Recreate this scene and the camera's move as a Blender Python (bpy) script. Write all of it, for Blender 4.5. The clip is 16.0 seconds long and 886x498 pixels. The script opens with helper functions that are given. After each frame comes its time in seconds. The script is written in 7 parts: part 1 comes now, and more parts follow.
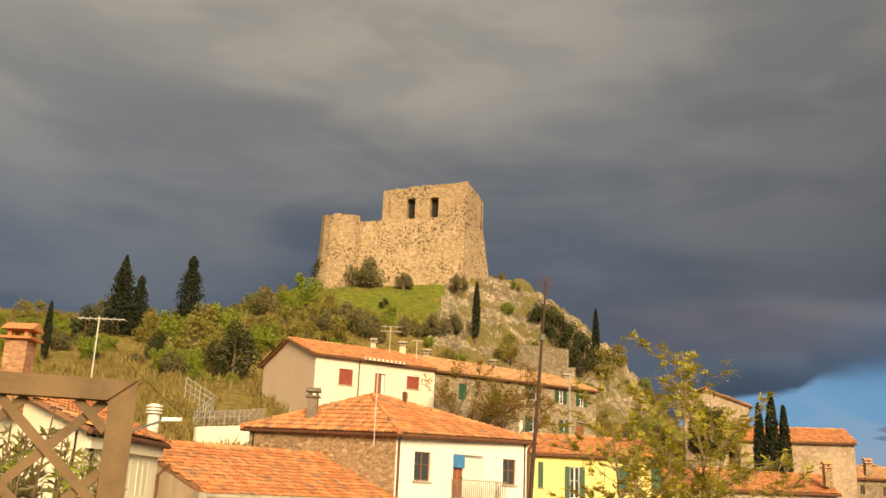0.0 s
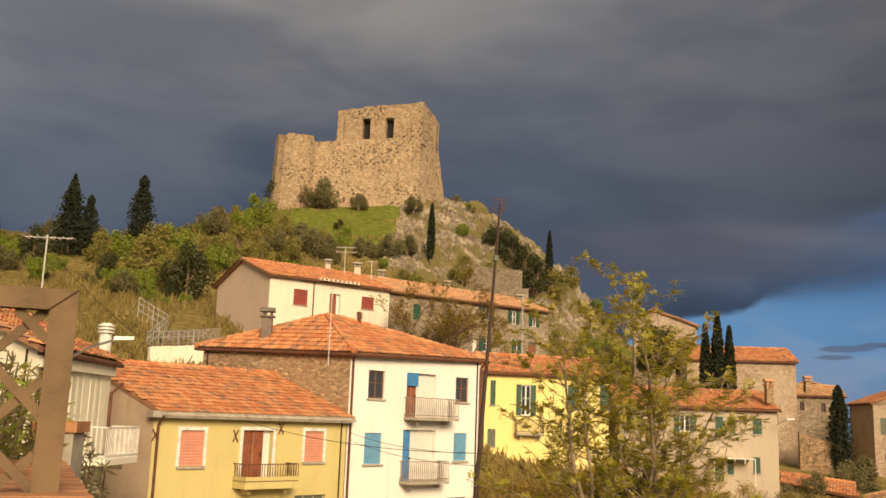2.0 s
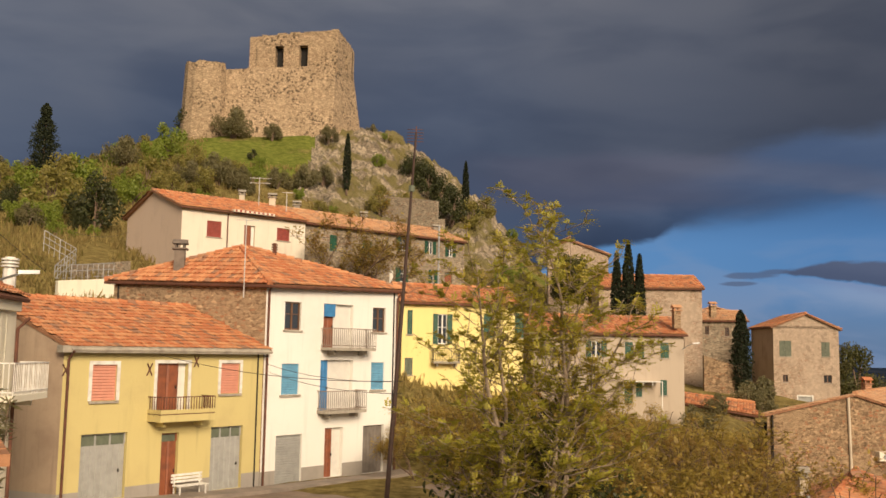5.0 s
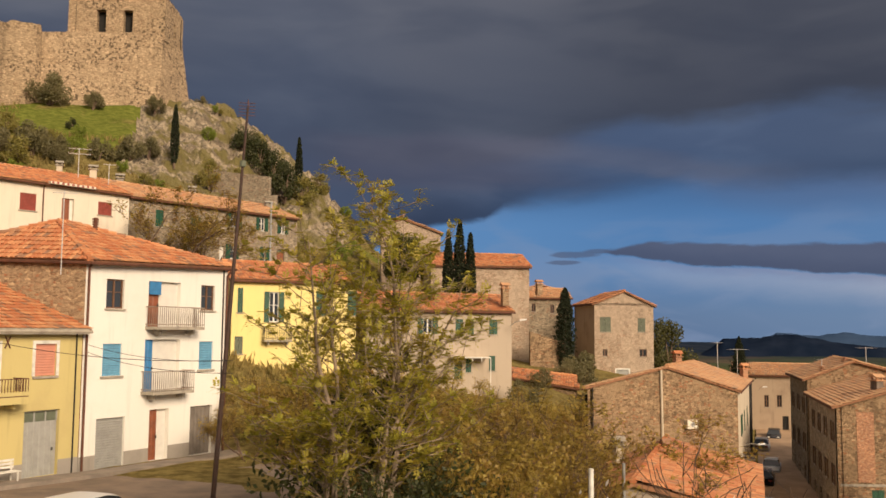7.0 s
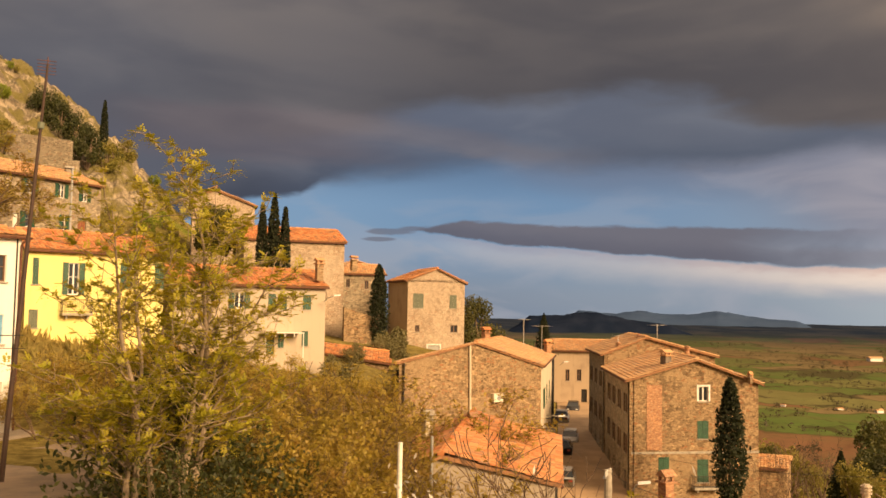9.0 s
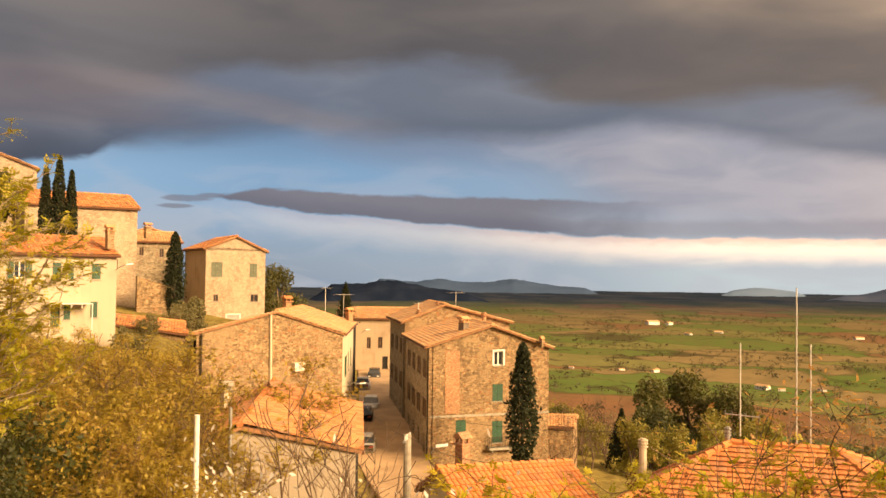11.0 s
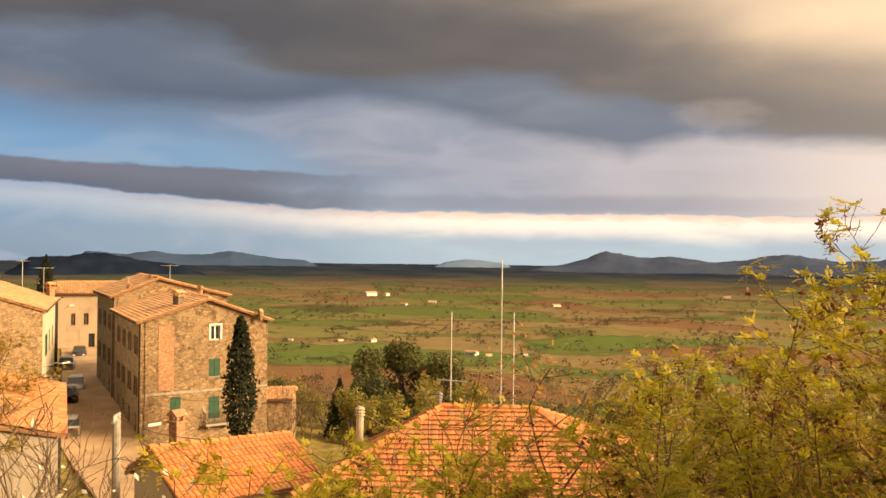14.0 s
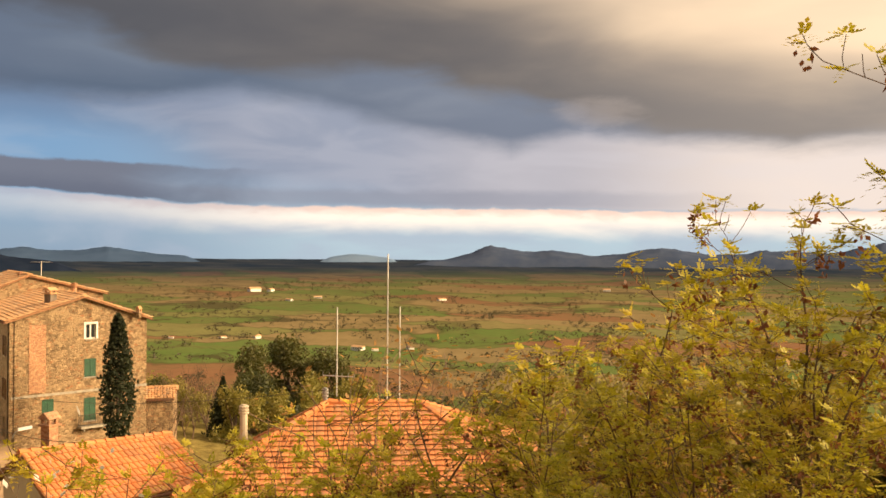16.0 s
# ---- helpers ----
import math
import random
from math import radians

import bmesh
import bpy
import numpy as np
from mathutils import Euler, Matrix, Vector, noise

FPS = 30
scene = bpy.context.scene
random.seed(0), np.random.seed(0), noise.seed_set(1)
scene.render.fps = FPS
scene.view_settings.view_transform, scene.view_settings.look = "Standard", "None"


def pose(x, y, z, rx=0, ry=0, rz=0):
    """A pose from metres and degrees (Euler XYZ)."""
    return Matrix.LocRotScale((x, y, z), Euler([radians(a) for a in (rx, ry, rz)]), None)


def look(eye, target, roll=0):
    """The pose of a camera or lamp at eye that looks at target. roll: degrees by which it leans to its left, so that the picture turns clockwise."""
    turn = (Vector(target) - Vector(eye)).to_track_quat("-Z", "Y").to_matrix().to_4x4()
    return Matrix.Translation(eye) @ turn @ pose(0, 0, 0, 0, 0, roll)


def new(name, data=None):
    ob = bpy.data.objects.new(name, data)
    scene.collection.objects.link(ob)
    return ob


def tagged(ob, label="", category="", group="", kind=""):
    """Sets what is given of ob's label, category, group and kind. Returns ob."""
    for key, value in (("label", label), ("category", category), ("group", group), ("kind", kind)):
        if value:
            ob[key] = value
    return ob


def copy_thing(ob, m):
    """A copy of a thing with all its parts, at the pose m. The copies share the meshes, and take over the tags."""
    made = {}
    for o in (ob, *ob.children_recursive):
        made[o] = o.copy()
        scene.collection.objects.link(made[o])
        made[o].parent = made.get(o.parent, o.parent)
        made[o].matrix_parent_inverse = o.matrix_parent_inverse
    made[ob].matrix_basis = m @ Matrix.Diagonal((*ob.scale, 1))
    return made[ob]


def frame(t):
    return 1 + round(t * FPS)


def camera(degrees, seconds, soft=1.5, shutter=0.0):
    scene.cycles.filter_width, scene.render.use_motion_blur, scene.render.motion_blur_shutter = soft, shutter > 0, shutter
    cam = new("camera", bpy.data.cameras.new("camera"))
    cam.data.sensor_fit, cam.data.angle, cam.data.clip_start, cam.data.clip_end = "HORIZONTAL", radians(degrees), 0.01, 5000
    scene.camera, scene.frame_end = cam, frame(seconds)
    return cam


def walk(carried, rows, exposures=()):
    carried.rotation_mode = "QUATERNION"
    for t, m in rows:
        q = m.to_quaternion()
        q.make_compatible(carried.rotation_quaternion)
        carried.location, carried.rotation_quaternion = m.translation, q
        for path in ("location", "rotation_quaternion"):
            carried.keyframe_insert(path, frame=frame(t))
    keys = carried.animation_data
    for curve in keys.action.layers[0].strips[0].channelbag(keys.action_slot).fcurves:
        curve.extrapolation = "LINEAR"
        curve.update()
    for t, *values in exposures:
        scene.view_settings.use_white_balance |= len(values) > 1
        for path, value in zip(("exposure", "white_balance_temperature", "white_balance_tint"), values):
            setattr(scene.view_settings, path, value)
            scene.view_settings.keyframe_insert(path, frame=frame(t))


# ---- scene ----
EYE = 6.3
cam = camera(50.74, 16.0, 1.6)
# seconds, yaw, pitch, roll
ROWS = [
    (0.0, -0.99, 15.12, -2.24),
    (0.5, -1.30, 14.28, -2.14),
    (1.0, -2.11, 13.31, -2.02),
    (1.5, -2.78, 11.83, -2.17),
    (2.0, -3.73, 10.42, -1.97),
    (2.5, -4.53, 9.42, -1.55),
    (3.0, -5.08, 8.65, -1.49),
    (5.5, -11.05, 5.98, -0.66),
    (6.0, -14.04, 5.71, -0.44),
    (6.5, -16.61, 5.28, -0.55),
    (7.0, -18.91, 5.07, -0.49),
    (7.5, -21.90, 4.56, -0.55),
    (8.0, -24.40, 4.36, -0.75),
    (8.5, -27.12, 4.13, -0.88),
    (9.0, -30.25, 3.73, -1.00),
    (11.5, -45.35, 1.83, -0.69),
    (12.0, -48.22, 1.81, -0.71),
    (12.5, -50.62, 1.51, -0.72),
    (13.0, -54.11, 1.03, -0.69),
    (13.5, -57.05, 0.82, -0.53),
    (14.0, -59.39, 0.48, -0.64),
    (14.5, -60.90, 0.19, -0.42),
    (15.0, -62.97, 0.20, -0.29),
    (15.5, -65.16, 0.22, -0.46),
    (16.0, -66.37, 0.21, -0.39),
]


def eye_at(t):
    """The phone sinks a little, then swings along as its holder turns."""
    s = min(t / 3.0, 1.0) ** 0.8
    w = max(0.0, t - 3.0) / 13.0
    return 0.055 * s + 0.085 * w, -0.03 * w, EYE - 0.05 * s + 0.018 * w


walk(cam, [(t, pose(*eye_at(t), 90 + pitch, roll, yaw)) for t, yaw, pitch, roll in ROWS],
     [(0.0, 0.45, 6600, 8), (1.5, 0.33, 6500, 9), (2.0, 0.07, 6050, 13), (2.5, -0.06, 5950, 14), (3.0, -0.02, 5750, 14), (5.5, -0.05, 5550, 16), (7.0, -0.08, 5600, 17), (8.0, 0.06, 6800, 19), (9.0, 0.42, 7700, 21),
      (11.5, 0.88, 8000, 18), (13.5, 0.84, 7600, 15), (16.0, 0.80, 6900, 13)])

# ---- sky and sun ----
SUN_AZ, SUN_EL = 166.0, 25.0
world = bpy.data.worlds.new("stormy_sky")
scene.world = world
world.use_nodes = True


class Nodes:
    """A short hand for node trees."""

    def __init__(self, tree):
        self.tree = tree

    def link(self, a, b):
        self.tree.links.new(a, b)

    def put(self, socket, value):
        if isinstance(value, bpy.types.NodeSocket):
            self.tree.links.new(value, socket)
        elif isinstance(value, (tuple, list)):
            socket.default_value = (*value, 1.0) if len(value) == 3 and socket.type == "RGBA" else value
        else:
            socket.default_value = value

    def math(self, op, a, b=0.0, c=0.0):
        n = self.tree.nodes.new("ShaderNodeMath")
        n.operation = op
        for i, v in enumerate((a, b, c)):
            self.put(n.inputs[i], v)
        return n.outputs[0]

    def mix(self, fac, a, b, blend="MIX"):
        n = self.tree.nodes.new("ShaderNodeMix")
        n.data_type, n.blend_type = "RGBA", blend
        self.put(n.inputs[0], fac)
        self.put(n.inputs[6], a)
        self.put(n.inputs[7], b)
        return n.outputs[2]

    def step(self, x, lo, hi, a=0.0, b=1.0):
        """Smooth step from a to b while x goes from lo to hi."""
        n = self.tree.nodes.new("ShaderNodeMapRange")
        n.interpolation_type = "SMOOTHSTEP"
        for i, v in enumerate((x, lo, hi, a, b)):
            self.put(n.inputs[i], v)
        return n.outputs[0]

    def graph(self, x, points):
        """Straight lines from point to point, level beyond the ends."""
        total = points[0][1]
        for (x0, y0), (x1, y1) in zip(points, points[1:]):
            n = self.tree.nodes.new("ShaderNodeMapRange")
            for i, v in enumerate((x, x0, x1, 0.0, y1 - y0)):
                self.put(n.inputs[i], v)
            total = self.math("ADD", total, n.outputs[0])
        return total

    def noise(self, vec, scale, detail=4.0, rough=0.55, warp=0.0):
        n = self.tree.nodes.new("ShaderNodeTexNoise")
        self.put(n.inputs["Vector"], vec)
        self.put(n.inputs["Scale"], scale)
        self.put(n.inputs["Detail"], detail)
        self.put(n.inputs["Roughness"], rough)
        self.put(n.inputs["Distortion"], warp)
        return n.outputs[0]

    def voronoi(self, vec, scale, feature="F1", rand=1.0):
        n = self.tree.nodes.new("ShaderNodeTexVoronoi")
        n.feature = feature
        self.put(n.inputs["Vector"], vec)
        self.put(n.inputs["Scale"], scale)
        self.put(n.inputs["Randomness"], rand)
        return n

    def combine(self, x, y, z):
        n = self.tree.nodes.new("ShaderNodeCombineXYZ")
        for i, v in enumerate((x, y, z)):
            self.put(n.inputs[i], v)
        return n.outputs[0]

    def mapping(self, vec, scale=(1, 1, 1), rot=(0, 0, 0)):
        n = self.tree.nodes.new("ShaderNodeMapping")
        self.put(n.inputs["Vector"], vec)
        n.inputs["Scale"].default_value = scale
        n.inputs["Rotation"].default_value = rot
        return n.outputs[0]

    def coords(self, which="Object"):
        return self.tree.nodes.new("ShaderNodeTexCoord").outputs[which]


def build_sky():
    """A storm sky in azimuth and height, in degrees: a low clear strip, a lens of dark cloud in it, and the deck above."""
    tree = world.node_tree
    tree.nodes.clear()
    k = Nodes(tree)
    d = k.coords("Generated")
    sep = tree.nodes.new("ShaderNodeSeparateXYZ")
    k.link(d, sep.inputs[0])
    x, y, z = sep.outputs
    az = k.math("MULTIPLY", k.math("ARCTAN2", x, y), 57.2958)
    el = k.math("MULTIPLY", k.math("ARCSINE", z), 57.2958)
    add = lambda a, b: k.math("ADD", a, b)
    sub = lambda a, b: k.math("SUBTRACT", a, b)
    mul = lambda a, b: k.math("MULTIPLY", a, b)

    def field(fa, fe, seed, detail, rough, warp=0.4):
        """Noise drawn out along the wind, about zero."""
        return sub(k.noise(k.combine(mul(az, fa), mul(el, fe), seed), 1.0, detail, rough, warp), 0.5)

    def tint(stops):
        """Colour along the azimuth."""
        c = stops[0][1]
        for (a0, _), (a1, c1) in zip(stops, stops[1:]):
            c = k.mix(k.step(az, a0, a1), c, c1)
        return c

    clear = tree.nodes.new("ShaderNodeTexSky")
    clear.sky_type, clear.sun_disc = "NISHITA", False
    clear.sun_elevation, clear.sun_rotation = radians(SUN_EL), radians(SUN_AZ)
    blue = k.mix(1.0, clear.outputs[0], (0.055, 0.062, 0.075), "MULTIPLY")
    drift = field(0.060, 0.20, 0.3, 4, 0.45)
    fine = field(0.14, 0.46, 4.0, 5, 0.46, 0.6)
    curl = field(0.60, 1.7, 9.0, 5, 0.55)
    e = add(el, add(mul(drift, 1.1), add(mul(fine, 1.0), mul(curl, 0.45))))
    e_low = add(el, add(mul(fine, 0.4), mul(curl, 0.42)))
    # the clear strip
    low = tint(((26, (0.12, 0.19, 0.29)), (46, (0.17, 0.25, 0.345)), (62, (0.30, 0.40, 0.47))))
    mid = tint(((20, (0.105, 0.235, 0.40)), (34, (0.085, 0.20, 0.36)), (60, (0.16, 0.24, 0.34))))
    sky = k.mix(k.step(el, 0.4, 4.6), low, mid)
    sky = k.mix(mul(k.step(el, 6.2, 9.0), 0.75), sky, (0.05, 0.115, 0.215))
    sky = k.mix(0.15, sky, blue)
    veil = mul(k.step(fine, -0.06, 0.14), k.step(el, 2.0, 7.5, 0.55, 0.15))
    sky = k.mix(veil, sky, (0.25, 0.30, 0.37))
    # the bright band under the lens
    under = k.graph(az, ((24, 5.0), (29, 4.75), (34, 4.0), (37.5, 3.85), (42, 3.45), (46, 3.2), (51, 2.8), (57, 2.75), (70, 2.7), (84, 2.5)))
    drop = sub(under, e_low)
    glow = mul(k.graph(az, ((27, 0.0), (32, 0.2), (42, 0.26), (51, 0.52), (60, 0.95))), mul(k.step(drop, -0.05, 0.12), k.step(add(drop, mul(fine, 1.6)), 0.5, 2.0, 1.0, 0.0)))
    sky = k.mix(glow, sky, k.mix(k.step(add(drop, mul(curl, 1.2)), 0.05, 0.7), (0.58, 0.43, 0.36), (0.70, 0.62, 0.53)))
    # pale lilac sheet over the band, whiter towards the sun
    diag = add(az, mul(sub(el, 6.0), 4.0))
    sheet_in = mul(k.step(add(diag, mul(drift, 22.0)), 41.0, 57.0), k.step(drop, -0.15, 0.1, 1.0, 0.0))
    lilac = tint(((42, (0.115, 0.155, 0.23)), (60, (0.185, 0.215, 0.28)), (72, (0.29, 0.29, 0.325)), (88, (0.52, 0.46, 0.42))))
    lilac = k.mix(mul(k.step(fine, -0.12, 0.14), 0.35), lilac, k.mix(0.5, lilac, (0.42, 0.42, 0.46)))
    sky = k.mix(sheet_in, sky, lilac)
    foot = mul(k.step(az, 46.0, 54.0), mul(k.step(az, 66.0, 88.0, 1.0, 0.0), k.step(k.math("ABSOLUTE", add(drop, 0.55)), 0.2, 0.75, 1.0, 0.0)))
    sky = k.mix(mul(foot, 0.6), sky, (0.165, 0.18, 0.225))
    # the deck, in two rolls
    edge = k.graph(az, ((8, 2.0), (14, 4.8), (18.5, 6.3), (21.4, 6.75), (22.6, 7.5), (28, 7.9), (34, 8.9), (38.7, 8.4), (47.6, 8.3), (54, 9.2), (58.6, 8.7), (62, 7.7), (66, 6.8),
                        (70.5, 6.0), (75, 6.9), (80, 6.3), (87, 5.6), (96, 6.5)))
    roll = k.graph(az, ((20, 9.5), (30, 12.0), (38, 12.6), (45.5, 12.3), (49, 11.0), (53, 9.9), (58, 10.4), (65, 10.2), (70, 9.0), (75, 7.8), (80, 6.6), (87, 5.8), (96, 6.8)))
    dark = tint(((16, (0.045, 0.059, 0.086)), (30, (0.058, 0.092, 0.150)), (46, (0.070, 0.098, 0.142)), (72, (0.130, 0.152, 0.195)), (92, (0.25, 0.235, 0.23))))
    deck = k.mix(k.step(sub(e, edge), 0.2, 2.6), dark, k.mix(0.35, dark, (0.14, 0.165, 0.21)))
    upper = tint(((-26, (0.105, 0.120, 0.145)), (-4, (0.070, 0.085, 0.112)), (8, (0.082, 0.096, 0.122)), (20, (0.078, 0.087, 0.106)), (34, (0.056, 0.062, 0.076)),
                  (46, (0.070, 0.073, 0.083)), (62, (0.092, 0.088, 0.090)), (92, (0.21, 0.185, 0.165))))
    deck = k.mix(k.step(add(sub(e, roll), mul(fine, 1.5)), -0.3, 1.3), deck, upper)
    high = add(el, mul(drift, 9.0))
    deck = k.mix(mul(k.step(high, 12.0, 32.0), k.step(az, -4.0, 26.0, 1.0, 0.42)), deck, (0.300, 0.268, 0.225))
    purple = mul(mul(k.step(az, 8.0, 14.0), k.step(az, 22.0, 30.0, 1.0, 0.0)), mul(k.step(e, 8.2, 9.4), k.step(e, 11.6, 12.4, 1.0, 0.0)))
    deck = k.mix(mul(purple, 0.6), deck, (0.098, 0.094, 0.115))
    streak = k.graph(az, ((12, 12.6), (20, 12.0), (28, 10.7), (37.6, 9.3), (54, 8.6)))
    streak = mul(k.step(k.math("ABSOLUTE", sub(e, streak)), 0.15, 1.0, 1.0, 0.0), mul(k.step(az, 16.0, 24.0), k.step(az, 34.0, 44.0, 1.0, 0.0)))
    deck = k.mix(mul(streak, 0.4), deck, (0.140, 0.138, 0.158))
    deck = k.mix(k.step(add(drift, mul(fine, 0.5)), -0.16, 0.16), k.mix(1.0, deck, (0.87, 0.89, 0.92), "MULTIPLY"), k.mix(1.0, deck, (1.09, 1.08, 1.06), "MULTIPLY"))
    warm = mul(k.step(add(az, add(mul(sub(el, 12.0), 1.6), mul(drift, 24.0))), 60.0, 100.0), k.step(add(sub(e, roll), mul(drift, 3.0)), 0.8, 6.0))
    deck = k.mix(warm, deck, (0.68, 0.52, 0.355))
    tuft = add(mul(mul(sub(az, 75.8), sub(az, 75.8)), 0.16), mul(mul(sub(el, 8.5), sub(el, 8.5)), 1.3))
    deck = k.mix(mul(k.step(add(tuft, mul(curl, 2.2)), 0.0, 1.8, 1.0, 0.0), 0.25), deck, (0.36, 0.31, 0.28))
    # behind the viewer the sun stands in a thin, glowing veil
    toward = add(mul(x, math.sin(radians(SUN_AZ))), mul(y, math.cos(radians(SUN_AZ))))
    deck = k.mix(k.step(toward, 0.35, 0.85), deck, (0.92, 0.69, 0.42))
    soft = k.graph(az, ((21.5, 0.35), (25, 1.3), (50, 1.0)))
    over = sub(e, edge)
    sky = k.mix(k.step(over, mul(soft, -0.5), soft), sky, deck)
    # the long dark lens, and puffs at its tip
    upside = k.graph(az, ((28, 4.75), (29, 5.05), (31.5, 5.5), (34, 5.4), (40, 5.25), (50, 5.0), (54, 4.9)))
    lens = mul(mul(k.step(drop, -0.12, 0.04, 1.0, 0.0), k.step(sub(upside, e_low), -0.08, 0.16)), mul(k.step(az, 28.0, 29.2), k.step(add(az, mul(fine, 14.0)), 46.0, 58.0, 1.0, 0.0)))
    sky = k.mix(mul(lens, 0.92), sky, k.mix(k.step(drop, -1.3, 0.0), (0.105, 0.113, 0.145), (0.080, 0.088, 0.120)))
    for pa, pe, pw, ph in ((27.0, 4.75, 1.5, 0.22), (28.3, 4.95, 1.1, 0.16), (26.2, 4.25, 1.2, 0.14)):
        r2 = add(k.math("POWER", k.math("DIVIDE", sub(az, pa), pw), 2.0), k.math("POWER", k.math("DIVIDE", sub(el, pe), ph), 2.0))
        sky = k.mix(mul(k.step(add(r2, mul(curl, 2.4)), 0.3, 1.2, 1.0, 0.0), 0.7), sky, (0.100, 0.115, 0.155))
    back = tree.nodes.new("ShaderNodeBackground")
    k.link(sky, back.inputs["Color"])
    back.inputs["Strength"].default_value = 1.0
    out = tree.nodes.new("ShaderNodeOutputWorld")
    k.link(back.outputs[0], out.inputs[0])


build_sky()
sun = new("sun", bpy.data.lights.new("sun", "SUN"))
sun.data.energy, sun.data.angle, sun.data.color = 5.0, radians(24.0), (1.0, 0.75, 0.44)
s_az, s_el = radians(SUN_AZ), radians(SUN_EL)
sun_way = Vector((math.sin(s_az) * math.cos(s_el), math.cos(s_az) * math.cos(s_el), math.sin(s_el)))
sun.matrix_world = look(sun_way * 50, (0, 0, 0))


# ---- materials ----
def material(name):
    m = bpy.data.materials.new(name)
    m.use_nodes = True
    k = Nodes(m.node_tree)
    return m, k, m.node_tree.nodes["Principled BSDF"]


def bump(k, bsdf, height, strength=0.5, distance=0.02):
    n = k.tree.nodes.new("ShaderNodeBump")
    n.inputs["Strength"].default_value, n.inputs["Distance"].default_value = strength, distance
    k.link(height, n.inputs["Height"])
    k.link(n.outputs[0], bsdf.inputs["Normal"])


def plain(name, a, b=None, rough=0.7, metal=0.0, scale=3.0, grain=0.3):
    """A paint or a stuff with blotches and grain."""
    m, k, p = material(name)
    b = b or tuple(c * 0.72 for c in a)
    v = k.coords()
    n = k.noise(v, scale, 6, 0.6)
    k.link(k.mix(k.step(n, 0.35, 0.7), a, b), p.inputs["Base Color"])
    p.inputs["Roughness"].default_value, p.inputs["Metallic"].default_value = rough, metal
    if rough >= 1.0:
        p.inputs["Specular IOR Level"].default_value = 0.0
    bump(k, p, k.noise(v, scale * 14, 3), grain, 0.01)
    return m


def plaster(name, a, stain, amount=0.5):
    """Rendered wall with patches, rain streaks and rough grain."""
    m, k, p = material(name)
    v = k.coords()
    big = k.noise(v, 0.5, 6, 0.65, 0.3)
    run = k.noise(k.mapping(v, (2.2, 2.2, 0.18)), 1.4, 5, 0.6)
    c = k.mix(k.math("MULTIPLY", k.step(big, 0.45, 0.75), amount), a, stain)
    c = k.mix(k.math("MULTIPLY", k.step(run, 0.52, 0.78), amount * 0.7), c, tuple(x * 0.6 for x in stain))
    k.link(c, p.inputs["Base Color"])
    p.inputs["Roughness"].default_value = 0.88
    bump(k, p, k.noise(v, 9.0, 5), 0.35, 0.02)
    return m


def rubble(name, a, b, c, mortar, scale=2.6, relief=0.06, joint=0.09, pits=0.0, remains=0.0, cover=0.55):
    """Rubble masonry: uneven stones in wide mortar."""
    m, k, p = material(name)
    v = k.coords()
    warp = k.tree.nodes.new("ShaderNodeVectorMath")
    warp.operation = "MULTIPLY_ADD"
    wn = k.tree.nodes.new("ShaderNodeTexNoise")
    wn.inputs["Scale"].default_value = 2.4
    k.link(v, wn.inputs["Vector"])
    k.link(wn.outputs[1], warp.inputs[0])
    warp.inputs[1].default_value = (0.3, 0.3, 0.22)
    k.link(v, warp.inputs[2])
    w = k.mapping(warp.outputs[0], (1, 1, 2.2))
    cell = k.voronoi(w, scale)
    gap = k.voronoi(w, scale, "DISTANCE_TO_EDGE")
    rnd = k.tree.nodes.new("ShaderNodeSeparateColor")
    k.link(cell.outputs["Color"], rnd.inputs[0])
    col = k.mix(rnd.outputs[0], tuple(x * 0.72 for x in a), tuple(x * 1.06 for x in b))
    col = k.mix(k.step(rnd.outputs[1], 0.84, 0.90), col, c)
    col = k.mix(k.math("MULTIPLY", k.step(rnd.outputs[2], 0.86, 0.9), 0.8), col, tuple(min(0.8, x * 1.35) for x in b))
    stain = k.noise(v, 0.35, 6, 0.65)
    col = k.mix(k.math("MULTIPLY", k.step(k.noise(v, 7.0, 4), 0.4, 0.7), 0.4), col, tuple(x * 0.5 for x in a))
    g = k.step(gap.outputs["Distance"], joint * 0.3, joint)
    col = k.mix(g, mortar, col)
    col = k.mix(k.math("MULTIPLY", k.step(stain, 0.48, 0.72), 0.4), col, tuple(x * 0.66 for x in mortar))
    if remains:
        # plaster left on the stones
        left = k.step(k.noise(v, 0.3, 7, 0.7, 0.4), cover, cover + 0.06)
        col = k.mix(k.math("MULTIPLY", left, remains), col, k.mix(k.step(k.noise(v, 2.5, 5), 0.4, 0.7), tuple(x * 0.95 for x in mortar), tuple(x * 1.2 for x in mortar)))
    if pits:
        # washed-out joints and lost stones, their recess shade painted as dark spots
        worn = k.math("MULTIPLY", k.step(k.noise(v, 1.9, 4, 0.6), 0.52, 0.59), k.step(k.noise(v, 0.16, 4), 0.40, 0.58, 0.2, 1.0))
        col = k.mix(k.math("MULTIPLY", worn, pits), col, tuple(x * 0.3 for x in a))
    k.link(col, p.inputs["Base Color"])
    p.inputs["Roughness"].default_value = 0.92
    bump(k, p, k.math("ADD", g, k.math("MULTIPLY", k.noise(v, 12.0, 4), 0.5)), 0.8, relief)
    return m


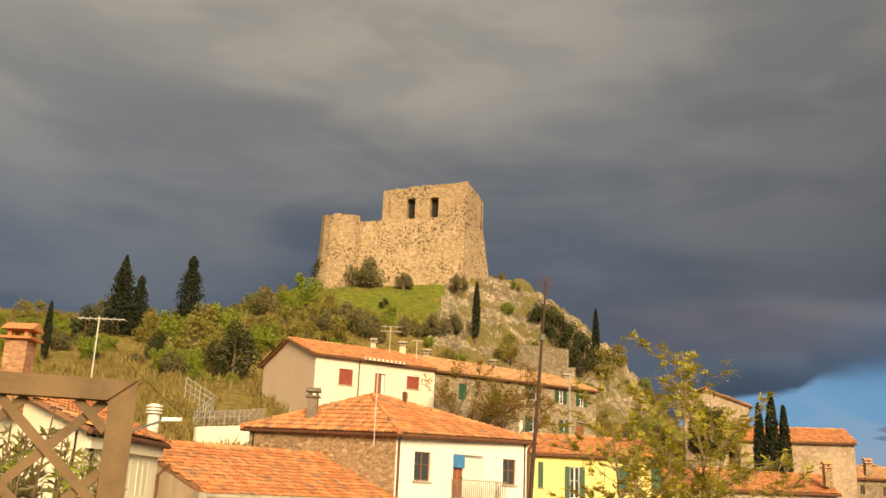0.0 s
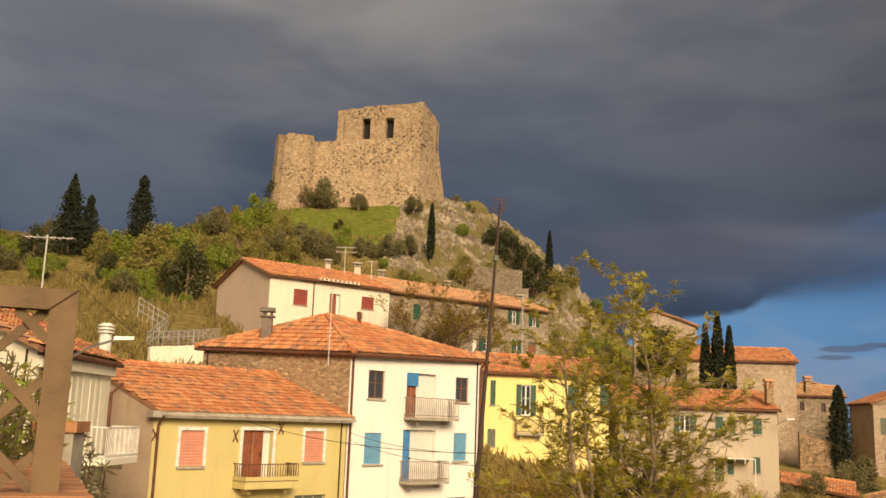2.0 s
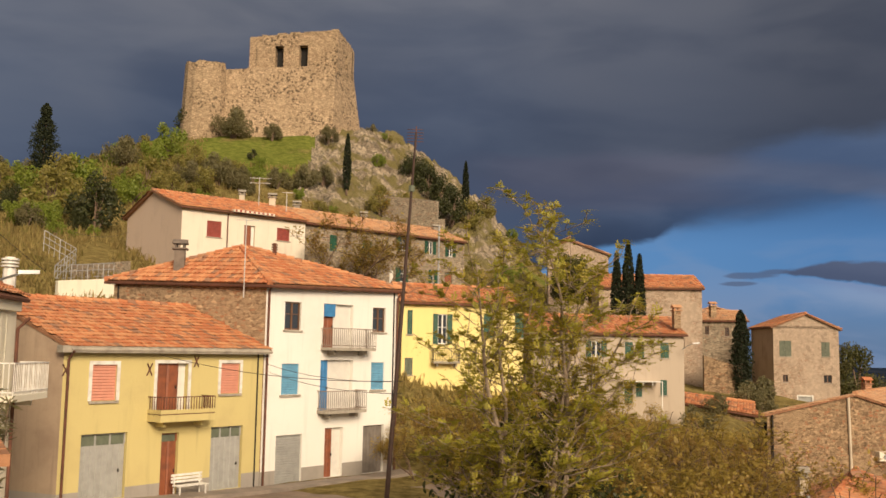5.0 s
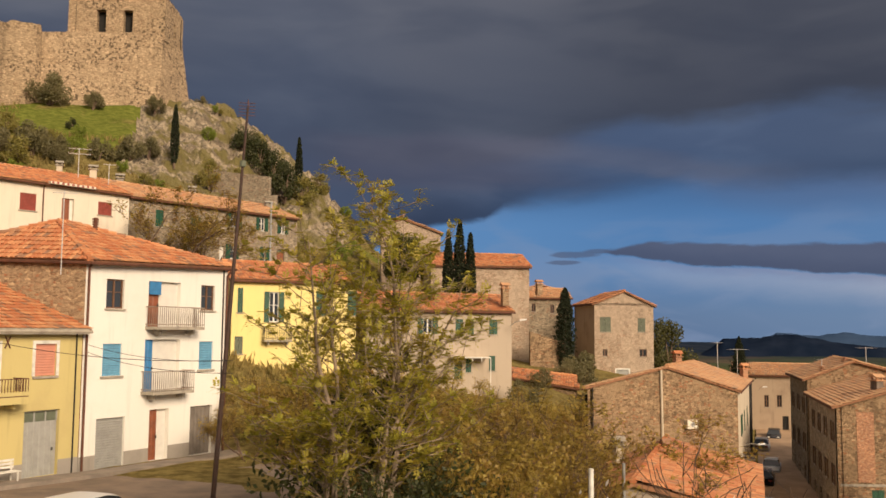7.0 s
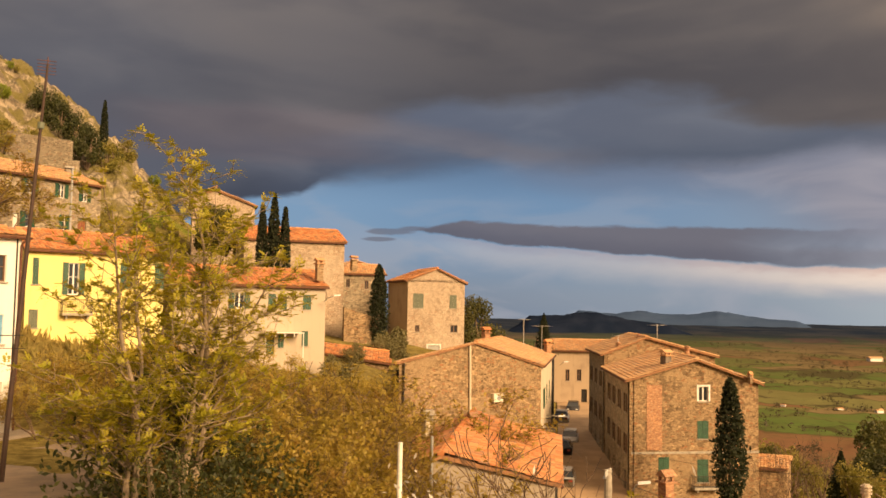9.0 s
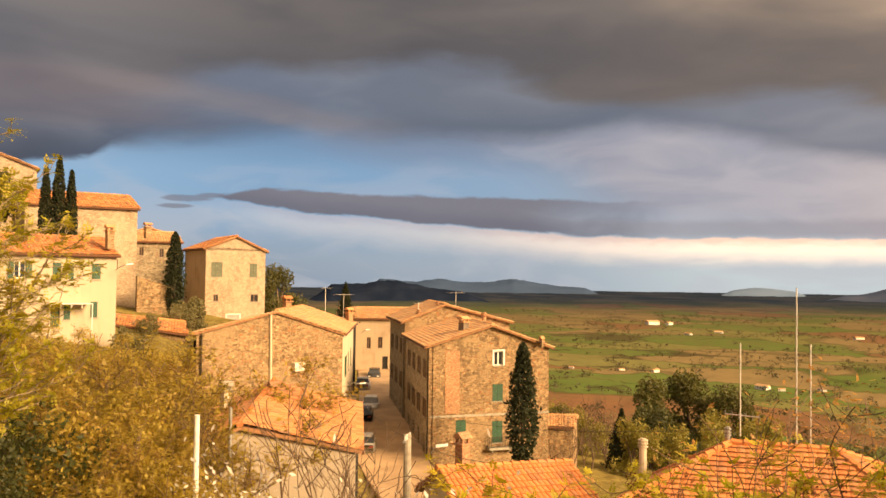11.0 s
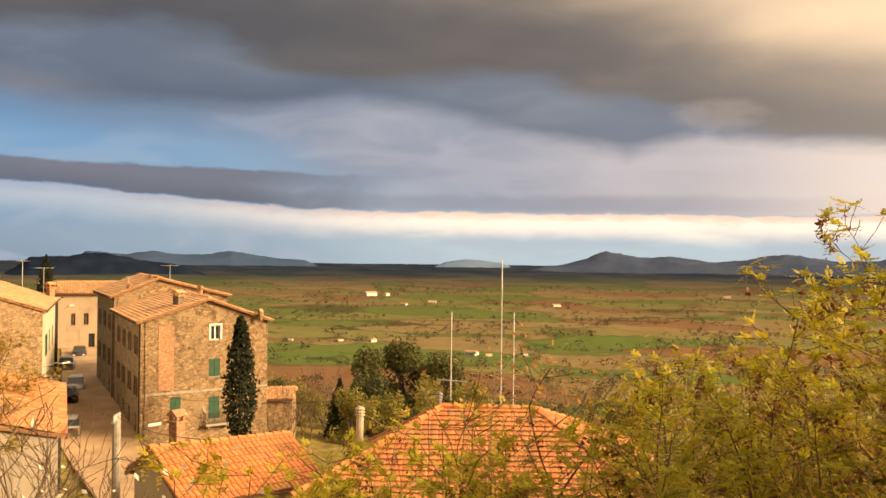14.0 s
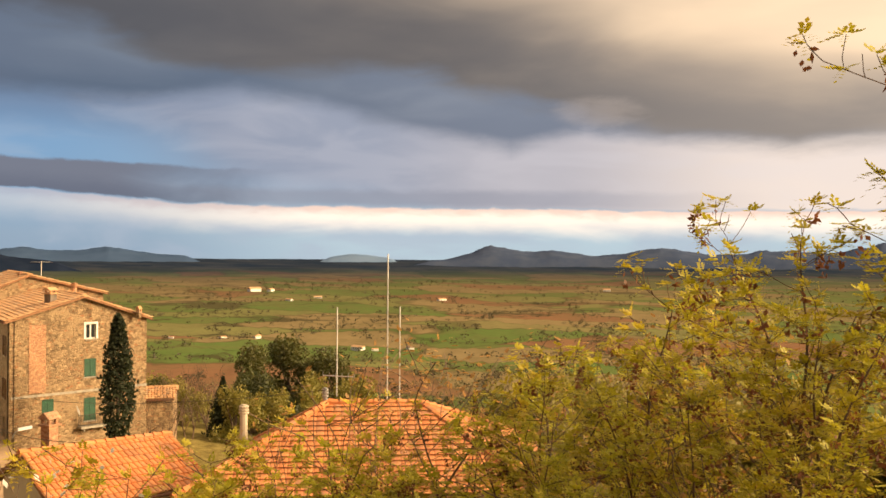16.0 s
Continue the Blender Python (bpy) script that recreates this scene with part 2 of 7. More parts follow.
def tile_material(name, a, b, c):
    """Fired clay roof tiles, each of its own shade, with lichen."""
    m, k, p = material(name)
    v = k.coords()
    isl = k.math("FRACT", k.math("ADD", k.tree.nodes.new("ShaderNodeNewGeometry").outputs["Random Per Island"], k.tree.nodes.new("ShaderNodeObjectInfo").outputs["Random"]))
    v = k.tree.nodes.new("ShaderNodeNewGeometry").outputs["Position"]
    col = k.mix(k.step(isl, 0.1, 0.8), a, b)
    col = k.mix(k.step(isl, 0.86, 0.9), col, c)
    col = k.mix(k.math("MULTIPLY", k.step(k.noise(v, 0.7, 6, 0.65), 0.5, 0.75), 0.55), col, (0.20, 0.13, 0.085))
    col = k.mix(k.math("MULTIPLY", k.step(k.noise(v, 6.0, 4), 0.55, 0.75), 0.4), col, (0.42, 0.34, 0.22))
    k.link(col, p.inputs["Base Color"])
    p.inputs["Roughness"].default_value = 0.85
    bump(k, p, k.noise(v, 18.0, 4), 0.4, 0.01)
    return m


def leaf_material(name, a, b, c, gloss=0.55):
    m, k, p = material(name)
    isl = k.tree.nodes.new("ShaderNodeNewGeometry").outputs["Random Per Island"]
    v = k.coords()
    col = k.mix(isl, a, b)
    col = k.mix(k.math("MULTIPLY", k.step(k.noise(v, 0.8, 3), 0.45, 0.7), 0.7), col, c)
    k.link(col, p.inputs["Base Color"])
    p.inputs["Roughness"].default_value = gloss
    # thin leaves let some light through
    tr = k.tree.nodes.new("ShaderNodeBsdfTranslucent")
    k.link(col, tr.inputs[0])
    mx = k.tree.nodes.new("ShaderNodeMixShader")
    mx.inputs[0].default_value = 0.45
    k.link(p.outputs[0], mx.inputs[1])
    k.link(tr.outputs[0], mx.inputs[2])
    k.link(mx.outputs[0], k.tree.nodes["Material Output"].inputs[0])
    return m


def glass_material():
    m, k, p = material("window_glass")
    p.inputs["Base Color"].default_value = (0.03, 0.035, 0.04, 1)
    p.inputs["Roughness"].default_value = 0.08
    p.inputs["Specular IOR Level"].default_value = 0.6
    return m


def ground_material():
    """Grass, scrub and bare earth near; ploughed and green fields far off, the farthest with haze and cloud shade in
    their colour.
    """
    m, k, p = material("grassland")
    v = k.coords()
    sep = k.tree.nodes.new("ShaderNodeSeparateXYZ")
    k.link(v, sep.inputs[0])
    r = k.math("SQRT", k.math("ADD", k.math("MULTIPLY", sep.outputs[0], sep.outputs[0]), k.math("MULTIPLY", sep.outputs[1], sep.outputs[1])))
    tuft = k.noise(v, 1.1, 8, 0.7)
    patch = k.noise(v, 0.06, 6, 0.6, 0.4)
    grass = k.mix(k.step(tuft, 0.3, 0.7), (0.085, 0.105, 0.018), (0.19, 0.205, 0.038))
    dry = k.mix(k.step(tuft, 0.35, 0.7), (0.13, 0.10, 0.035), (0.30, 0.24, 0.085))
    near = k.mix(k.step(k.math("ADD", patch, k.step(k.math("ADD", sep.outputs[2], k.math("MULTIPLY", patch, 14.0)), 31.0, 43.0, 0.16, -0.08)), 0.44, 0.58), grass, dry)
    # the fields
    flat = k.mapping(v, (1, 1, 0))
    bend = k.tree.nodes.new("ShaderNodeVectorMath")
    bend.operation = "MULTIPLY_ADD"
    nz = k.tree.nodes.new("ShaderNodeTexNoise")
    nz.inputs["Scale"].default_value = 0.004
    k.link(flat, nz.inputs["Vector"])
    k.link(nz.outputs[1], bend.inputs[0])
    bend.inputs[1].default_value = (260, 260, 0)
    k.link(flat, bend.inputs[2])
    cells = k.voronoi(k.mapping(bend.outputs[0], (0.0075, 0.0042, 1), (0, 0, 0.5)), 1.0)
    rnd = k.tree.nodes.new("ShaderNodeSeparateColor")
    k.link(cells.outputs["Color"], rnd.inputs[0])
    f = k.mix(k.step(rnd.outputs[0], 0.35, 0.4), (0.095, 0.145, 0.042), (0.165, 0.170, 0.065))
    f = k.mix(k.step(rnd.outputs[0], 0.55, 0.6), f, (0.22, 0.165, 0.085))
    f = k.mix(k.step(rnd.outputs[0], 0.83, 0.85), f, (0.20, 0.105, 0.06))
    rim = k.voronoi(k.mapping(bend.outputs[0], (0.0075, 0.0042, 1), (0, 0, 0.5)), 1.0, "DISTANCE_TO_EDGE")
    f = k.mix(k.step(rim.outputs["Distance"], 0.010, 0.035, 0.5, 0.0), f, (0.05, 0.05, 0.022))
    tone = k.noise(flat, 0.012, 6, 0.62, 0.5)
    f = k.mix(k.step(tone, 0.35, 0.72, 0.0, 0.45), f, (0.150, 0.118, 0.058))
    f = k.mix(k.math("MULTIPLY", k.step(k.noise(flat, 0.08, 5, 0.6), 0.45, 0.7), 0.3), f, (0.085, 0.080, 0.036))
    wood = k.noise(k.mapping(flat, (0.006, 0.003, 1)), 1.0, 7, 0.65)
    f = k.mix(k.step(wood, 0.58, 0.63, 0.0, 0.85), f, (0.060, 0.052, 0.028))
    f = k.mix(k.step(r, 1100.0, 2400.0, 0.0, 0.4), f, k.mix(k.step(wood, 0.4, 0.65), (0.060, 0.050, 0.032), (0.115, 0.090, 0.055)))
    # haze and cloud shadow painted blue-black over the farthest fields
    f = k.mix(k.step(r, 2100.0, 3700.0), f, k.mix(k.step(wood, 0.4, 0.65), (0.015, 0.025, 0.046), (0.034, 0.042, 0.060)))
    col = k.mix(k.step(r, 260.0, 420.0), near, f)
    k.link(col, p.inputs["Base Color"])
    p.inputs["Roughness"].default_value = 0.95
    p.inputs["Specular IOR Level"].default_value = 0.0
    bump(k, p, tuft, 0.9, 0.25)
    return m


def rock_material():
    m, k, p = material("limestone_crag")
    v = k.coords()
    a = k.noise(v, 0.5, 8, 0.7, 0.5)
    b = k.noise(k.mapping(v, (1, 1, 0.5)), 2.2, 6, 0.65)
    col = k.mix(k.step(a, 0.35, 0.65), (0.15, 0.115, 0.075), (0.47, 0.385, 0.265))
    col = k.mix(k.math("MULTIPLY", k.step(b, 0.48, 0.62), 0.8), col, (0.075, 0.068, 0.045))
    col = k.mix(k.math("MULTIPLY", k.step(k.noise(v, 0.22, 7, 0.6), 0.47, 0.58), 0.9), col, (0.15, 0.125, 0.03))
    k.link(col, p.inputs["Base Color"])
    p.inputs["Roughness"].default_value = 0.95
    bump(k, p, k.math("ADD", a, b), 1.0, 0.5)
    return m


M = {
    "white": plaster("white_render", (0.80, 0.78, 0.72), (0.62, 0.58, 0.50), 0.25),
    "grey_band": plaster("grey_plinth", (0.34, 0.31, 0.27), (0.22, 0.20, 0.17)),
    "yellow": plaster("yellow_render", (0.56, 0.475, 0.195), (0.45, 0.36, 0.16), 0.45),
    "yellow_bright": plaster("bright_yellow_render", (0.82, 0.68, 0.26), (0.66, 0.54, 0.24), 0.3),
    "cream": plaster("cream_render", (0.74, 0.70, 0.56), (0.56, 0.52, 0.40), 0.3),
    "pink": plaster("pinkish_render", (0.62, 0.49, 0.38), (0.48, 0.37, 0.28), 0.35),
    "pale": plaster("pale_render", (0.72, 0.65, 0.53), (0.58, 0.50, 0.40), 0.3),
    "buff": plaster("buff_render", (0.58, 0.50, 0.38), (0.44, 0.36, 0.27), 0.5),
    "tan": plaster("tan_render", (0.45, 0.375, 0.285), (0.36, 0.29, 0.215), 0.5),
    "brown_render": plaster("brown_render", (0.42, 0.32, 0.22), (0.28, 0.20, 0.14), 0.7),
    "stone": rubble("rubble_wall", (0.225, 0.138, 0.070), (0.42, 0.29, 0.165), (0.35, 0.16, 0.075), (0.35, 0.245, 0.14), 4.0, 0.07, 0.10, 0.5, 0.7, 0.55),
    "stone_warm": rubble("warm_rubble_wall", (0.32, 0.205, 0.115), (0.50, 0.36, 0.21), (0.40, 0.20, 0.10), (0.44, 0.315, 0.185), 4.6, 0.06, 0.10, 0.35, 0.6),
    "stone_pale": rubble("pale_plastered_rubble", (0.42, 0.30, 0.20), (0.54, 0.42, 0.30), (0.44, 0.25, 0.16), (0.50, 0.39, 0.285), 5.0, 0.05, 0.10, 0.3, 0.9, 0.43),
    "stone_grey": rubble("grey_rubble_wall", (0.261, 0.211, 0.144), (0.414, 0.342, 0.243), (0.306, 0.198, 0.126), (0.333, 0.27, 0.189), 3.0, 0.06, 0.09, 0.3, 0.75),
    "stone_big": rubble("castle_masonry", (0.42, 0.295, 0.17), (0.59, 0.44, 0.275), (0.33, 0.215, 0.125), (0.53, 0.395, 0.24), 3.2, 0.12, 0.08, 1.0),
    "brick": rubble("brick_patch", (0.46, 0.22, 0.12), (0.52, 0.28, 0.15), (0.34, 0.16, 0.10), (0.42, 0.27, 0.17), 6.0, 0.02),
    "tiles": tile_material("clay_tiles", (0.46, 0.17, 0.065), (0.58, 0.28, 0.12), (0.30, 0.16, 0.09)),
    "tiles_new": tile_material("orange_clay_tiles", (0.52, 0.18, 0.06), (0.60, 0.24, 0.085), (0.46, 0.20, 0.09)),
    "grey_wall": plaster("grey_tan_render", (0.306, 0.255, 0.196), (0.212, 0.178, 0.136), 0.6),
    "tiles_old": tile_material("old_clay_tiles", (0.487, 0.252, 0.118), (0.571, 0.353, 0.185), (0.353, 0.235, 0.151)),
    "under": plain("roof_boarding", (0.30, 0.15, 0.075), rough=0.9),
    "concrete": plain("weathered_concrete", (0.40, 0.36, 0.29), (0.26, 0.23, 0.19), 0.9),
    "iron": plain("dark_iron", (0.045, 0.038, 0.032), rough=0.55, metal=0.3),
    "mast_iron": plain("dark_rusty_iron", (0.060, 0.032, 0.022), (0.04, 0.025, 0.02), 0.8),
    "chimney_grey": plain("sooty_chimney_render", (0.20, 0.16, 0.125), (0.13, 0.105, 0.085), 0.9),
    "worn_rail": plain("worn_grey_rail_paint", (0.30, 0.25, 0.20), (0.20, 0.15, 0.11), 0.6),
    "rust": plain("rusty_iron", (0.14, 0.055, 0.03), (0.08, 0.035, 0.02), 0.8),
    "bright_metal": plain("bright_aluminium", (0.66, 0.65, 0.63), (0.5, 0.5, 0.49), 0.5, 0.2),
    "zinc": plain("galvanised_metal", (0.48, 0.48, 0.47), (0.36, 0.36, 0.36), 0.45, 0.7),
    "frame_wood": plain("brown_window_wood", (0.16, 0.085, 0.045), rough=0.55),
    "door_wood": plain("red_brown_door", (0.26, 0.085, 0.035), (0.17, 0.06, 0.03), 0.5),
    "green": plain("green_shutter_paint", (0.018, 0.085, 0.045), (0.014, 0.06, 0.035), 0.5),
    "grey_green": plain("faded_green_shutter_paint", (0.14, 0.16, 0.11), rough=0.7),
    "blue": plain("blue_shutter_paint", (0.055, 0.22, 0.48), (0.045, 0.17, 0.38), 0.5),
    "blue_pale": plain("pale_blue_roller", (0.16, 0.38, 0.56), (0.13, 0.30, 0.46), 0.55),
    "rose": plain("salmon_roller", (0.62, 0.29, 0.20), (0.55, 0.26, 0.18), 0.6),
    "red": plain("dull_red_roller", (0.30, 0.065, 0.045), rough=0.6),
    "grey_door": plain("grey_metal_door", (0.36, 0.36, 0.34), (0.30, 0.30, 0.28), 0.5),
    "brown_door": plain("brown_grey_metal_door", (0.19, 0.165, 0.14), rough=0.55),
    "white_paint": plain("white_paint", (0.78, 0.76, 0.70), rough=0.5),
    "glass": glass_material(),
    # near-black stands in for the shade of rooms and deep openings
    "dark": plain("room_shade_black", (0.02, 0.018, 0.016), rough=0.9),
    "curtain": plain("white_infill_paint", (0.70, 0.68, 0.62), (0.64, 0.62, 0.57), rough=0.9),
    # sunlight put into the street's brown, since the houses block the sun
    "dusty": plain("sun_lifted_street", (0.46, 0.315, 0.19), (0.34, 0.23, 0.135), 0.9, scale=0.5),
    "asphalt": plain("asphalt", (0.27, 0.20, 0.14), (0.17, 0.13, 0.095), 0.9, scale=0.7),
    "paving": plain("pavement_concrete", (0.30, 0.25, 0.20), (0.20, 0.17, 0.14), 0.9, scale=1.0),
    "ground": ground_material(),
    "rock": rock_material(),
    "bark": plain("bark", (0.19, 0.13, 0.085), (0.10, 0.07, 0.05), 0.95, scale=6),
    "bark_pale": plain("pale_bark", (0.30, 0.23, 0.16), (0.18, 0.14, 0.10), 0.95, scale=6),
    "twig": plain("bare_twigs", (0.14, 0.088, 0.056), (0.09, 0.06, 0.04), 0.95),
    "locust": leaf_material("young_locust_leaves", (0.29, 0.285, 0.02), (0.46, 0.41, 0.04), (0.42, 0.29, 0.04)),
    "young_leaf": leaf_material("fresh_yellow_green_leaves", (0.33, 0.305, 0.016), (0.53, 0.46, 0.034), (0.48, 0.33, 0.03)),
    "green_leaf": leaf_material("fresh_green_leaves", (0.34, 0.345, 0.02), (0.58, 0.51, 0.04), (0.54, 0.37, 0.04)),
    "bark_dark": plain("brown_bark", (0.13, 0.075, 0.042), (0.075, 0.045, 0.028), 0.95, scale=6),
    "pods": leaf_material("dry_seed_pods", (0.16, 0.055, 0.025), (0.24, 0.09, 0.035), (0.12, 0.05, 0.02)),
    "rusty_leaf": leaf_material("reddish_young_leaves", (0.44, 0.20, 0.05), (0.52, 0.30, 0.08), (0.36, 0.19, 0.05)),
    "scrub": leaf_material("scrub_leaves", (0.19, 0.175, 0.035), (0.34, 0.30, 0.065), (0.27, 0.20, 0.05)),
    "bright_leaf": leaf_material("bright_spring_leaves", (0.16, 0.22, 0.016), (0.30, 0.35, 0.04), (0.22, 0.24, 0.03)),
    "dark_leaf": leaf_material("dark_evergreen_leaves", (0.04, 0.055, 0.015), (0.09, 0.095, 0.028), (0.065, 0.06, 0.02)),
    "pine_leaf": leaf_material("pine_needles", (0.065, 0.075, 0.018), (0.15, 0.145, 0.04), (0.10, 0.085, 0.025)),
    "hedge_leaf": leaf_material("brown_green_hedge_leaves", (0.050, 0.048, 0.022), (0.105, 0.088, 0.040), (0.085, 0.065, 0.03)),
    "olive": leaf_material("olive_leaves", (0.15, 0.14, 0.055), (0.25, 0.22, 0.10), (0.17, 0.14, 0.06)),
    "cypress": leaf_material("cypress_leaves", (0.018, 0.028, 0.012), (0.04, 0.05, 0.018), (0.025, 0.03, 0.012), 0.8),
    "ochre_leaf": leaf_material("ochre_young_leaves", (0.27, 0.19, 0.03), (0.44, 0.34, 0.055), (0.32, 0.17, 0.04)),
    "dry_grass": leaf_material("tall_dry_grass", (0.22, 0.16, 0.05), (0.38, 0.30, 0.10), (0.16, 0.15, 0.03), 0.9),
    "blossom": leaf_material("white_blossom", (0.75, 0.70, 0.62), (0.80, 0.76, 0.70), (0.5, 0.5, 0.3)),
    "wood": plain("weathered_timber", (0.17, 0.108, 0.05), (0.10, 0.064, 0.03), 0.75, scale=5),
    "plank": plain("orange_timber_boards", (0.42, 0.20, 0.085), (0.30, 0.14, 0.06), 0.7, scale=4),
    # haze is mixed into these four hill blues, cloud shade into the first
    "far_hill": plain("far_hill_cloud_shade_blue", (0.009, 0.016, 0.034), (0.016, 0.024, 0.046), 1.0, scale=0.01),
    "mid_hill": plain("wooded_hill_haze_colour", (0.046, 0.066, 0.122), (0.066, 0.086, 0.138), 1.0, scale=0.01),
    "faint_hill": plain("faint_hill_haze_colour", (0.14, 0.21, 0.33), (0.12, 0.19, 0.31), 1.0, scale=0.01),
    "farther_hill": plain("hill_haze_blue", (0.05, 0.085, 0.16), (0.042, 0.075, 0.145), 1.0, scale=0.01),
    "lamp_white": plain("white_lamp_housing", (0.75, 0.75, 0.73), rough=0.4),
}



# ---- building blocks ----
class Geo:
    """Collects faces for one mesh."""

    def __init__(self):
        self.v, self.f = [], []

    def face(self, *pts):
        n = len(self.v)
        self.v.extend(tuple(p) for p in pts)
        self.f.append(tuple(range(n, n + len(pts))))

    def hexa(self, low, high):
        """A solid between two loops of equally many points (both anticlockwise from above)."""
        n, c = len(self.v), len(low)
        self.v.extend(tuple(p) for p in low)
        self.v.extend(tuple(p) for p in high)
        self.f.append(tuple(range(n + c - 1, n - 1, -1)))
        self.f.append(tuple(range(n + c, n + 2 * c)))
        for i in range(c):
            j = (i + 1) % c
            self.f.append((n + i, n + j, n + c + j, n + c + i))

    def box(self, o, a, b, c):
        """A box from corner o along the vectors a, b, c (right-handed)."""
        o, a, b, c = Vector(o), Vector(a), Vector(b), Vector(c)
        self.hexa([o, o + a, o + a + b, o + b], [o + c, o + a + c, o + a + b + c, o + b + c])

    def tube(self, pts, radii, sides=6):
        """A tapered tube along points."""
        n = len(self.v)
        pts = [Vector(p) for p in pts]
        for i, p in enumerate(pts):
            way = (pts[min(i + 1, len(pts) - 1)] - pts[max(i - 1, 0)]).normalized()
            ax = way.cross(Vector((0.3, 0.9, 0.2))).normalized()
            ay = way.cross(ax)
            r = radii[i] if isinstance(radii, (list, tuple)) else radii
            for s in range(sides):
                an = 2 * math.pi * s / sides
                self.v.append(tuple(p + ax * (r * math.cos(an)) + ay * (r * math.sin(an))))
        for i in range(len(pts) - 1):
            for s in range(sides):
                t = (s + 1) % sides
                self.f.append((n + i * sides + s, n + i * sides + t, n + (i + 1) * sides + t, n + (i + 1) * sides + s))
        self.f.append(tuple(n + s for s in range(sides - 1, -1, -1)))
        self.f.append(tuple(n + (len(pts) - 1) * sides + s for s in range(sides)))

    def mesh(self, name, mat, smooth=False):
        me = bpy.data.meshes.new(name)
        me.from_pydata(self.v, [], self.f)
        for one in (mat if isinstance(mat, (list, tuple)) else (mat,)):
            me.materials.append(M[one] if isinstance(one, str) else one)
        if smooth:
            me.polygons.foreach_set("use_smooth", [True] * len(me.polygons))
        me.update()
        return me


def part(name, geo, mat, parent=None, label="", smooth=False):
    """Links geometry as one mesh under a thing or a part; its points are in world metres."""
    me = geo.mesh(name, mat, smooth) if isinstance(geo, Geo) else geo
    ob = new(name, me)
    if parent is not None:
        ob.parent = parent
        ob.matrix_parent_inverse = parent.matrix_basis.inverted() if parent.parent is None else Matrix()
    if label:
        ob["label"] = label
    return ob


def thing(name, at, label, category, group="", kind=""):
    """An empty at a thing's base, to parent its parts."""
    ob = new(name)
    ob.location = at
    ob.matrix_basis = Matrix.Translation(at)
    return tagged(ob, label, category, group, kind)


def lerp(a, b, t):
    return a + (b - a) * t


def table(xs, ys, x):
    """Smooth interpolation in a short table."""
    if x <= xs[0]:
        return ys[0]
    for i in range(1, len(xs)):
        if x <= xs[i]:
            t = (x - xs[i - 1]) / (xs[i] - xs[i - 1])
            return lerp(ys[i - 1], ys[i], t * t * (3 - 2 * t) * 0.5 + t * 0.5)
    return ys[-1]


# ---- the lie of the land ----
AZ = (-60, -15, 0, 12, 24, 32, 38, 48, 65, 110)
RINGS = {
    3.2: (4.7,) * 10,
    9: (2.0, 2.0, 2.4, 2.2, 1.5, 1.0, 0.0, 0.2, 1.2, 2.0),
    20: (0.6, 0.4, 0.0, 0.2, 0.2, -2.5, -5.5, -6.0, -4.5, -2.0),
    34: (0.6, 0.3, 0.0, 0.0, -1.6, -4.0, -6.6, -6.8, -7.0, -5.0),
    49: (1.0, 0.6, 0.0, -0.2, -2.0, -5.2, -7.0, -8.0, -8.5, -7.0),
    60: (5.0, 5.0, 2.5, 1.5, -1.0, -4.5, -7.5, -8.5, -10.0, -8.5),
    73: (11.0, 11.0, 8.0, 3.5, 1.2, -3.0, -7.5, -9.0, -11.5, -10.5),
    85: (14.5, 14.5, 12.5, 8.0, 2.6, 0.0, -7.1, -10.0, -13.0, -12.5),
    107: (20.0, 20.0, 17.0, 11.0, 3.4, 1.5, -6.6, -12.0, -16.0, -16.0),
    128: (24.0, 28.0, 27.0, 17.0, 5.0, -1.0, -6.0, -16.0, -20.0, -20.0),
}
RIDGE_AZ = (-60, -24, -20, -17, -14, -11.5, -9, -6, 2, 4, 5.5, 7.5, 9.5, 11, 12.7, 15, 20, 24, 32, 38, 48, 65, 110)
RIDGE_Z = (18, 24.5, 30, 31.5, 35, 38.5, 41.5, 44, 45.6, 46, 44.6, 41, 37, 32.5, 27, 20, 11, 3, -8, -12, -24, -28, -28)


def land(x, y):
    """Height of the ground."""
    r = math.hypot(x, y)
    az = math.degrees(math.atan2(x, y))
    if az < -60 or az > 110:
        return table((3.2, 9, 40, 200, 900, 4700), (4.7, 4.4, 6.0, 4.0, -60.0, -33.0), r) if r > 3.2 else 4.7
    rs = list(RINGS)
    if r <= 3.2:
        return 4.7
    ridge = table(RIDGE_AZ, RIDGE_Z, az)
    far1 = table((-60, 10, 24, 38, 65, 110), (2, 4, -14, -34, -50, -50), az)
    radii = rs + [165, 192, 270, 520, 950, 1600, 4700]
    behind = ridge - 1.5 if az < 14 else lerp(ridge, far1, 0.3)

    def height(i):
        if i < len(rs):
            return table(AZ, RINGS[rs[i]], az)
        return (ridge, behind, far1, -84.0, -96.0, -96.0, -32.0)[i - len(rs)]

    for i in range(1, len(radii)):
        if r <= radii[i]:
            t = (r - radii[i - 1]) / (radii[i] - radii[i - 1])
            return lerp(height(i - 1), height(i), t)
    return -33.0


def crag(az, r):
    """How rocky the hill is, 0 to 1."""
    n = noise.noise((az * 0.35, r * 0.05, 3.0)) * 2.2
    a = min((az - 1.0 + n + (r - 165) * -0.06) / 1.2, (13.8 - az + n * 0.4) / 1.5)
    b = min((r - 126 + 3 * n) / 5.0, (196 - r) / 8.0)
    return max(0.0, min(1.0, a, b))


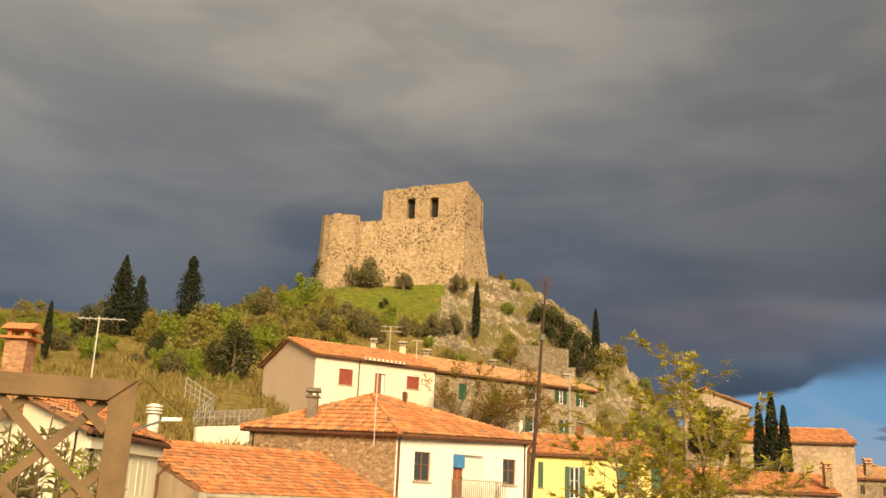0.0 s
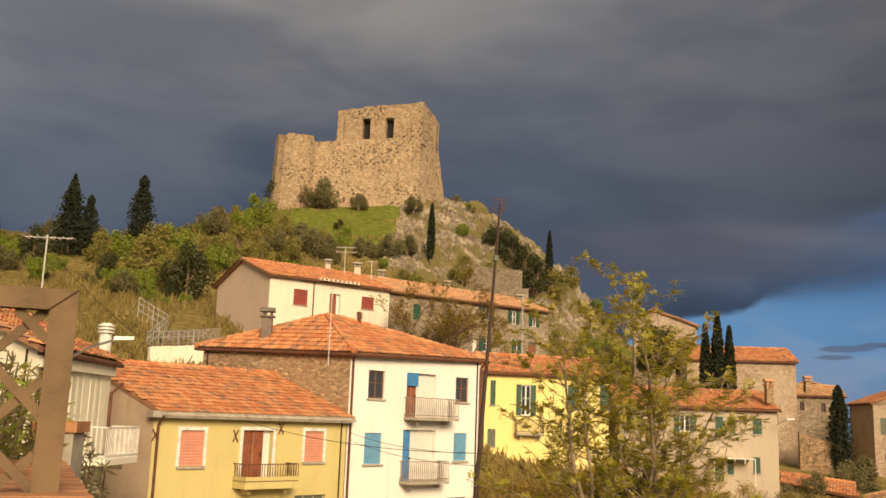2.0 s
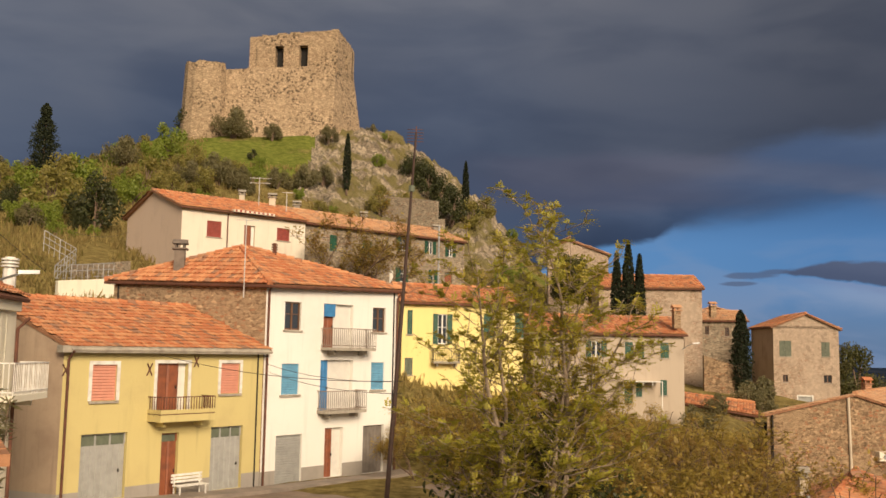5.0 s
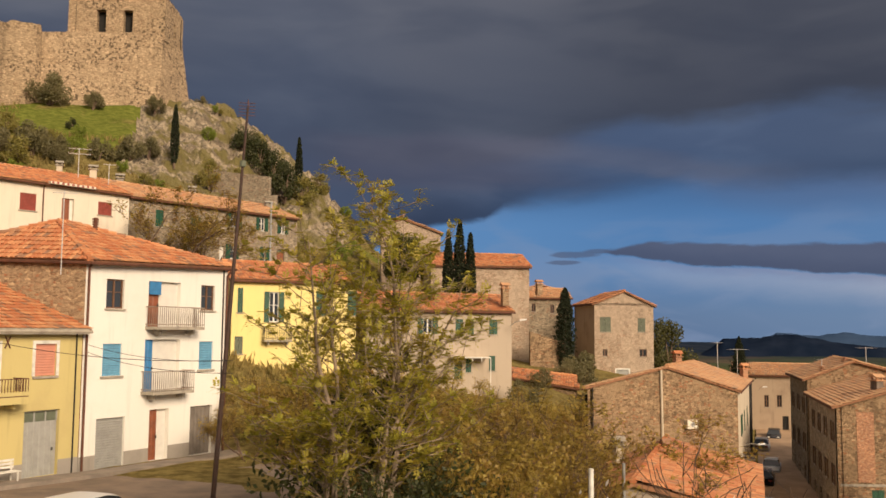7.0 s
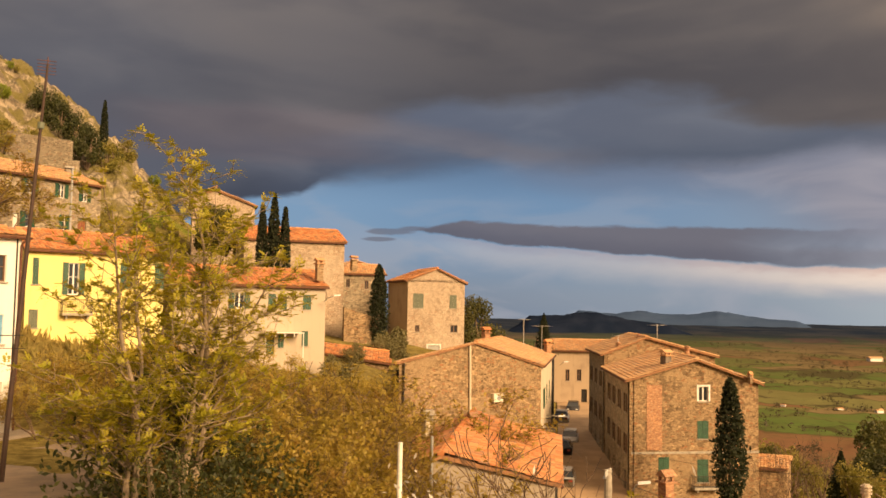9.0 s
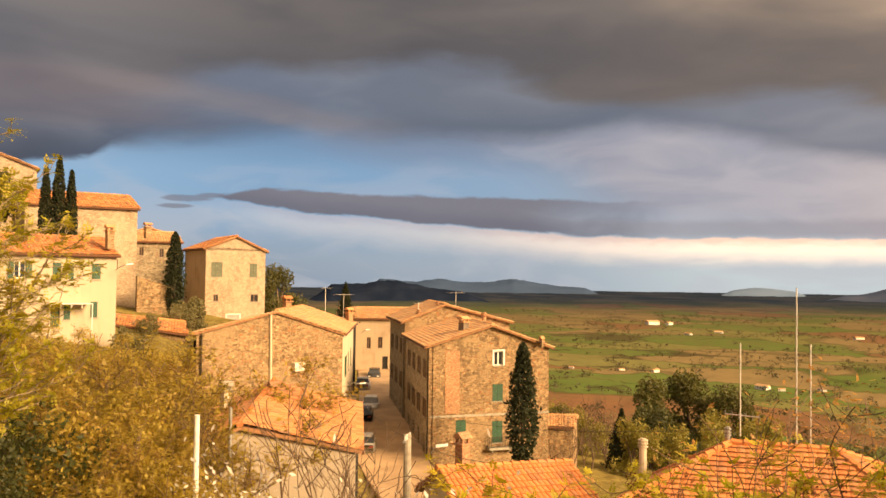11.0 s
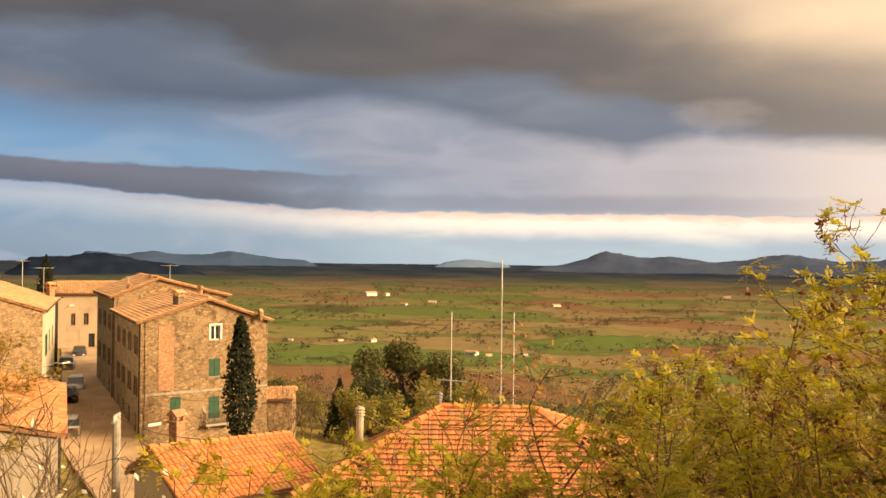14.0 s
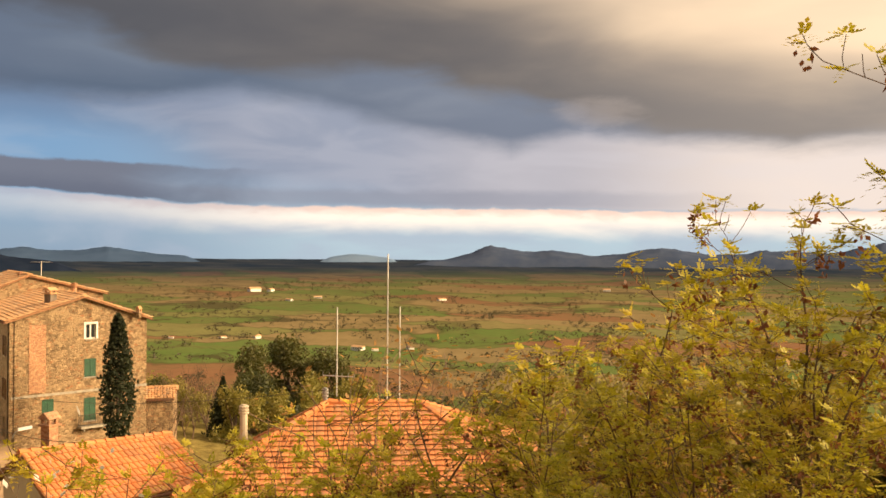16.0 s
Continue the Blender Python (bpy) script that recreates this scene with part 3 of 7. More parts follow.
def build_ground():
    azs = [-60.0]
    while azs[-1] < 110:
        azs.append(azs[-1] + (0.2 if -1.5 < azs[-1] < 15 else 0.5))
    azs += [110 + (300 - 110) * (i + 1) / 26 for i in range(25)]
    radii = [0.0 + 3.2 * i / 2 for i in range(1, 3)]
    while radii[-1] < 4700:
        r = radii[-1]
        radii.append(r + (0.9 if r < 30 else 1.6 if r < 122 else 0.62 if r < 180 else r * 0.028))
    verts, faces, mats = [(0, 0, 4.7)], [], []
    na = len(azs)
    for r in radii:
        for a in azs:
            x, y = r * math.sin(radians(a)), r * math.cos(radians(a))
            z = land(x, y)
            k = crag(a, r) if 110 < r < 200 and -5 < a < 20 else 0.0
            if r > 4.5:
                z += (0.25 if r < 130 else 0.5 if r < 300 else 2.5) * noise.fractal((x * 0.12, y * 0.12, 0), 0.9, 2.0, 4) * min(1, (r - 4.5) / 10)
            if 300 < r < 4000:
                z += 7.0 * noise.noise((x * 0.0035, y * 0.0035, 5))
            if k > 0:
                p = Vector((x * 0.22, y * 0.22, z * 0.22))
                cut = noise.voronoi(p * 0.9)[0]
                z += k * (0.8 * (noise.ridged_multi_fractal(p * 0.55, 0.9, 2.1, 4, 1.0, 2.0) - 1.0) + 3.4 * min(cut[1] - cut[0], 0.40) + 0.5 * noise.cell(p * 0.7) - 0.9)
                fin = noise.voronoi(p * 2.6)[0]
                z += k * (1.7 * min(fin[1] - fin[0], 0.38) - 0.35 + 0.15 * noise.cell(p * 3.3))
            verts.append((x, y, z))
    for j in range(na):
        faces.append((0, 1 + (j + 1) % na, 1 + j))
        mats.append(0)
    for i in range(len(radii) - 1):
        for j in range(na):
            q = (j + 1) % na
            faces.append((1 + i * na + j, 1 + i * na + q, 1 + (i + 1) * na + q, 1 + (i + 1) * na + j))
            a, r = azs[j], radii[i]
            rocky = 118 < r < 198 and -4 < a < 18 and crag(a, r) + 0.35 * noise.noise((a * 1.5, r * 0.3, 1)) > 0.45
            mats.append(1 if rocky else 0)
    me = bpy.data.meshes.new("ground")
    me.from_pydata(verts, [], faces)
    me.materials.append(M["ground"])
    me.materials.append(M["rock"])
    me.polygons.foreach_set("material_index", mats)
    me.polygons.foreach_set("use_smooth", [m == 0 for m in mats])
    me.update()
    return tagged(new("ground", me), "grassy hill with a limestone crag above a plain of fields", "ground", kind="structure")


build_ground()


def strip(name, line, width, lift, mat, label, category):
    """A road or path laid over the ground along a line."""
    g = Geo()
    pts = []
    for (x0, y0), (x1, y1) in zip(line, line[1:]):
        n = max(1, int(math.hypot(x1 - x0, y1 - y0) / 1.5))
        pts += [Vector((lerp(x0, x1, i / n), lerp(y0, y1, i / n))) for i in range(n)]
    pts.append(Vector(line[-1]))
    rows = []
    for i, p in enumerate(pts):
        way = (pts[min(i + 1, len(pts) - 1)] - pts[max(i - 1, 0)]).normalized()
        side = Vector((way.y, -way.x))
        row = [p + side * (width * s) for s in (-0.5, -0.25, 0, 0.25, 0.5)]
        zm = max(land(*q) for q in row) + lift
        rows.append([(q.x, q.y, zm) for q in row])
    for a, b in zip(rows, rows[1:]):
        for i in range(4):
            g.face(a[i], a[i + 1], b[i + 1], b[i])
        for i in (0, 4):
            low = lambda q: (q[0], q[1], q[2] - 0.8)
            g.face(a[i], b[i], low(b[i]), low(a[i]))
    return tagged(part(name, g, mat), label, category, kind="structure")


# ---- houses ----
class Wall:
    """One outer wall from a to b (left to right as seen from outside)."""

    def __init__(self, house, a, b, z0, za, zb, mat, peak=None, thick=0.3, band=None):
        self.house, self.a, self.b = house, Vector((*a, 0)), Vector((*b, 0))
        self.u = (self.b - self.a).normalized()
        self.n = Vector((self.u.y, -self.u.x, 0))
        self.len, self.z0, self.za, self.zb = (self.b - self.a).length, z0, za, zb
        self.mat, self.peak, self.thick, self.band = mat, peak, thick, band
        self.holes = []

    def at(self, u, z, out=0.0):
        return self.a + self.u * u + self.n * out + Vector((0, 0, z))

    def top(self, u):
        base = lerp(self.za, self.zb, u / self.len)
        if self.peak:
            pu, pz = self.peak
            return lerp(self.za, pz, u / pu) if u <= pu else lerp(pz, self.zb, (u - pu) / (self.len - pu))
        return base

    def build(self):
        g = Geo()
        us = {0.0, self.len}
        low = min(self.za, self.zb) - 0.05
        zs = {self.z0, low}
        if self.band:
            zs.add(self.band)
        if self.peak:
            us.add(self.peak[0])
        for u, z, w, h in self.holes:
            us |= {u, u + w}
            zs |= {z, min(z + h, low)}
        us, zs = sorted(us), sorted(zs)
        mats = []
        for i in range(len(us) - 1):
            for j in range(len(zs) - 1):
                cu, cz = (us[i] + us[i + 1]) / 2, (zs[j] + zs[j + 1]) / 2
                if any(u < cu < u + w and z < cz < z + h for u, z, w, h in self.holes):
                    continue
                g.face(self.at(us[i], zs[j]), self.at(us[i + 1], zs[j]), self.at(us[i + 1], zs[j + 1]), self.at(us[i], zs[j + 1]))
                mats.append(1 if self.band and cz < self.band else 0)
            g.face(self.at(us[i], low), self.at(us[i + 1], low), self.at(us[i + 1], self.top(us[i + 1])), self.at(us[i], self.top(us[i])))
            mats.append(0)
        t = self.thick
        for u, z, w, h in self.holes:
            c = [(u, z), (u + w, z), (u + w, z + h), (u, z + h)]
            for (u0, z0), (u1, z1) in zip(c, c[1:] + c[:1]):
                g.face(self.at(u1, z1), self.at(u0, z0), self.at(u0, z0, -t), self.at(u1, z1, -t))
                mats.append(0)
            # a near-black sheet closes the opening, the room's shade as colour
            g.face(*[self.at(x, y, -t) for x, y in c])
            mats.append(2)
        # the inner side, in the same near-black
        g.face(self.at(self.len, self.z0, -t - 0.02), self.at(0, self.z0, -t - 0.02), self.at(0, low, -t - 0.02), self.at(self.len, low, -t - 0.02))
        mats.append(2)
        ob = part("wall", g, [self.mat, "grey_band", "dark"], self.house)
        ob.data.polygons.foreach_set("material_index", mats)
        return ob


def board(wall, u, z, w, h, out, deep):
    g = Geo()
    o = wall.at(u, z, out - deep)
    # u, -n and up are right-handed
    g.box(o + wall.n * deep, wall.u * w, -wall.n * deep, (0, 0, h))
    return g


def add_to(g, h):
    n = len(g.v)
    g.v += h.v
    g.f += [tuple(i + n for i in f) for f in h.f]
    return g


def glazed(wall, u, z, w, h, mat="frame_wood", sill=True, bars=2, name="window", surround=None):
    """A casement window with its frame, panes and sill set back in the opening."""
    wall.holes.append((u, z, w, h))
    f = Geo()
    b = 0.07
    for x, y, ww, hh in ((u, z, b, h), (u + w - b, z, b, h), (u + b, z, w - 2 * b, b), (u + b, z + h - b, w - 2 * b, b)):
        add_to(f, board(wall, x, y, ww, hh, -0.10, 0.06))
    if bars == 2:
        add_to(f, board(wall, u + w / 2 - 0.05, z + b, 0.10, h - 2 * b, -0.095, 0.06))
    if h > 1.2:
        add_to(f, board(wall, u + b, z + h * 0.55, w - 2 * b, 0.04, -0.105, 0.05))
    win = part(name, f, mat, wall.house)
    for i in range(bars):
        pw = (w - 2 * b) / bars
        part("pane", board(wall, u + b + i * pw + 0.02, z + b, pw - 0.04, h - 2 * b, -0.13, 0.015), "glass", win)
    if sill:
        part("sill", board(wall, u - 0.08, z - 0.09, w + 0.16, 0.08, 0.07, 0.2), "concrete", win)
    if surround:
        casing(wall, u, z, w, h, surround, win)
    return win


def casing(wall, u, z, w, h, mat, parent, b=0.14):
    f = Geo()
    for x, y, ww, hh in ((u - b, z, b, h + b), (u + w, z, b, h + b), (u, z + h, w, b)):
        add_to(f, board(wall, x, y, ww, hh, 0.03, 0.04))
    part("casing", f, mat, parent)


def sheet(g, pairs):
    """A folded sheet through pairs of end points."""
    n = len(g.v)
    for a, b in pairs:
        g.v += [tuple(a), tuple(b)]
    for i in range(len(pairs) - 1):
        g.f.append((n + 2 * i, n + 2 * i + 1, n + 2 * i + 3, n + 2 * i + 2))


def rolled(wall, u, z, w, h, mat, deep=0.08, surround=None, name="roller_blind", sill=True):
    """A closed slatted blind or shutter in its opening."""
    wall.holes.append((u, z, w, h))
    g = Geo()
    n = max(4, int(h / 0.11))
    prof = []
    for i in range(n):
        prof += [(z + h * i / n, -deep - 0.02), (z + h * (i + 0.15) / n, -deep + 0.015), (z + h * (i + 0.85) / n, -deep + 0.015), (z + h * (i + 1) / n, -deep - 0.02)]
    sheet(g, [(wall.at(u, zz, o), wall.at(u + w, zz, o)) for zz, o in prof])
    win = part(name, g, mat, wall.house)
    if sill:
        part("sill", board(wall, u - 0.1, z - 0.1, w + 0.2, 0.09, 0.08, 0.2), "concrete", win)
    if surround:
        casing(wall, u, z, w, h, surround, win)
    return win


def shutter_leaf(wall, u, z, w, h, mat, parent, out=0.06):
    g = Geo()
    for x, y, ww, hh in ((u, z, 0.06, h), (u + w - 0.06, z, 0.06, h), (u, z, w, 0.07), (u, z + h - 0.07, w, 0.07), (u, z + h / 2 - 0.03, w, 0.06)):
        add_to(g, board(wall, x, y, ww, hh, out, 0.045))
    n = max(5, int(h / 0.09))
    for i in range(n):
        add_to(g, board(wall, u + 0.05, z + h * i / n, w - 0.1, h / n * 0.72, out - 0.008, 0.02))
    add_to(g, board(wall, u + 0.04, z + 0.03, w - 0.08, h - 0.06, out - 0.03, 0.008))
    return part("shutter", g, mat, parent, "")


def shuttered(wall, u, z, w, h, mat, state="closed", frame="white_paint"):
    """A window with two louvred shutters, closed, open or one leaf open."""
    win = glazed(wall, u, z, w, h, frame)
    half = w / 2
    if state == "closed":
        shutter_leaf(wall, u, z, half - 0.01, h, mat, win, 0.02)
        shutter_leaf(wall, u + half + 0.01, z, half - 0.01, h, mat, win, 0.02)
    else:
        if state in ("open", "left"):
            shutter_leaf(wall, u - half, z, half, h, mat, win)
        if state in ("open", "right"):
            shutter_leaf(wall, u + w, z, half, h, mat, win)
        if state == "left":
            shutter_leaf(wall, u + half + 0.01, z, half - 0.01, h, mat, win, 0.02)
        if state == "right":
            shutter_leaf(wall, u, z, half - 0.01, h, mat, win, 0.02)
    return win


def doorway(wall, u, z, w, h, mat, lights=0.0, leaf=1.0, name="door", surround=None, ribs=0):
    """A door leaf in its opening; lights: the height of the glazed part at the top; leaf: how much of the width it fills."""
    wall.holes.append((u, z, w, h))
    g = Geo()
    lw = w * leaf
    n = ribs or 2
    prof = []
    for i in range(n):
        prof += [(i / n, -0.17), ((i + 0.14) / n, -0.13), ((i + 0.86) / n, -0.13), ((i + 1) / n, -0.17)]
    sheet(g, [(wall.at(u + lw * q, z + h - lights, o), wall.at(u + lw * q, z, o)) for q, o in prof])
    d = part(name, g, mat, wall.house)
    if leaf < 1:
        # white panel beside the leaf, added for a lit white reveal
        part("curtain", board(wall, u + lw + 0.02, z, w - lw - 0.04, h, -0.2, 0.03), "curtain", d)
    if lights:
        f = Geo()
        n = 3 if w > 1.6 else 1
        for i in range(n + 1):
            add_to(f, board(wall, u + (w - 0.06) * i / n, z + h - lights, 0.06, lights, -0.13, 0.05))
        add_to(f, board(wall, u, z + h - 0.06, w, 0.06, -0.128, 0.05))
        part("transom", f, mat, d)
        part("pane", board(wall, u, z + h - lights, w, lights, -0.17, 0.015), "grey_green", d)
    part("knob", board(wall, u + lw * 0.85, z + 1.0, 0.05, 0.12, -0.08, 0.06), "iron", d)
    if surround:
        casing(wall, u, z, w, h, surround, d)
    return d


def balcony(wall, u, z, w, out=0.95, rail=0.95, slab=0.16, mat="concrete", solid=False, rail_mat="iron"):
    """A slab with brackets and a railing of thin bars."""
    b = part("balcony", board(wall, u, z - slab, w, slab, out, out), mat, wall.house)
    for s in (0.15, 0.85):
        part("bracket", board(wall, u + w * s, z - slab - 0.22, 0.12, 0.22, out * 0.6, out * 0.6), mat, b)
    g = Geo()
    zr = z + rail
    if solid:
        part("parapet", add_to(add_to(board(wall, u, z, w, 0.28, out, 0.09), board(wall, u, z, 0.09, 0.28, out - 0.09, out - 0.09)), board(wall, u + w - 0.09, z, 0.09, 0.28, out - 0.09, out - 0.09)), mat, b)
    for zz in (zr - 0.04, z + 0.08):
        add_to(g, board(wall, u, zz, w, 0.04, out, 0.04))
        add_to(g, board(wall, u, zz, 0.04, 0.04, out - 0.04, out - 0.04))
        add_to(g, board(wall, u + w - 0.04, zz, 0.04, 0.04, out - 0.04, out - 0.04))
        part("handrail" if zz > z + 0.5 else "bottom_rail", g, rail_mat, b)
        g = Geo()
    n = int(w / 0.13)
    for i in range(n + 1):
        part("baluster", board(wall, u + (w - 0.02) * i / n, z, 0.022, rail, out - 0.01, 0.022), rail_mat, b)
    m = int(out / 0.13)
    for i in range(1, m):
        for x in (u, u + w - 0.022):
            part("baluster", board(wall, x, z, 0.022, rail, out * i / m, 0.022), rail_mat, b)
    return b


def roof_slope(house, quad, mat, pitch=0.24, course=0.42, roll=0.28, pieces=0):
    """A slope from the eave's left and right end to the ridge's right and left end: boarding and rows of half-round tiles."""
    e0, e1, p1, p0 = [Vector(q) for q in quad]
    a = (e1 - e0).normalized()
    n = a.cross((p0 + p1) / 2 - e0).normalized()
    if n.z < 0:
        n = -n
    b = n.cross(a).normalized()
    g = Geo()
    low = [q - n * 0.14 for q in (e0, e1, p1, p0)]
    g.hexa(low, [e0, e1, p1, p0])
    ob = part("roof_slope", g, "under", house)
    flat = [((q - e0).dot(a), (q - e0).dot(b)) for q in (e0, e1, p1, p0)]
    high = max(flat[2][1], flat[3][1], 0.1)
    left = lambda q: lerp(flat[0][0], flat[3][0], q / high)
    right = lambda q: lerp(flat[1][0], flat[2][0], q / high)
    t = Geo()
    rng = random.Random(int(abs(e0.x * 31 + e0.y * 17)))
    one = None
    if pieces:
        # one tile, shared by the single tiles along the eave
        tile = Geo()
        for q, lift in ((-0.03, 0.065 if roll > 0.2 else 0.07), (course + 0.05, 0.0)):
            for px, pz in ((-0.5, 0.0), (-0.34, 0.72), (0.0, 1.0), (0.34, 0.72), (0.5, 0.0)):
                tile.v.append((px * pitch, q, pz * pitch * roll + lift))
        tile.f = [(i, i + 1, 6 + i, 5 + i) for i in range(4)] + [(4, 3, 2, 1, 0)]
        one = tile.mesh("roof_tile", mat)
    base = Matrix((a, b, n)).transposed()
    rows = max(1, int(high / course + 0.5))
    course = high / rows
    first = min(flat[0][0], flat[3][0])
    last = max(flat[1][0], flat[2][0])
    prof = [(-0.5, 0.0), (-0.34, 0.72), (0.0, 1.0), (0.34, 0.72), (0.5, 0.0)]
    for j in range(rows):
        q0, q1 = j * course - 0.03, (j + 1) * course + 0.05
        qm = (j + 0.5) * course
        lo, hi = left(qm), right(qm)
        k = int((lo - first) / pitch)
        while True:
            s = first + (k + 0.5) * pitch
            if s > hi:
                break
            k += 1
            if s < lo:
                continue
            w = pitch * rng.uniform(1.0, 1.05)
            h = pitch * roll * rng.uniform(0.85, 1.15)
            sk = rng.uniform(-0.02, 0.02) if roll > 0.2 else 0.0
            dz = rng.uniform(-0.008, 0.012) if roll > 0.2 else 0.0
            if pieces > 0:
                pieces -= 1
                ob_tile = part("roof_tile", one, mat, ob)
                spin = base @ Matrix.Rotation(rng.uniform(-0.03, 0.03) if roll > 0.2 else 0.0, 3, "Z")
                ob_tile.matrix_basis = Matrix.Translation(e0 + a * s + b * (j * course) + n * dz) @ spin.to_4x4()
                continue
            m = len(t.v)
            for q, lift, d in ((q0, 0.065 if roll > 0.2 else 0.07, sk), (q1, 0.0, -sk)):
                for px, pz in prof:
                    t.v.append(tuple(e0 + a * (s + d + px * w) + b * q + n * (pz * h + lift + dz)))
            for i in range(4):
                t.f.append((m + i, m + i + 1, m + 6 + i, m + 5 + i))
            t.f.append((m + 4, m + 3, m + 2, m + 1, m))
    tl = part("tiles", t, mat, ob)
    tl["kind"] = "stuff"
    return ob


def ridge_caps(house, a, b, mat):
    a, b = Vector(a), Vector(b)
    n = max(1, int((b - a).length / 0.42))
    g = Geo()
    for i in range(n):
        p, q = a.lerp(b, i / n), a.lerp(b, (i + 1.12) / n)
        g.tube([p + Vector((0, 0, 0.05)), q + Vector((0, 0, 0.02))], [0.15, 0.12], 6)
    ob = part("ridge_tiles", g, mat, house)
    ob["kind"] = "stuff"
    return ob


def house(name, corners, z0, eaves, ridge, label, mats, gables=(True, True), tile="tiles", over=0.45, verge=0.25, pitch=0.24, band=None, gutter=True, roll=0.28, pieces=0):
    """Corners anticlockwise from above: side 0 is corners 0 to 1 and so on. The ridge runs from above side 3 to above side 1.
    Returns the thing and its four walls, still without openings: call finish() when they have them."""
    eaves = [eaves] * 4 if isinstance(eaves, (int, float)) else list(eaves)
    cx = sum(c[0] for c in corners) / 4
    cy = sum(c[1] for c in corners) / 4
    root = thing(name, (cx, cy, z0), label, "house")
    walls = []
    r1, r2 = [Vector(r) for r in ridge]
    for i in range(4):
        a, b = corners[i], corners[(i + 1) % 4]
        peak = None
        if (i == 3 and gables[0]) or (i == 1 and gables[1]):
            r = r1 if i == 3 else r2
            d = Vector(b) - Vector(a)
            pu = max(0.5, min(d.length - 0.5, (Vector((r.x, r.y)) - Vector(a)).dot(d) / d.length))
            peak = (pu, r.z - 0.06)
        walls.append(Wall(root, a, b, z0, eaves[i] - 0.05, eaves[(i + 1) % 4] - 0.05, mats[i] if isinstance(mats, (list, tuple)) else mats, peak, band=band))
    c = [Vector((*corners[i], eaves[i])) for i in range(4)]
    along = (r2 - r1)
    along = along.normalized() if along.length > 0.3 else Vector((0, 0, 0))
    v1, v2 = (verge if gables[0] else 0), (verge if gables[1] else 0)
    g1, g2 = r1 - along * v1, r2 + along * v2

    def out(e, r, side):
        d = (e - r)
        return e + d * (over / max(d.length, 0.1)) + along * side

    s1, s2 = -v1, v2
    roof_slope(root, (out(c[0], r1, s1), out(c[1], r2, s2), g2, g1), tile, pitch, 0.36 if roll > 0.2 else 0.29, roll, pieces)
    roof_slope(root, (out(c[2], r2, s2), out(c[3], r1, s1), g1, g2), tile, pitch, 0.36 if roll > 0.2 else 0.29, roll)
    if not gables[0]:
        roof_slope(root, (out(c[3], r1, 0), out(c[0], r1, 0), r1 + along * 0.02, r1), tile, pitch, 0.36 if roll > 0.2 else 0.29, roll)
    if not gables[1]:
        roof_slope(root, (out(c[1], r2, 0), out(c[2], r2, 0), r2, r2 - along * 0.02), tile, pitch, 0.36 if roll > 0.2 else 0.29, roll)
    if (g2 - g1).length > 0.5:
        ridge_caps(root, g1, g2, tile)
    hips = ([] if gables[0] else [(c[0], r1), (c[3], r1)]) + ([] if gables[1] else [(c[1], r2), (c[2], r2)])
    for e, r in hips:
        ridge_caps(root, out(e, r, 0), r, tile)
    if gutter:
        edges = [(out(c[0], r1, s1), out(c[1], r2, s2)), (out(c[2], r2, s2), out(c[3], r1, s1))]
        if not gables[0]:
            edges.append((out(c[3], r1, 0), out(c[0], r1, 0)))
        if not gables[1]:
            edges.append((out(c[1], r2, 0), out(c[2], r2, 0)))
        for a, b in edges:
            g = Geo()
            g.tube([a - Vector((0, 0, 0.1)), b - Vector((0, 0, 0.1))], 0.075, 6)
            part("gutter", g, "rust" if gutter is True else gutter, root)
    return root, walls


def finish(walls):
    for w in walls:
        w.build()


def chimney(parent, x, y, z0, z1, w=0.45, mat="brick", cap="tiles"):
    g = Geo()
    g.box((x - w / 2, y - w / 2, z0), (w, 0, 0), (0, w, 0), (0, 0, z1 - z0))
    ch = part("chimney", g, mat, parent)
    g = Geo()
    c = w * 0.72
    g.box((x - c, y - c, z1), (2 * c, 0, 0), (0, 2 * c, 0), (0, 0, 0.07))
    for sx in (-1, 1):
        for sy in (-1, 1):
            g.box((x + sx * w * 0.38 - 0.05, y + sy * w * 0.38 - 0.05, z1 + 0.07), (0.1, 0, 0), (0, 0.1, 0), (0, 0, 0.2))
    g.hexa([(x - c, y - c, z1 + 0.27), (x + c, y - c, z1 + 0.27), (x + c, y + c, z1 + 0.27), (x - c, y + c, z1 + 0.27)],
           [(x - c, y - 0.03, z1 + 0.5), (x + c, y - 0.03, z1 + 0.5), (x + c, y + 0.03, z1 + 0.5), (x - c, y + 0.03, z1 + 0.5)])
    part("cap", g, cap, ch)
    return ch


def pot(parent, x, y, z0, z1, r=0.16, mat="concrete"):
    """A round flue with rings under its lid."""
    g = Geo()
    g.tube([(x, y, z0), (x, y, z1)], r, 10)
    for i in range(3):
        z = z1 + 0.05 + 0.12 * i
        g.tube([(x, y, z), (x, y, z + 0.06)], r * 1.35, 10)
    g.tube([(x, y, z1), (x, y, z1 + 0.4)], r * 0.8, 8)
    return part("flue", g, mat, parent)


def downpipe(wall, u, z1, z0=None, r=0.055, mat="rust"):
    g = Geo()
    z0 = wall.z0 if z0 is None else z0
    g.tube([wall.at(u, z1, 0.45), wall.at(u, z1 - 0.35, 0.1), wall.at(u, z0, 0.1)], r, 7)
    return part("downpipe", g, mat, wall.house)



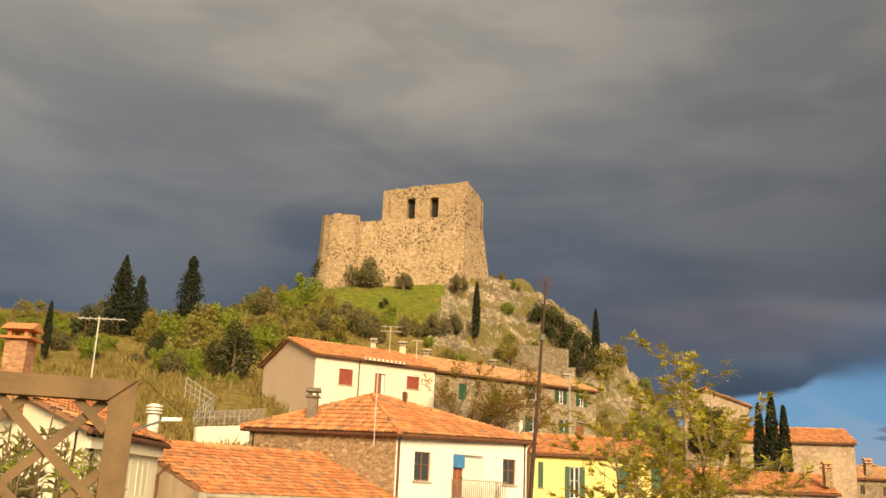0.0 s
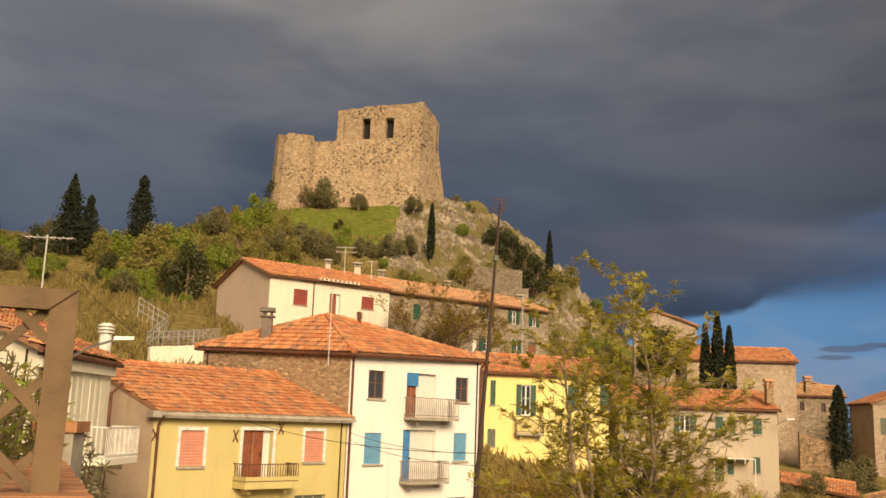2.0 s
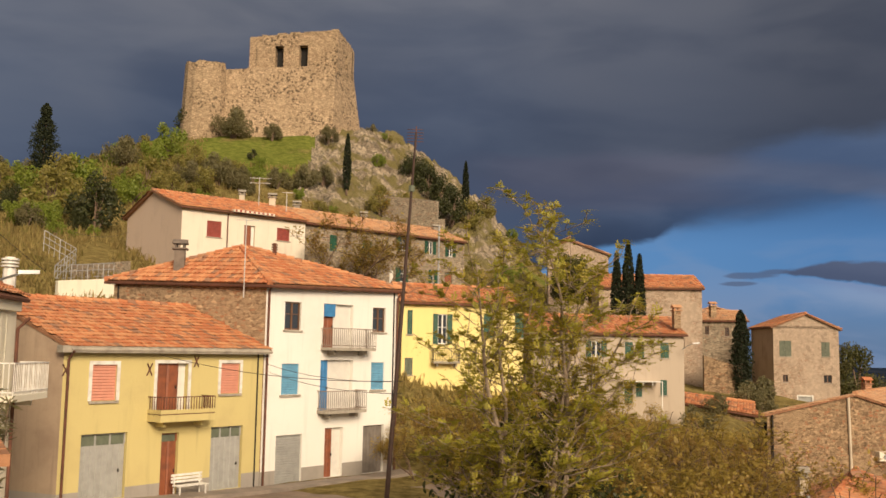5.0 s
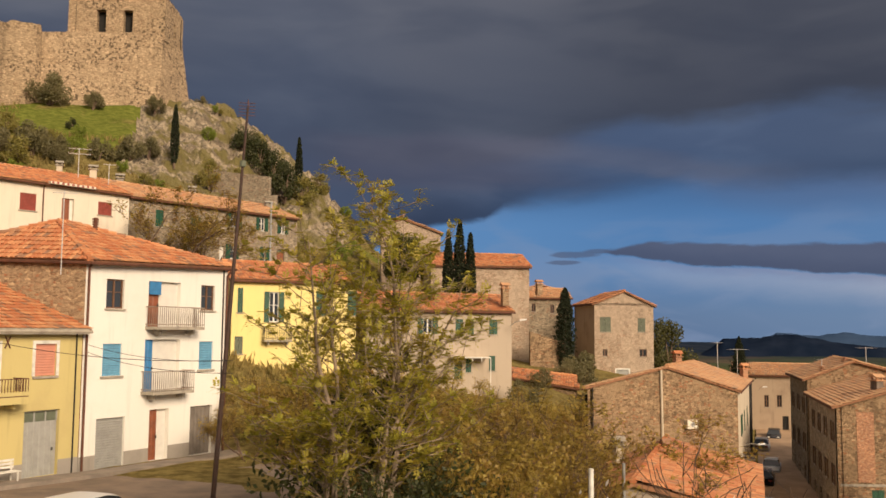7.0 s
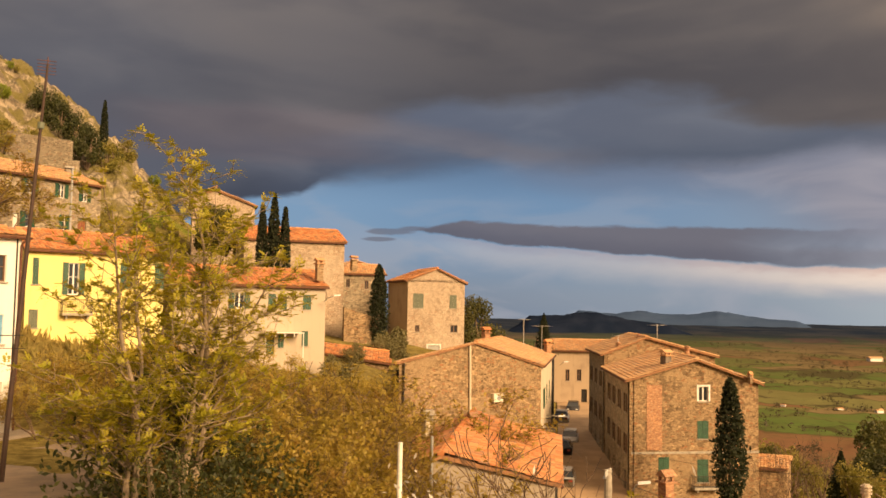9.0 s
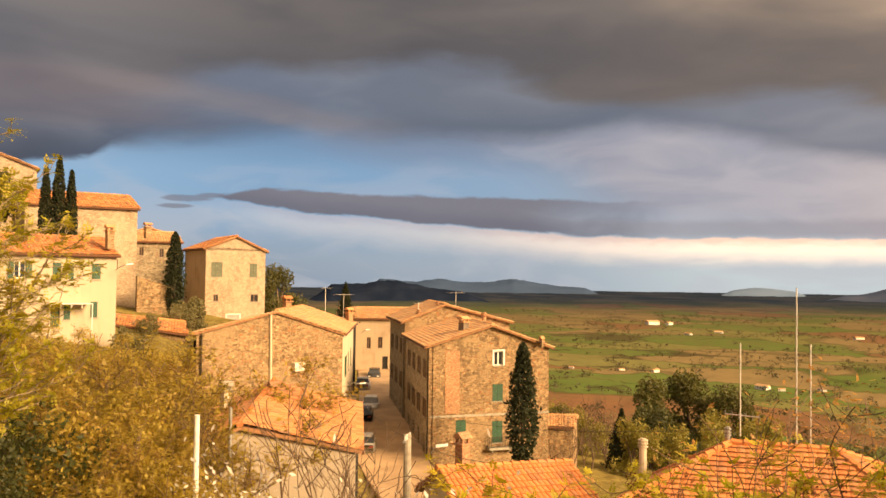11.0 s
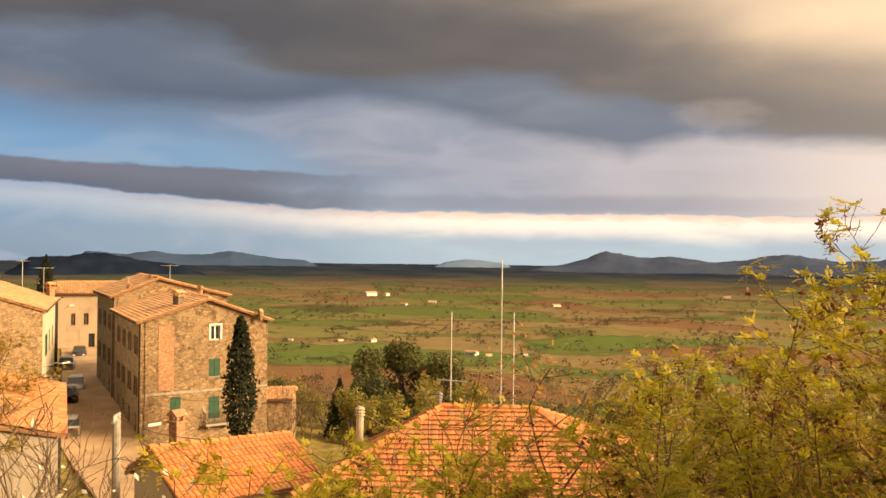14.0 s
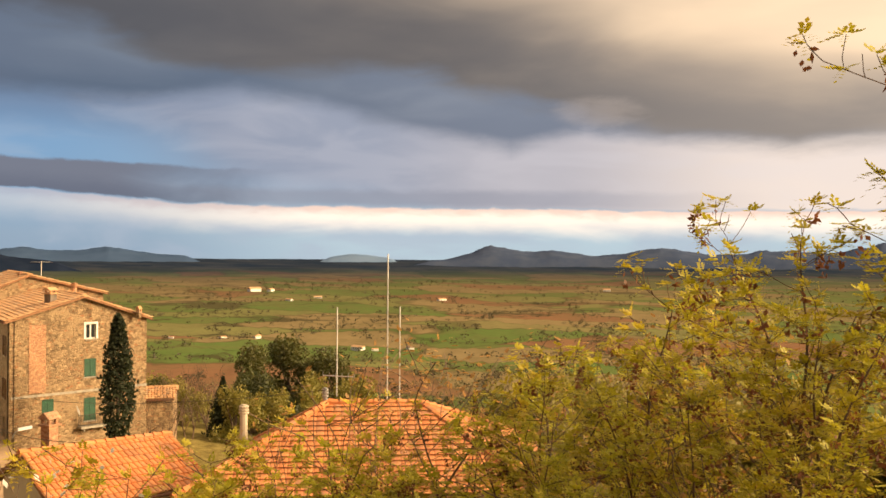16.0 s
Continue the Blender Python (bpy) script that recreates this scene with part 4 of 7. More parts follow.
# ---- the white house ----
root, W = house("white_house", [(-1.48, 43.57), (5.2, 49.7), (-2.4, 54.4), (-9.1, 48.3)], -0.6, (9.42, 9.62, 9.7, 9.65),
                [(-2.95, 47.2, 11.25), (-2.35, 47.8, 11.25)], "tall white rendered house with blue blinds and hipped tile roof",
                ["white", "white", "stone_warm", "stone_warm"], (False, False), "tiles", 0.5, band=0.75, pieces=300)
w = W[0]
glazed(w, 1.16, 7.18, 1.02, 1.32, "frame_wood")
glazed(w, 7.16, 7.24, 0.99, 1.26, "frame_wood")
doorway(w, 3.66, 6.36, 2.07, 2.17, "door_wood", 0.0, 0.38)
rolled(w, 1.08, 4.17, 1.08, 1.43, "blue_pale")
rolled(w, 7.13, 4.28, 0.99, 1.39, "blue_pale")
doorway(w, 3.55, 3.36, 2.24, 2.42, "blue", 0.0, 0.28)
rolled(w, 0.87, -0.05, 1.62, 2.36, "grey_door", 0.12, None, "garage_door", False)
doorway(w, 3.97, 0.14, 1.23, 2.36, "door_wood", 0.0, 0.5)
doorway(w, 6.64, 0.09, 1.56, 2.39, "brown_door", 0.0, 1.0, "garage_door", None, 6)
for u, z, ww, hh in ((3.42, 6.39, 3.19, 0.84), (3.28, 3.37, 2.74, 0.90)):
    balcony(w, u + 0.1, z, ww - 0.1, 0.8, 0.95, 0.14, "concrete", False, "worn_rail")
part("lowered_blind", board(w, 3.70, 7.90, 0.73, 0.61, 0.02, 0.05), "blue", root, "blue half-lowered blind")
downpipe(w, 0.1, 9.3)
downpipe(w, w.len - 0.1, 9.4)
finish(W)
cx, cy, cz = (-5.86, 47.14, 10.06)
chimney(root, cx, cy, cz - 1.0, cz + 1.0, 0.5, "chimney_grey", "chimney_grey")
cx, cy, cz = (-1.31, 47.98, 11.12)
pot(root, cx, cy, cz - 0.6, cz + 0.1, 0.12, "rust")

# ---- the yellow house ----
root, W = house("yellow_house", [(-8.6, 36.9), (-1.52, 43.5), (-9.0, 48.2), (-16.0, 41.6)], -0.6, (6.4, 6.4, 6.4, 6.4),
                [(-12.25, 39.2, 8.2), (-5.2, 45.8, 8.2)], "two-storey yellow rendered house with salmon blinds and a clay tile roof",
                ["yellow", "yellow", "yellow", "brown_render"], (True, True), "tiles", 0.45, 0.05, 0.22, band=0.8, gutter="concrete", roll=0.22, pieces=300)
w = W[0]
rolled(w, 1.20, 4.17, 1.06, 1.39, "rose", 0.08, "white_paint")
rolled(w, 7.33, 4.30, 1.04, 1.32, "rose", 0.08, "white_paint")
doorway(w, 4.11, 3.57, 1.51, 2.04, "door_wood", 0.0, 0.75, "balcony_door", "white_paint")
doorway(w, 0.89, 0.40, 1.98, 2.52, "grey_door", 0.45, 1.0, "garage_door", None, 8)
doorway(w, 4.46, 0.17, 0.83, 2.60, "door_wood", 0.35)
doorway(w, 6.94, 0.20, 1.72, 2.69, "grey_door", 0.45, 1.0, "garage_door", None, 6)
u, z, ww, hh = 3.73, 3.49, 2.66, 0.60
balcony(w, u, z, ww, 0.9, 0.8, 0.2, "yellow", True, "rust")
for u, z, ww, hh in ((3.62, 5.12, 0.21, 0.49), (5.90, 5.46, 0.23, 0.47), (-0.02, 5.13, 0.18, 0.45)):
    g = Geo()
    for s in (-1, 1):
        g.tube([w.at(u + 0.1 - 0.12 * s, z, 0.03), w.at(u + 0.1 + 0.12 * s, z + hh, 0.03)], 0.03, 5)
    part("wall_anchor", g, "rust", root)
part("cornice", board(w, -0.3, 6.02, w.len + 0.3, 0.26, 0.42, 0.42), "concrete", root)
downpipe(w, 0.15, 6.1)
finish(W)

# ---- the cream house by the street ----
CL, CR = (-9.09, 25.43), (-8.65, 30.81)
back = Vector((-0.85, 0.45)) * 8
root, W = house("cream_house", [CL, CR, (CR[0] + back.x, CR[1] + back.y), (CL[0] + back.x, CL[1] + back.y)], -0.5,
                (7.92, 7.85, 8.0, 8.1), [(CL[0] + back.x * 0.5, CL[1] + back.y * 0.5, 9.3), (CR[0] + back.x * 0.5, CR[1] + back.y * 0.5, 9.2)],
                "cream rendered house with ornate window heads and a clay tile roof", "cream", (True, True), "tiles", 0.3, 0.3)
w = W[0]
FL, HD = 4.80, 7.26
for s in (0.25, 0.52, 0.78):
    shuttered(w, w.len * s - 0.45, FL + 0.05, 0.9, HD - FL - 0.05, "cream", "closed")
    hood = part("window_head", board(w, w.len * s - 0.55, HD + 0.08, 1.1, 0.6, 0.07, 0.08), "cream", root)
    for i in range(5):
        g = Geo()
        p = w.at(w.len * s - 0.4 + 0.2 * i, HD + 0.35 + 0.08 * (i % 2), 0.08)
        g.tube([p - w.n * 0.02, p + w.n * 0.05], [0.1, 0.06], 8)
        part("relief", g, "cream", hood)
    shuttered(w, w.len * s - 0.45, 0.4, 0.9, 1.9, "pale", "closed")
balcony(w, w.len * 0.58, FL, w.len * 0.52, 0.9, 0.95, 0.18, "cream", False, "white_paint")
part("cornice", board(w, 0, 7.3, w.len, 0.3, 0.15, 0.15), "cream", root)
downpipe(w, w.len - 0.1, 7.1)
finish(W)
x, y, z = (-10.04, 34.57, 8.92)
pot(root, x, y, z - 1.2, z, 0.22, "white_paint")
x, y, z = (-11.70, 26.54, 9.65)
chimney(root, x, y, z - 1.5, z + 0.6, 0.62, "brick", "tiles")

# ---- the pink and pale house above ----
root, W = house("pale_house", [(-9.9, 79.4), (0.3, 86.0), (-5.7, 95.2), (-15.9, 88.6)], 11.0, 18.12, [(-12.9, 84.0, 20.0), (-2.7, 90.6, 20.0)],
                "pale rendered house with a pinkish gable and red blinds", ["pale", "pale", "pale", "pink"], (True, False), "tiles", 0.4, 0.3, 0.3)
w = W[0]
rolled(w, 2.30, 15.68, 1.36, 1.37, "red")
doorway(w, 5.86, 15.21, 1.08, 1.81, "door_wood", 0.0, 0.7)
rolled(w, 9.16, 15.98, 1.32, 1.13, "red")
awning = part("awning", board(w, 4.46, 17.98, 4.01, 0.20, 0.7, 0.7), "pale", root, "narrow striped awning")
for i in range(9):
    part("stripe", board(w, 4.55 + 0.44 * i, 17.99, 0.2, 0.18, 0.704, 0.01), "red", awning)
downpipe(w, 4.2, 18.0)
finish(W)
x, y, z = (-2.90, 89.95, 19.66)
chimney(root, x, y, z - 1.2, z + 1.0, 0.6, "buff", "concrete")
x, y, z = (-5.82, 90.81, 20.79)
chimney(root, x, y, z - 1.0, z + 0.2, 0.5, "buff", "concrete")

# ---- the long stone row ----
root, W = house("stone_row_house", [(0.35, 86.05), (17.2, 97.7), (12.2, 105.4), (-4.7, 93.6)], 9.0, (18.0, 18.1, 18.0, 18.0), [(-2.2, 89.8, 19.8), (14.7, 101.5, 19.7)],
                "long row of grey stone houses with green shutters", "stone_grey", (True, True), "tiles_old", 0.4, 0.2, 0.32)
w = W[0]
for u, z, ww, hh in ((2.74, 15.53, 0.80, 1.50), (6.70, 15.34, 1.05, 1.54)):
    shuttered(w, u, z, ww, hh, "green", "closed")
for u, z, ww, hh in ((11.37, 16.30, 0.98, 1.37), (15.12, 16.27, 0.79, 1.34), (18.01, 16.22, 0.74, 1.37)):
    shuttered(w, u, z, ww, hh, "green", "open")
doorway(w, 10.14, 12.98, 0.66, 1.34, "curtain", 0, 0.5, "window")
shuttered(w, 15.36, 13.27, 0.79, 1.39, "green", "right")
doorway(w, 17.66, 13.25, 1.06, 1.35, "door_wood", 0.3, 1.0, "arched_door")
shuttered(w, 11.46, 13.19, 1.12, 1.41, "green", "left")
finish(W)
for x, y, z in ((-0.58, 92.00, 20.23), (6.40, 97.79, 20.30), (14.46, 99.96, 19.48)):
    chimney(root, x, y, z - 1.5, z + 0.1, 0.6, "concrete", "concrete")

# ---- the bright yellow house behind the tree ----
root, W = house("bright_yellow_house", [(7.4, 67.6), (16.3, 68.6), (15.8, 76.0), (6.9, 75.0)], 0.5, 9.97, [(7.2, 71.3, 11.4), (16.0, 72.3, 11.3)],
                "bright yellow rendered house with dark green shutters", "yellow_bright", (True, True), "tiles", 0.4, 0.25)
w = W[0]
shuttered(w, 2.69, 6.85, 0.73, 2.19, "green", "open")
shuttered(w, 6.21, 7.40, 0.80, 1.76, "green", "closed")
shuttered(w, 0.26, 4.59, 0.58, 1.22, "grey_green", "closed")
shuttered(w, 8.66, 7.44, 0.68, 1.82, "green", "closed")
shuttered(w, 0.40, 7.51, 0.38, 1.76, "green", "closed")
balcony(w, 2.24, 5.6, 2.0, 0.7)
finish(W)

# ---- the grey-cream house ----
root, W = house("buff_house", [(17.3, 67.9), (28.7, 67.1), (29.4, 74.6), (18.0, 75.4)], -0.5, 7.98, [(17.6, 71.6, 9.35), (29.0, 70.8, 9.2)],
                "buff rendered house with green shutters and an entrance canopy", "tan", (True, True), "tiles", 0.35, 0.2)
w = W[0]
shuttered(w, 6.91, 6.08, 0.58, 1.16, "green", "closed")
shuttered(w, 7.99, 6.09, 0.36, 1.17, "green", "closed")
shuttered(w, 9.62, 6.10, 0.64, 1.13, "green", "closed")
shuttered(w, 4.33, 6.10, 0.79, 1.20, "green", "open")
shuttered(w, 0.51, 6.07, 0.51, 1.26, "green", "closed")
shuttered(w, 9.59, 3.33, 0.50, 1.12, "green", "closed")
shuttered(w, 7.73, 3.20, 0.45, 1.03, "green", "closed")
doorway(w, 6.84, 2.70, 0.63, 1.45, "green")
u, z, ww, hh = 6.43, 4.06, 2.93, 0.64
can = part("canopy", board(w, u, z + 0.25, ww, 0.06, 1.3, 1.3), "white_paint", root)
for i in range(5):
    part("post" if i in (0, 4) else "rafter", board(w, u + (ww - 0.05) * i / 4, z - 2.2 if i in (0, 4) else z, 0.05, 2.5 if i in (0, 4) else 0.3, 1.28, 0.05), "white_paint", can)
finish(W)
x, y, z = (28.21, 67.33, 9.53)
chimney(root, x, y, z - 1.2, z + 0.1, 0.5, "stone_warm", "tiles_old")

# ---- houses on the slope ----
root, W = house("stone_house_by_the_cypresses", [(30.6, 93.1), (41.0, 91.2), (42.6, 100.0), (32.2, 101.9)], 1.0, 13.3, [(31.4, 97.5, 14.9), (41.8, 95.6, 14.85)],
                "plain stone house with a clay tile roof", "stone_pale", (True, True), "tiles", 0.3, 0.2, 0.3)
w = W[0]
glazed(w, 8.13, 7.11, 0.61, 0.90, "frame_wood")
finish(W)
root, W = house("gabled_house", [(37.0, 109.0), (39.0, 117.0), (32.0, 119.0), (30.0, 111.0)], 8.0, (18.5, 18.4, 18.6, 19.3), [(32.5, 110.4, 20.2), (34.5, 118.0, 20.2)],
                "weathered house with a low gable and a flue", "stone_pale", (True, True), "tiles_old", 0.3, 0.3, 0.3)
finish(W)
x, y, z = (29.66, 112.14, 19.74)
pot(root, x, y, z - 2.0, z, 0.18, "white_paint")
root, W = house("old_stone_cottage", [(45.9, 102.2), (50.6, 100.6), (52.0, 107.0), (47.0, 108.5)], -1.0, 10.5, [(46.5, 105.3, 11.7), (51.2, 103.8, 11.6)],
                "old stone cottage under brown tiles", "stone_grey", (True, True), "tiles_old", 0.35, 0.2, 0.3)
w = W[0]
glazed(w, 0.32, 8.78, 0.47, 0.94)
glazed(w, 2.54, 8.60, 0.47, 1.01)
doorway(w, 1.86, 2.38, 1.34, 1.53, "dark", 0, 1.0)
finish(W)
x, y, z = (44.03, 95.32, 11.46)
chimney(root, x, y, z - 1.0, z + 0.2, 0.6, "stone_warm", "tiles_old")
root, W = house("small_gabled_cottage", [(52.0, 106.5), (54.5, 112.0), (50.0, 114.0), (47.6, 108.6)], 0.0, 11.6, [(49.8, 107.6, 12.3), (52.2, 113.0, 12.3)],
                "small stone cottage with a low gable", "stone", (True, True), "tiles_old", 0.3, 0.3, 0.3)
finish(W)
root, W = house("tall_stone_house", [(56.06, 91.1), (57.6, 98.6), (50.9, 100.2), (49.5, 92.6)], -0.5, (9.45, 9.5, 9.6, 9.6), [(52.8, 91.85, 10.95), (54.3, 99.4, 10.9)],
                "tall rubble stone house with a faded plaster gable", ["stone", "stone", "brown_render", "stone_pale"], (True, True), "tiles", 0.3, 0.25, 0.3)
w = W[3]
shuttered(w, 0.62, 6.43, 1.22, 1.62, "grey_green", "closed")
shuttered(w, 4.93, 6.46, 0.84, 1.50, "grey_green", "closed")
glazed(w, 0.92, 3.76, 0.51, 0.74, "frame_wood")
glazed(w, 5.09, 3.72, 0.84, 0.81, "frame_wood")
glazed(w, 5.15, 9.60, 0.39, 0.50, "frame_wood", False)
rolled(w, 2.44, 1.47, 1.41, 0.80, "grey_door", 0.1, "white_paint", "arched_gate", False)
finish(W)
root, W = house("low_shed", [(31.7, 73.5), (36.4, 71.2), (37.8, 75.0), (33.1, 77.3)], -2.0, (2.5, 1.75, 2.4, 3.0), [(32.4, 75.4, 3.1), (37.1, 73.1, 2.55)],
                "low stone shed with a tiled roof", "stone", (True, True), "tiles", 0.3, 0.2)
w = W[0]
doorway(w, 3.4, -0.6, 0.8, 1.5, "dark")
finish(W)

# ---- the stone house on the street ----
root, W = house("stone_street_house", [(41.5, 56.4), (53.0, 70.4), (40.4, 68.9), (28.85, 54.9)], -7.6, (2.35, 2.3, 2.8, 2.8), [(35.3, 55.65, 4.05), (46.8, 69.6, 3.9)],
                "long rubble stone house with a broad windowless gable", ["buff", "stone", "stone", "stone"], (True, True), "tiles_old", 0.35, 0.25)
w = W[3]
glazed(w, 0.88, -0.33, 0.41, 0.41, "frame_wood", False)
g = board(w, 7.92, -0.18, 0.92, 0.58, 0.35, 0.35)
ac = part("air_conditioner", g, "pale", root, "white air conditioner unit")
u, z, ww, hh = 8.07, -0.13, 0.63, 0.44
g = Geo()
g.tube([w.at(u + ww * 0.5, z + hh * 0.5, 0.34), w.at(u + ww * 0.5, z + hh * 0.5, 0.37)], hh * 0.42, 12)
part("fan_grille", g, "zinc", ac)
g = Geo()
g.tube([w.at(5.89, 3.89, 0.1), w.at(5.98, -1.16, 0.1)], 0.09, 7)
part("flue_pipe", g, "buff", root)
for s in (0.2, 0.45, 0.7):
    shuttered(W[0], W[0].len * s, -1.2, 0.9, 1.5, "green", "open" if s < 0.3 else "closed")
    doorway(W[0], W[0].len * s + 0.1, -6.9, 1.0, 2.2, "door_wood")
balcony(W[0], W[0].len * 0.38, -3.3, 2.4, 0.8)
finish(W)
for x, y, z in ((51.40, 68.95, 2.98), (40.26, 62.09, 4.20)):
    chimney(root, x, y, z - 1.2, z + 0.3, 0.5, "brick", "tiles")

LL, LR, LP, LB = (14.56, 31.83, -0.62), (23.01, 30.24, -0.49), (18.23, 31.04, 0.78), (26.75, 42.24, 0.98)
gx, gy = LB[0] - LP[0], LB[1] - LP[1]
root, W = house("low_tiled_house", [LR[:2], (LR[0] + gx, LR[1] + gy), (LL[0] + gx, LL[1] + gy), LL[:2]], -7.5, (LR[2], LR[2], LL[2], LL[2]), [LP, LB],
                "low house with plastered gable under old clay tiles", "grey_wall", (True, True), "tiles", 0.35, 0.2)
finish(W)
x, y, z = (22.18, 39.15, 1.20)
chimney(root, x, y, z - 1.4, z - 0.2, 0.42, "buff", "concrete")
x, y, z = (24.57, 38.89, 1.13)
chimney(root, x, y, z - 1.2, z - 0.3, 0.34, "brick", "tiles")

# ---- the corner house beyond the street ----
root, W = house("stone_corner_house", [(56.5, 49.3), (65.2, 62.4), (55.7, 66.0), (46.9, 52.8)], -9.5, (1.25, 1.3, 1.45, 1.45), [(51.8, 51.0, 2.95), (60.5, 64.2, 2.95)],
                "tall rubble stone house, brick-patched front and green shutters", ["stone", "stone", "stone_grey", "stone"], (True, True), "tiles_old", 0.4, 0.35)
w = W[3]
glazed(w, 5.41, -0.20, 0.78, 1.09, "white_paint", True, 2, "window", "white_paint")
shuttered(w, 5.31, -2.95, 0.87, 1.31, "green", "closed")
shuttered(w, 2.25, -5.56, 0.83, 1.28, "green", "closed")
shuttered(w, 5.31, -6.14, 0.87, 1.66, "green", "closed")
part("brick_patch", board(w, 1.32, -3.77, 1.19, 4.76, 0.03, 0.05), "brick", root, "patch of red brick and old plaster")
part("string_course", board(w, 0.10, -4.05, 10.13, 0.17, 0.04, 0.06), "concrete", root)
u, z, ww, hh = 4.84, -6.36, 2.04, 0.74
balcony(w, u, z - 0.1, ww, 0.6, 0.85)
s = W[2]
for q in (0.2, 0.42, 0.64, 0.86):
    shuttered(s, s.len * q - 0.4, -1.2, 0.85, 1.4, "frame_wood", "open")
    shuttered(s, s.len * q - 0.4, -4.2, 0.85, 1.4, "frame_wood", "open")
    doorway(s, s.len * q - 0.5, -7.6, 1.0, 2.1, "door_wood")
finish(W)
x, y, z = (51.13, 53.50, 2.84)
chimney(root, x, y, z - 1.2, z + 0.2, 0.6, "chimney_grey", "tiles_old")
x, y, z = (55.38, 49.08, 1.78)
chimney(root, x, y, z - 0.6, z - 0.2, 0.26, "stone", "tiles_old")
root, W = house("stone_terrace_house", [(65.5, 62.2), (73.0, 73.0), (63.2, 77.5), (55.9, 66.4)], -9.0, (2.5, 2.5, 2.6, 2.6), [(59.5, 64.8, 4.1), (66.8, 75.5, 4.1)],
                "stone terrace house with brick chimneys", ["stone", "stone", "stone_grey", "stone"], (True, True), "tiles_old", 0.4, 0.3)
s = W[2]
for q in (0.2, 0.5, 0.8):
    shuttered(s, s.len * q - 0.4, -0.6, 0.9, 1.4, "frame_wood", "open")
    shuttered(s, s.len * q - 0.4, -3.8, 0.9, 1.5, "frame_wood", "open")
    doorway(s, s.len * q - 0.5, -7.2, 1.0, 2.1, "door_wood")
finish(W)
for x, y, z in ((60.32, 66.79, 3.95), (59.32, 59.48, 3.14), (57.63, 66.50, 3.20)):
    pot(root, x, y, z - 1.5, z, 0.2, "brick")
root, W = house("far_street_house", [(73.5, 101.0), (81.0, 95.5), (87.0, 103.0), (79.5, 108.5)], -7.5, 1.3, [(76.5, 104.7, 2.5), (84.0, 99.2, 2.5)],
                "rendered house closing the street", "brown_render", (True, True), "tiles_old", 0.4, 0.3, 0.3)
w = W[0]
glazed(w, 5.25, -2.73, 0.59, 1.48)
doorway(w, 5.86, -5.66, 0.73, 1.84, "dark")
glazed(w, 3.77, -2.77, 0.52, 1.48)
finish(W)
root, W = house("stone_outhouse", [(59.97, 52.95), (61.64, 51.00), (65.72, 53.91), (63.96, 55.99)], -14.0, -5.78, [(61.69, 54.02, -5.21), (63.35, 52.06, -5.19)],
                "small stone outhouse beside the corner house", "stone", (True, True), "tiles_old", 0.25, 0.1)
finish(W)

# ---- roofs below the viewpoint ----
root, W = house("small_tiled_house", [(23.8, 24.4), (29.9, 23.2), (31.2, 27.0), (25.0, 28.3)], -8.0, (-2.35, -2.6, -2.2, -1.9), [(24.5, 26.7, -0.95), (30.3, 25.4, -1.2)],
                "small house with a clay tile roof and a red chimney", "buff", (True, True), "tiles_new", 0.35, 0.25, pieces=300)
finish(W)
x, y, z = (25.95, 27.07, -0.27)
chimney(root, x, y, z - 1.0, z + 0.05, 0.42, "brick", "brick")
root, W = house("hip_roofed_house", [(24.9, 20.0), (30.6, 10.0), (39.1, 12.9), (33.4, 22.9)], -10.0, -1.65, [(31.0, 18.2, 0.5), (32.8, 15.2, 0.45)],
                "house with a broad orange hipped tile roof", "pale", (False, False), "tiles_new", 0.5, 0.25, 0.3, None, True, 0.06, 300)
finish(W)
x, y, z = (31.85, 18.84, 0.64)
pot(root, x, y, z - 1.0, z - 0.1, 0.1, "zinc")
x, y, z = (30.96, 22.03, -0.07)
pot(root, x, y, z - 1.4, z - 0.15, 0.15, "buff")



# ---- streets ----
strip("road", [(-22, 18), (-6.5, 29), (3.5, 38), (11.5, 44), (16, 47)], 12.0, 0.04, "asphalt", "worn grey asphalt street", "road")
strip("pavement", [(-12.0, 33.0), (-7.7, 36.3), (-1.0, 42.7), (5.8, 48.9)], 1.2, 0.17, "paving", "narrow concrete pavement along the fronts", "pavement")
strip("road", [(33.0, 34.5), (40.0, 46.0), (44.8, 54.5), (56.0, 69.0), (67.0, 83.5), (79.0, 99.5)], 5.2, 0.15, "dusty", "narrow street between stone houses, sunlight in its colour", "road")

# ---- the castle ----
KL, KF, KG = (-10.47, 167.17), (5.18, 162.92), (8.59, 171.79)
KB = (KL[0] + KG[0] - KF[0], KL[1] + KG[1] - KF[1])
ZT, ZJ = 63.29, 56.49
castle = thing("castle", (KF[0] - 8, KF[1] + 8, 44), "ruined medieval castle of golden rubble stone on the crag", "castle")
keep = []
ring = [KL, KF, KG, KB]
for i in range(4):
    a, b = ring[i], ring[(i + 1) % 4]
    za = (62.24, ZT, ZT - 1.2, ZT - 1.5)
    keep.append(Wall(castle, a, b, ZJ - 1.0, za[i], za[(i + 1) % 4], "stone_big", thick=1.3))
for u, z, ww, hh in ((4.76, 56.51, 1.55, 3.97), (9.21, 56.67, 1.55, 3.84)):
    keep[0].holes.append((u, z, ww, hh))
    part("lintel", board(keep[0], u - 0.3, z + hh, ww + 0.6, 0.35, 0.08, 0.5), "stone_big", castle)
keep[1].holes.append((keep[1].len * 0.48, ZT - 6.0, 1.0, 2.6))
for k in keep:
    k.build()
rng = random.Random(3)
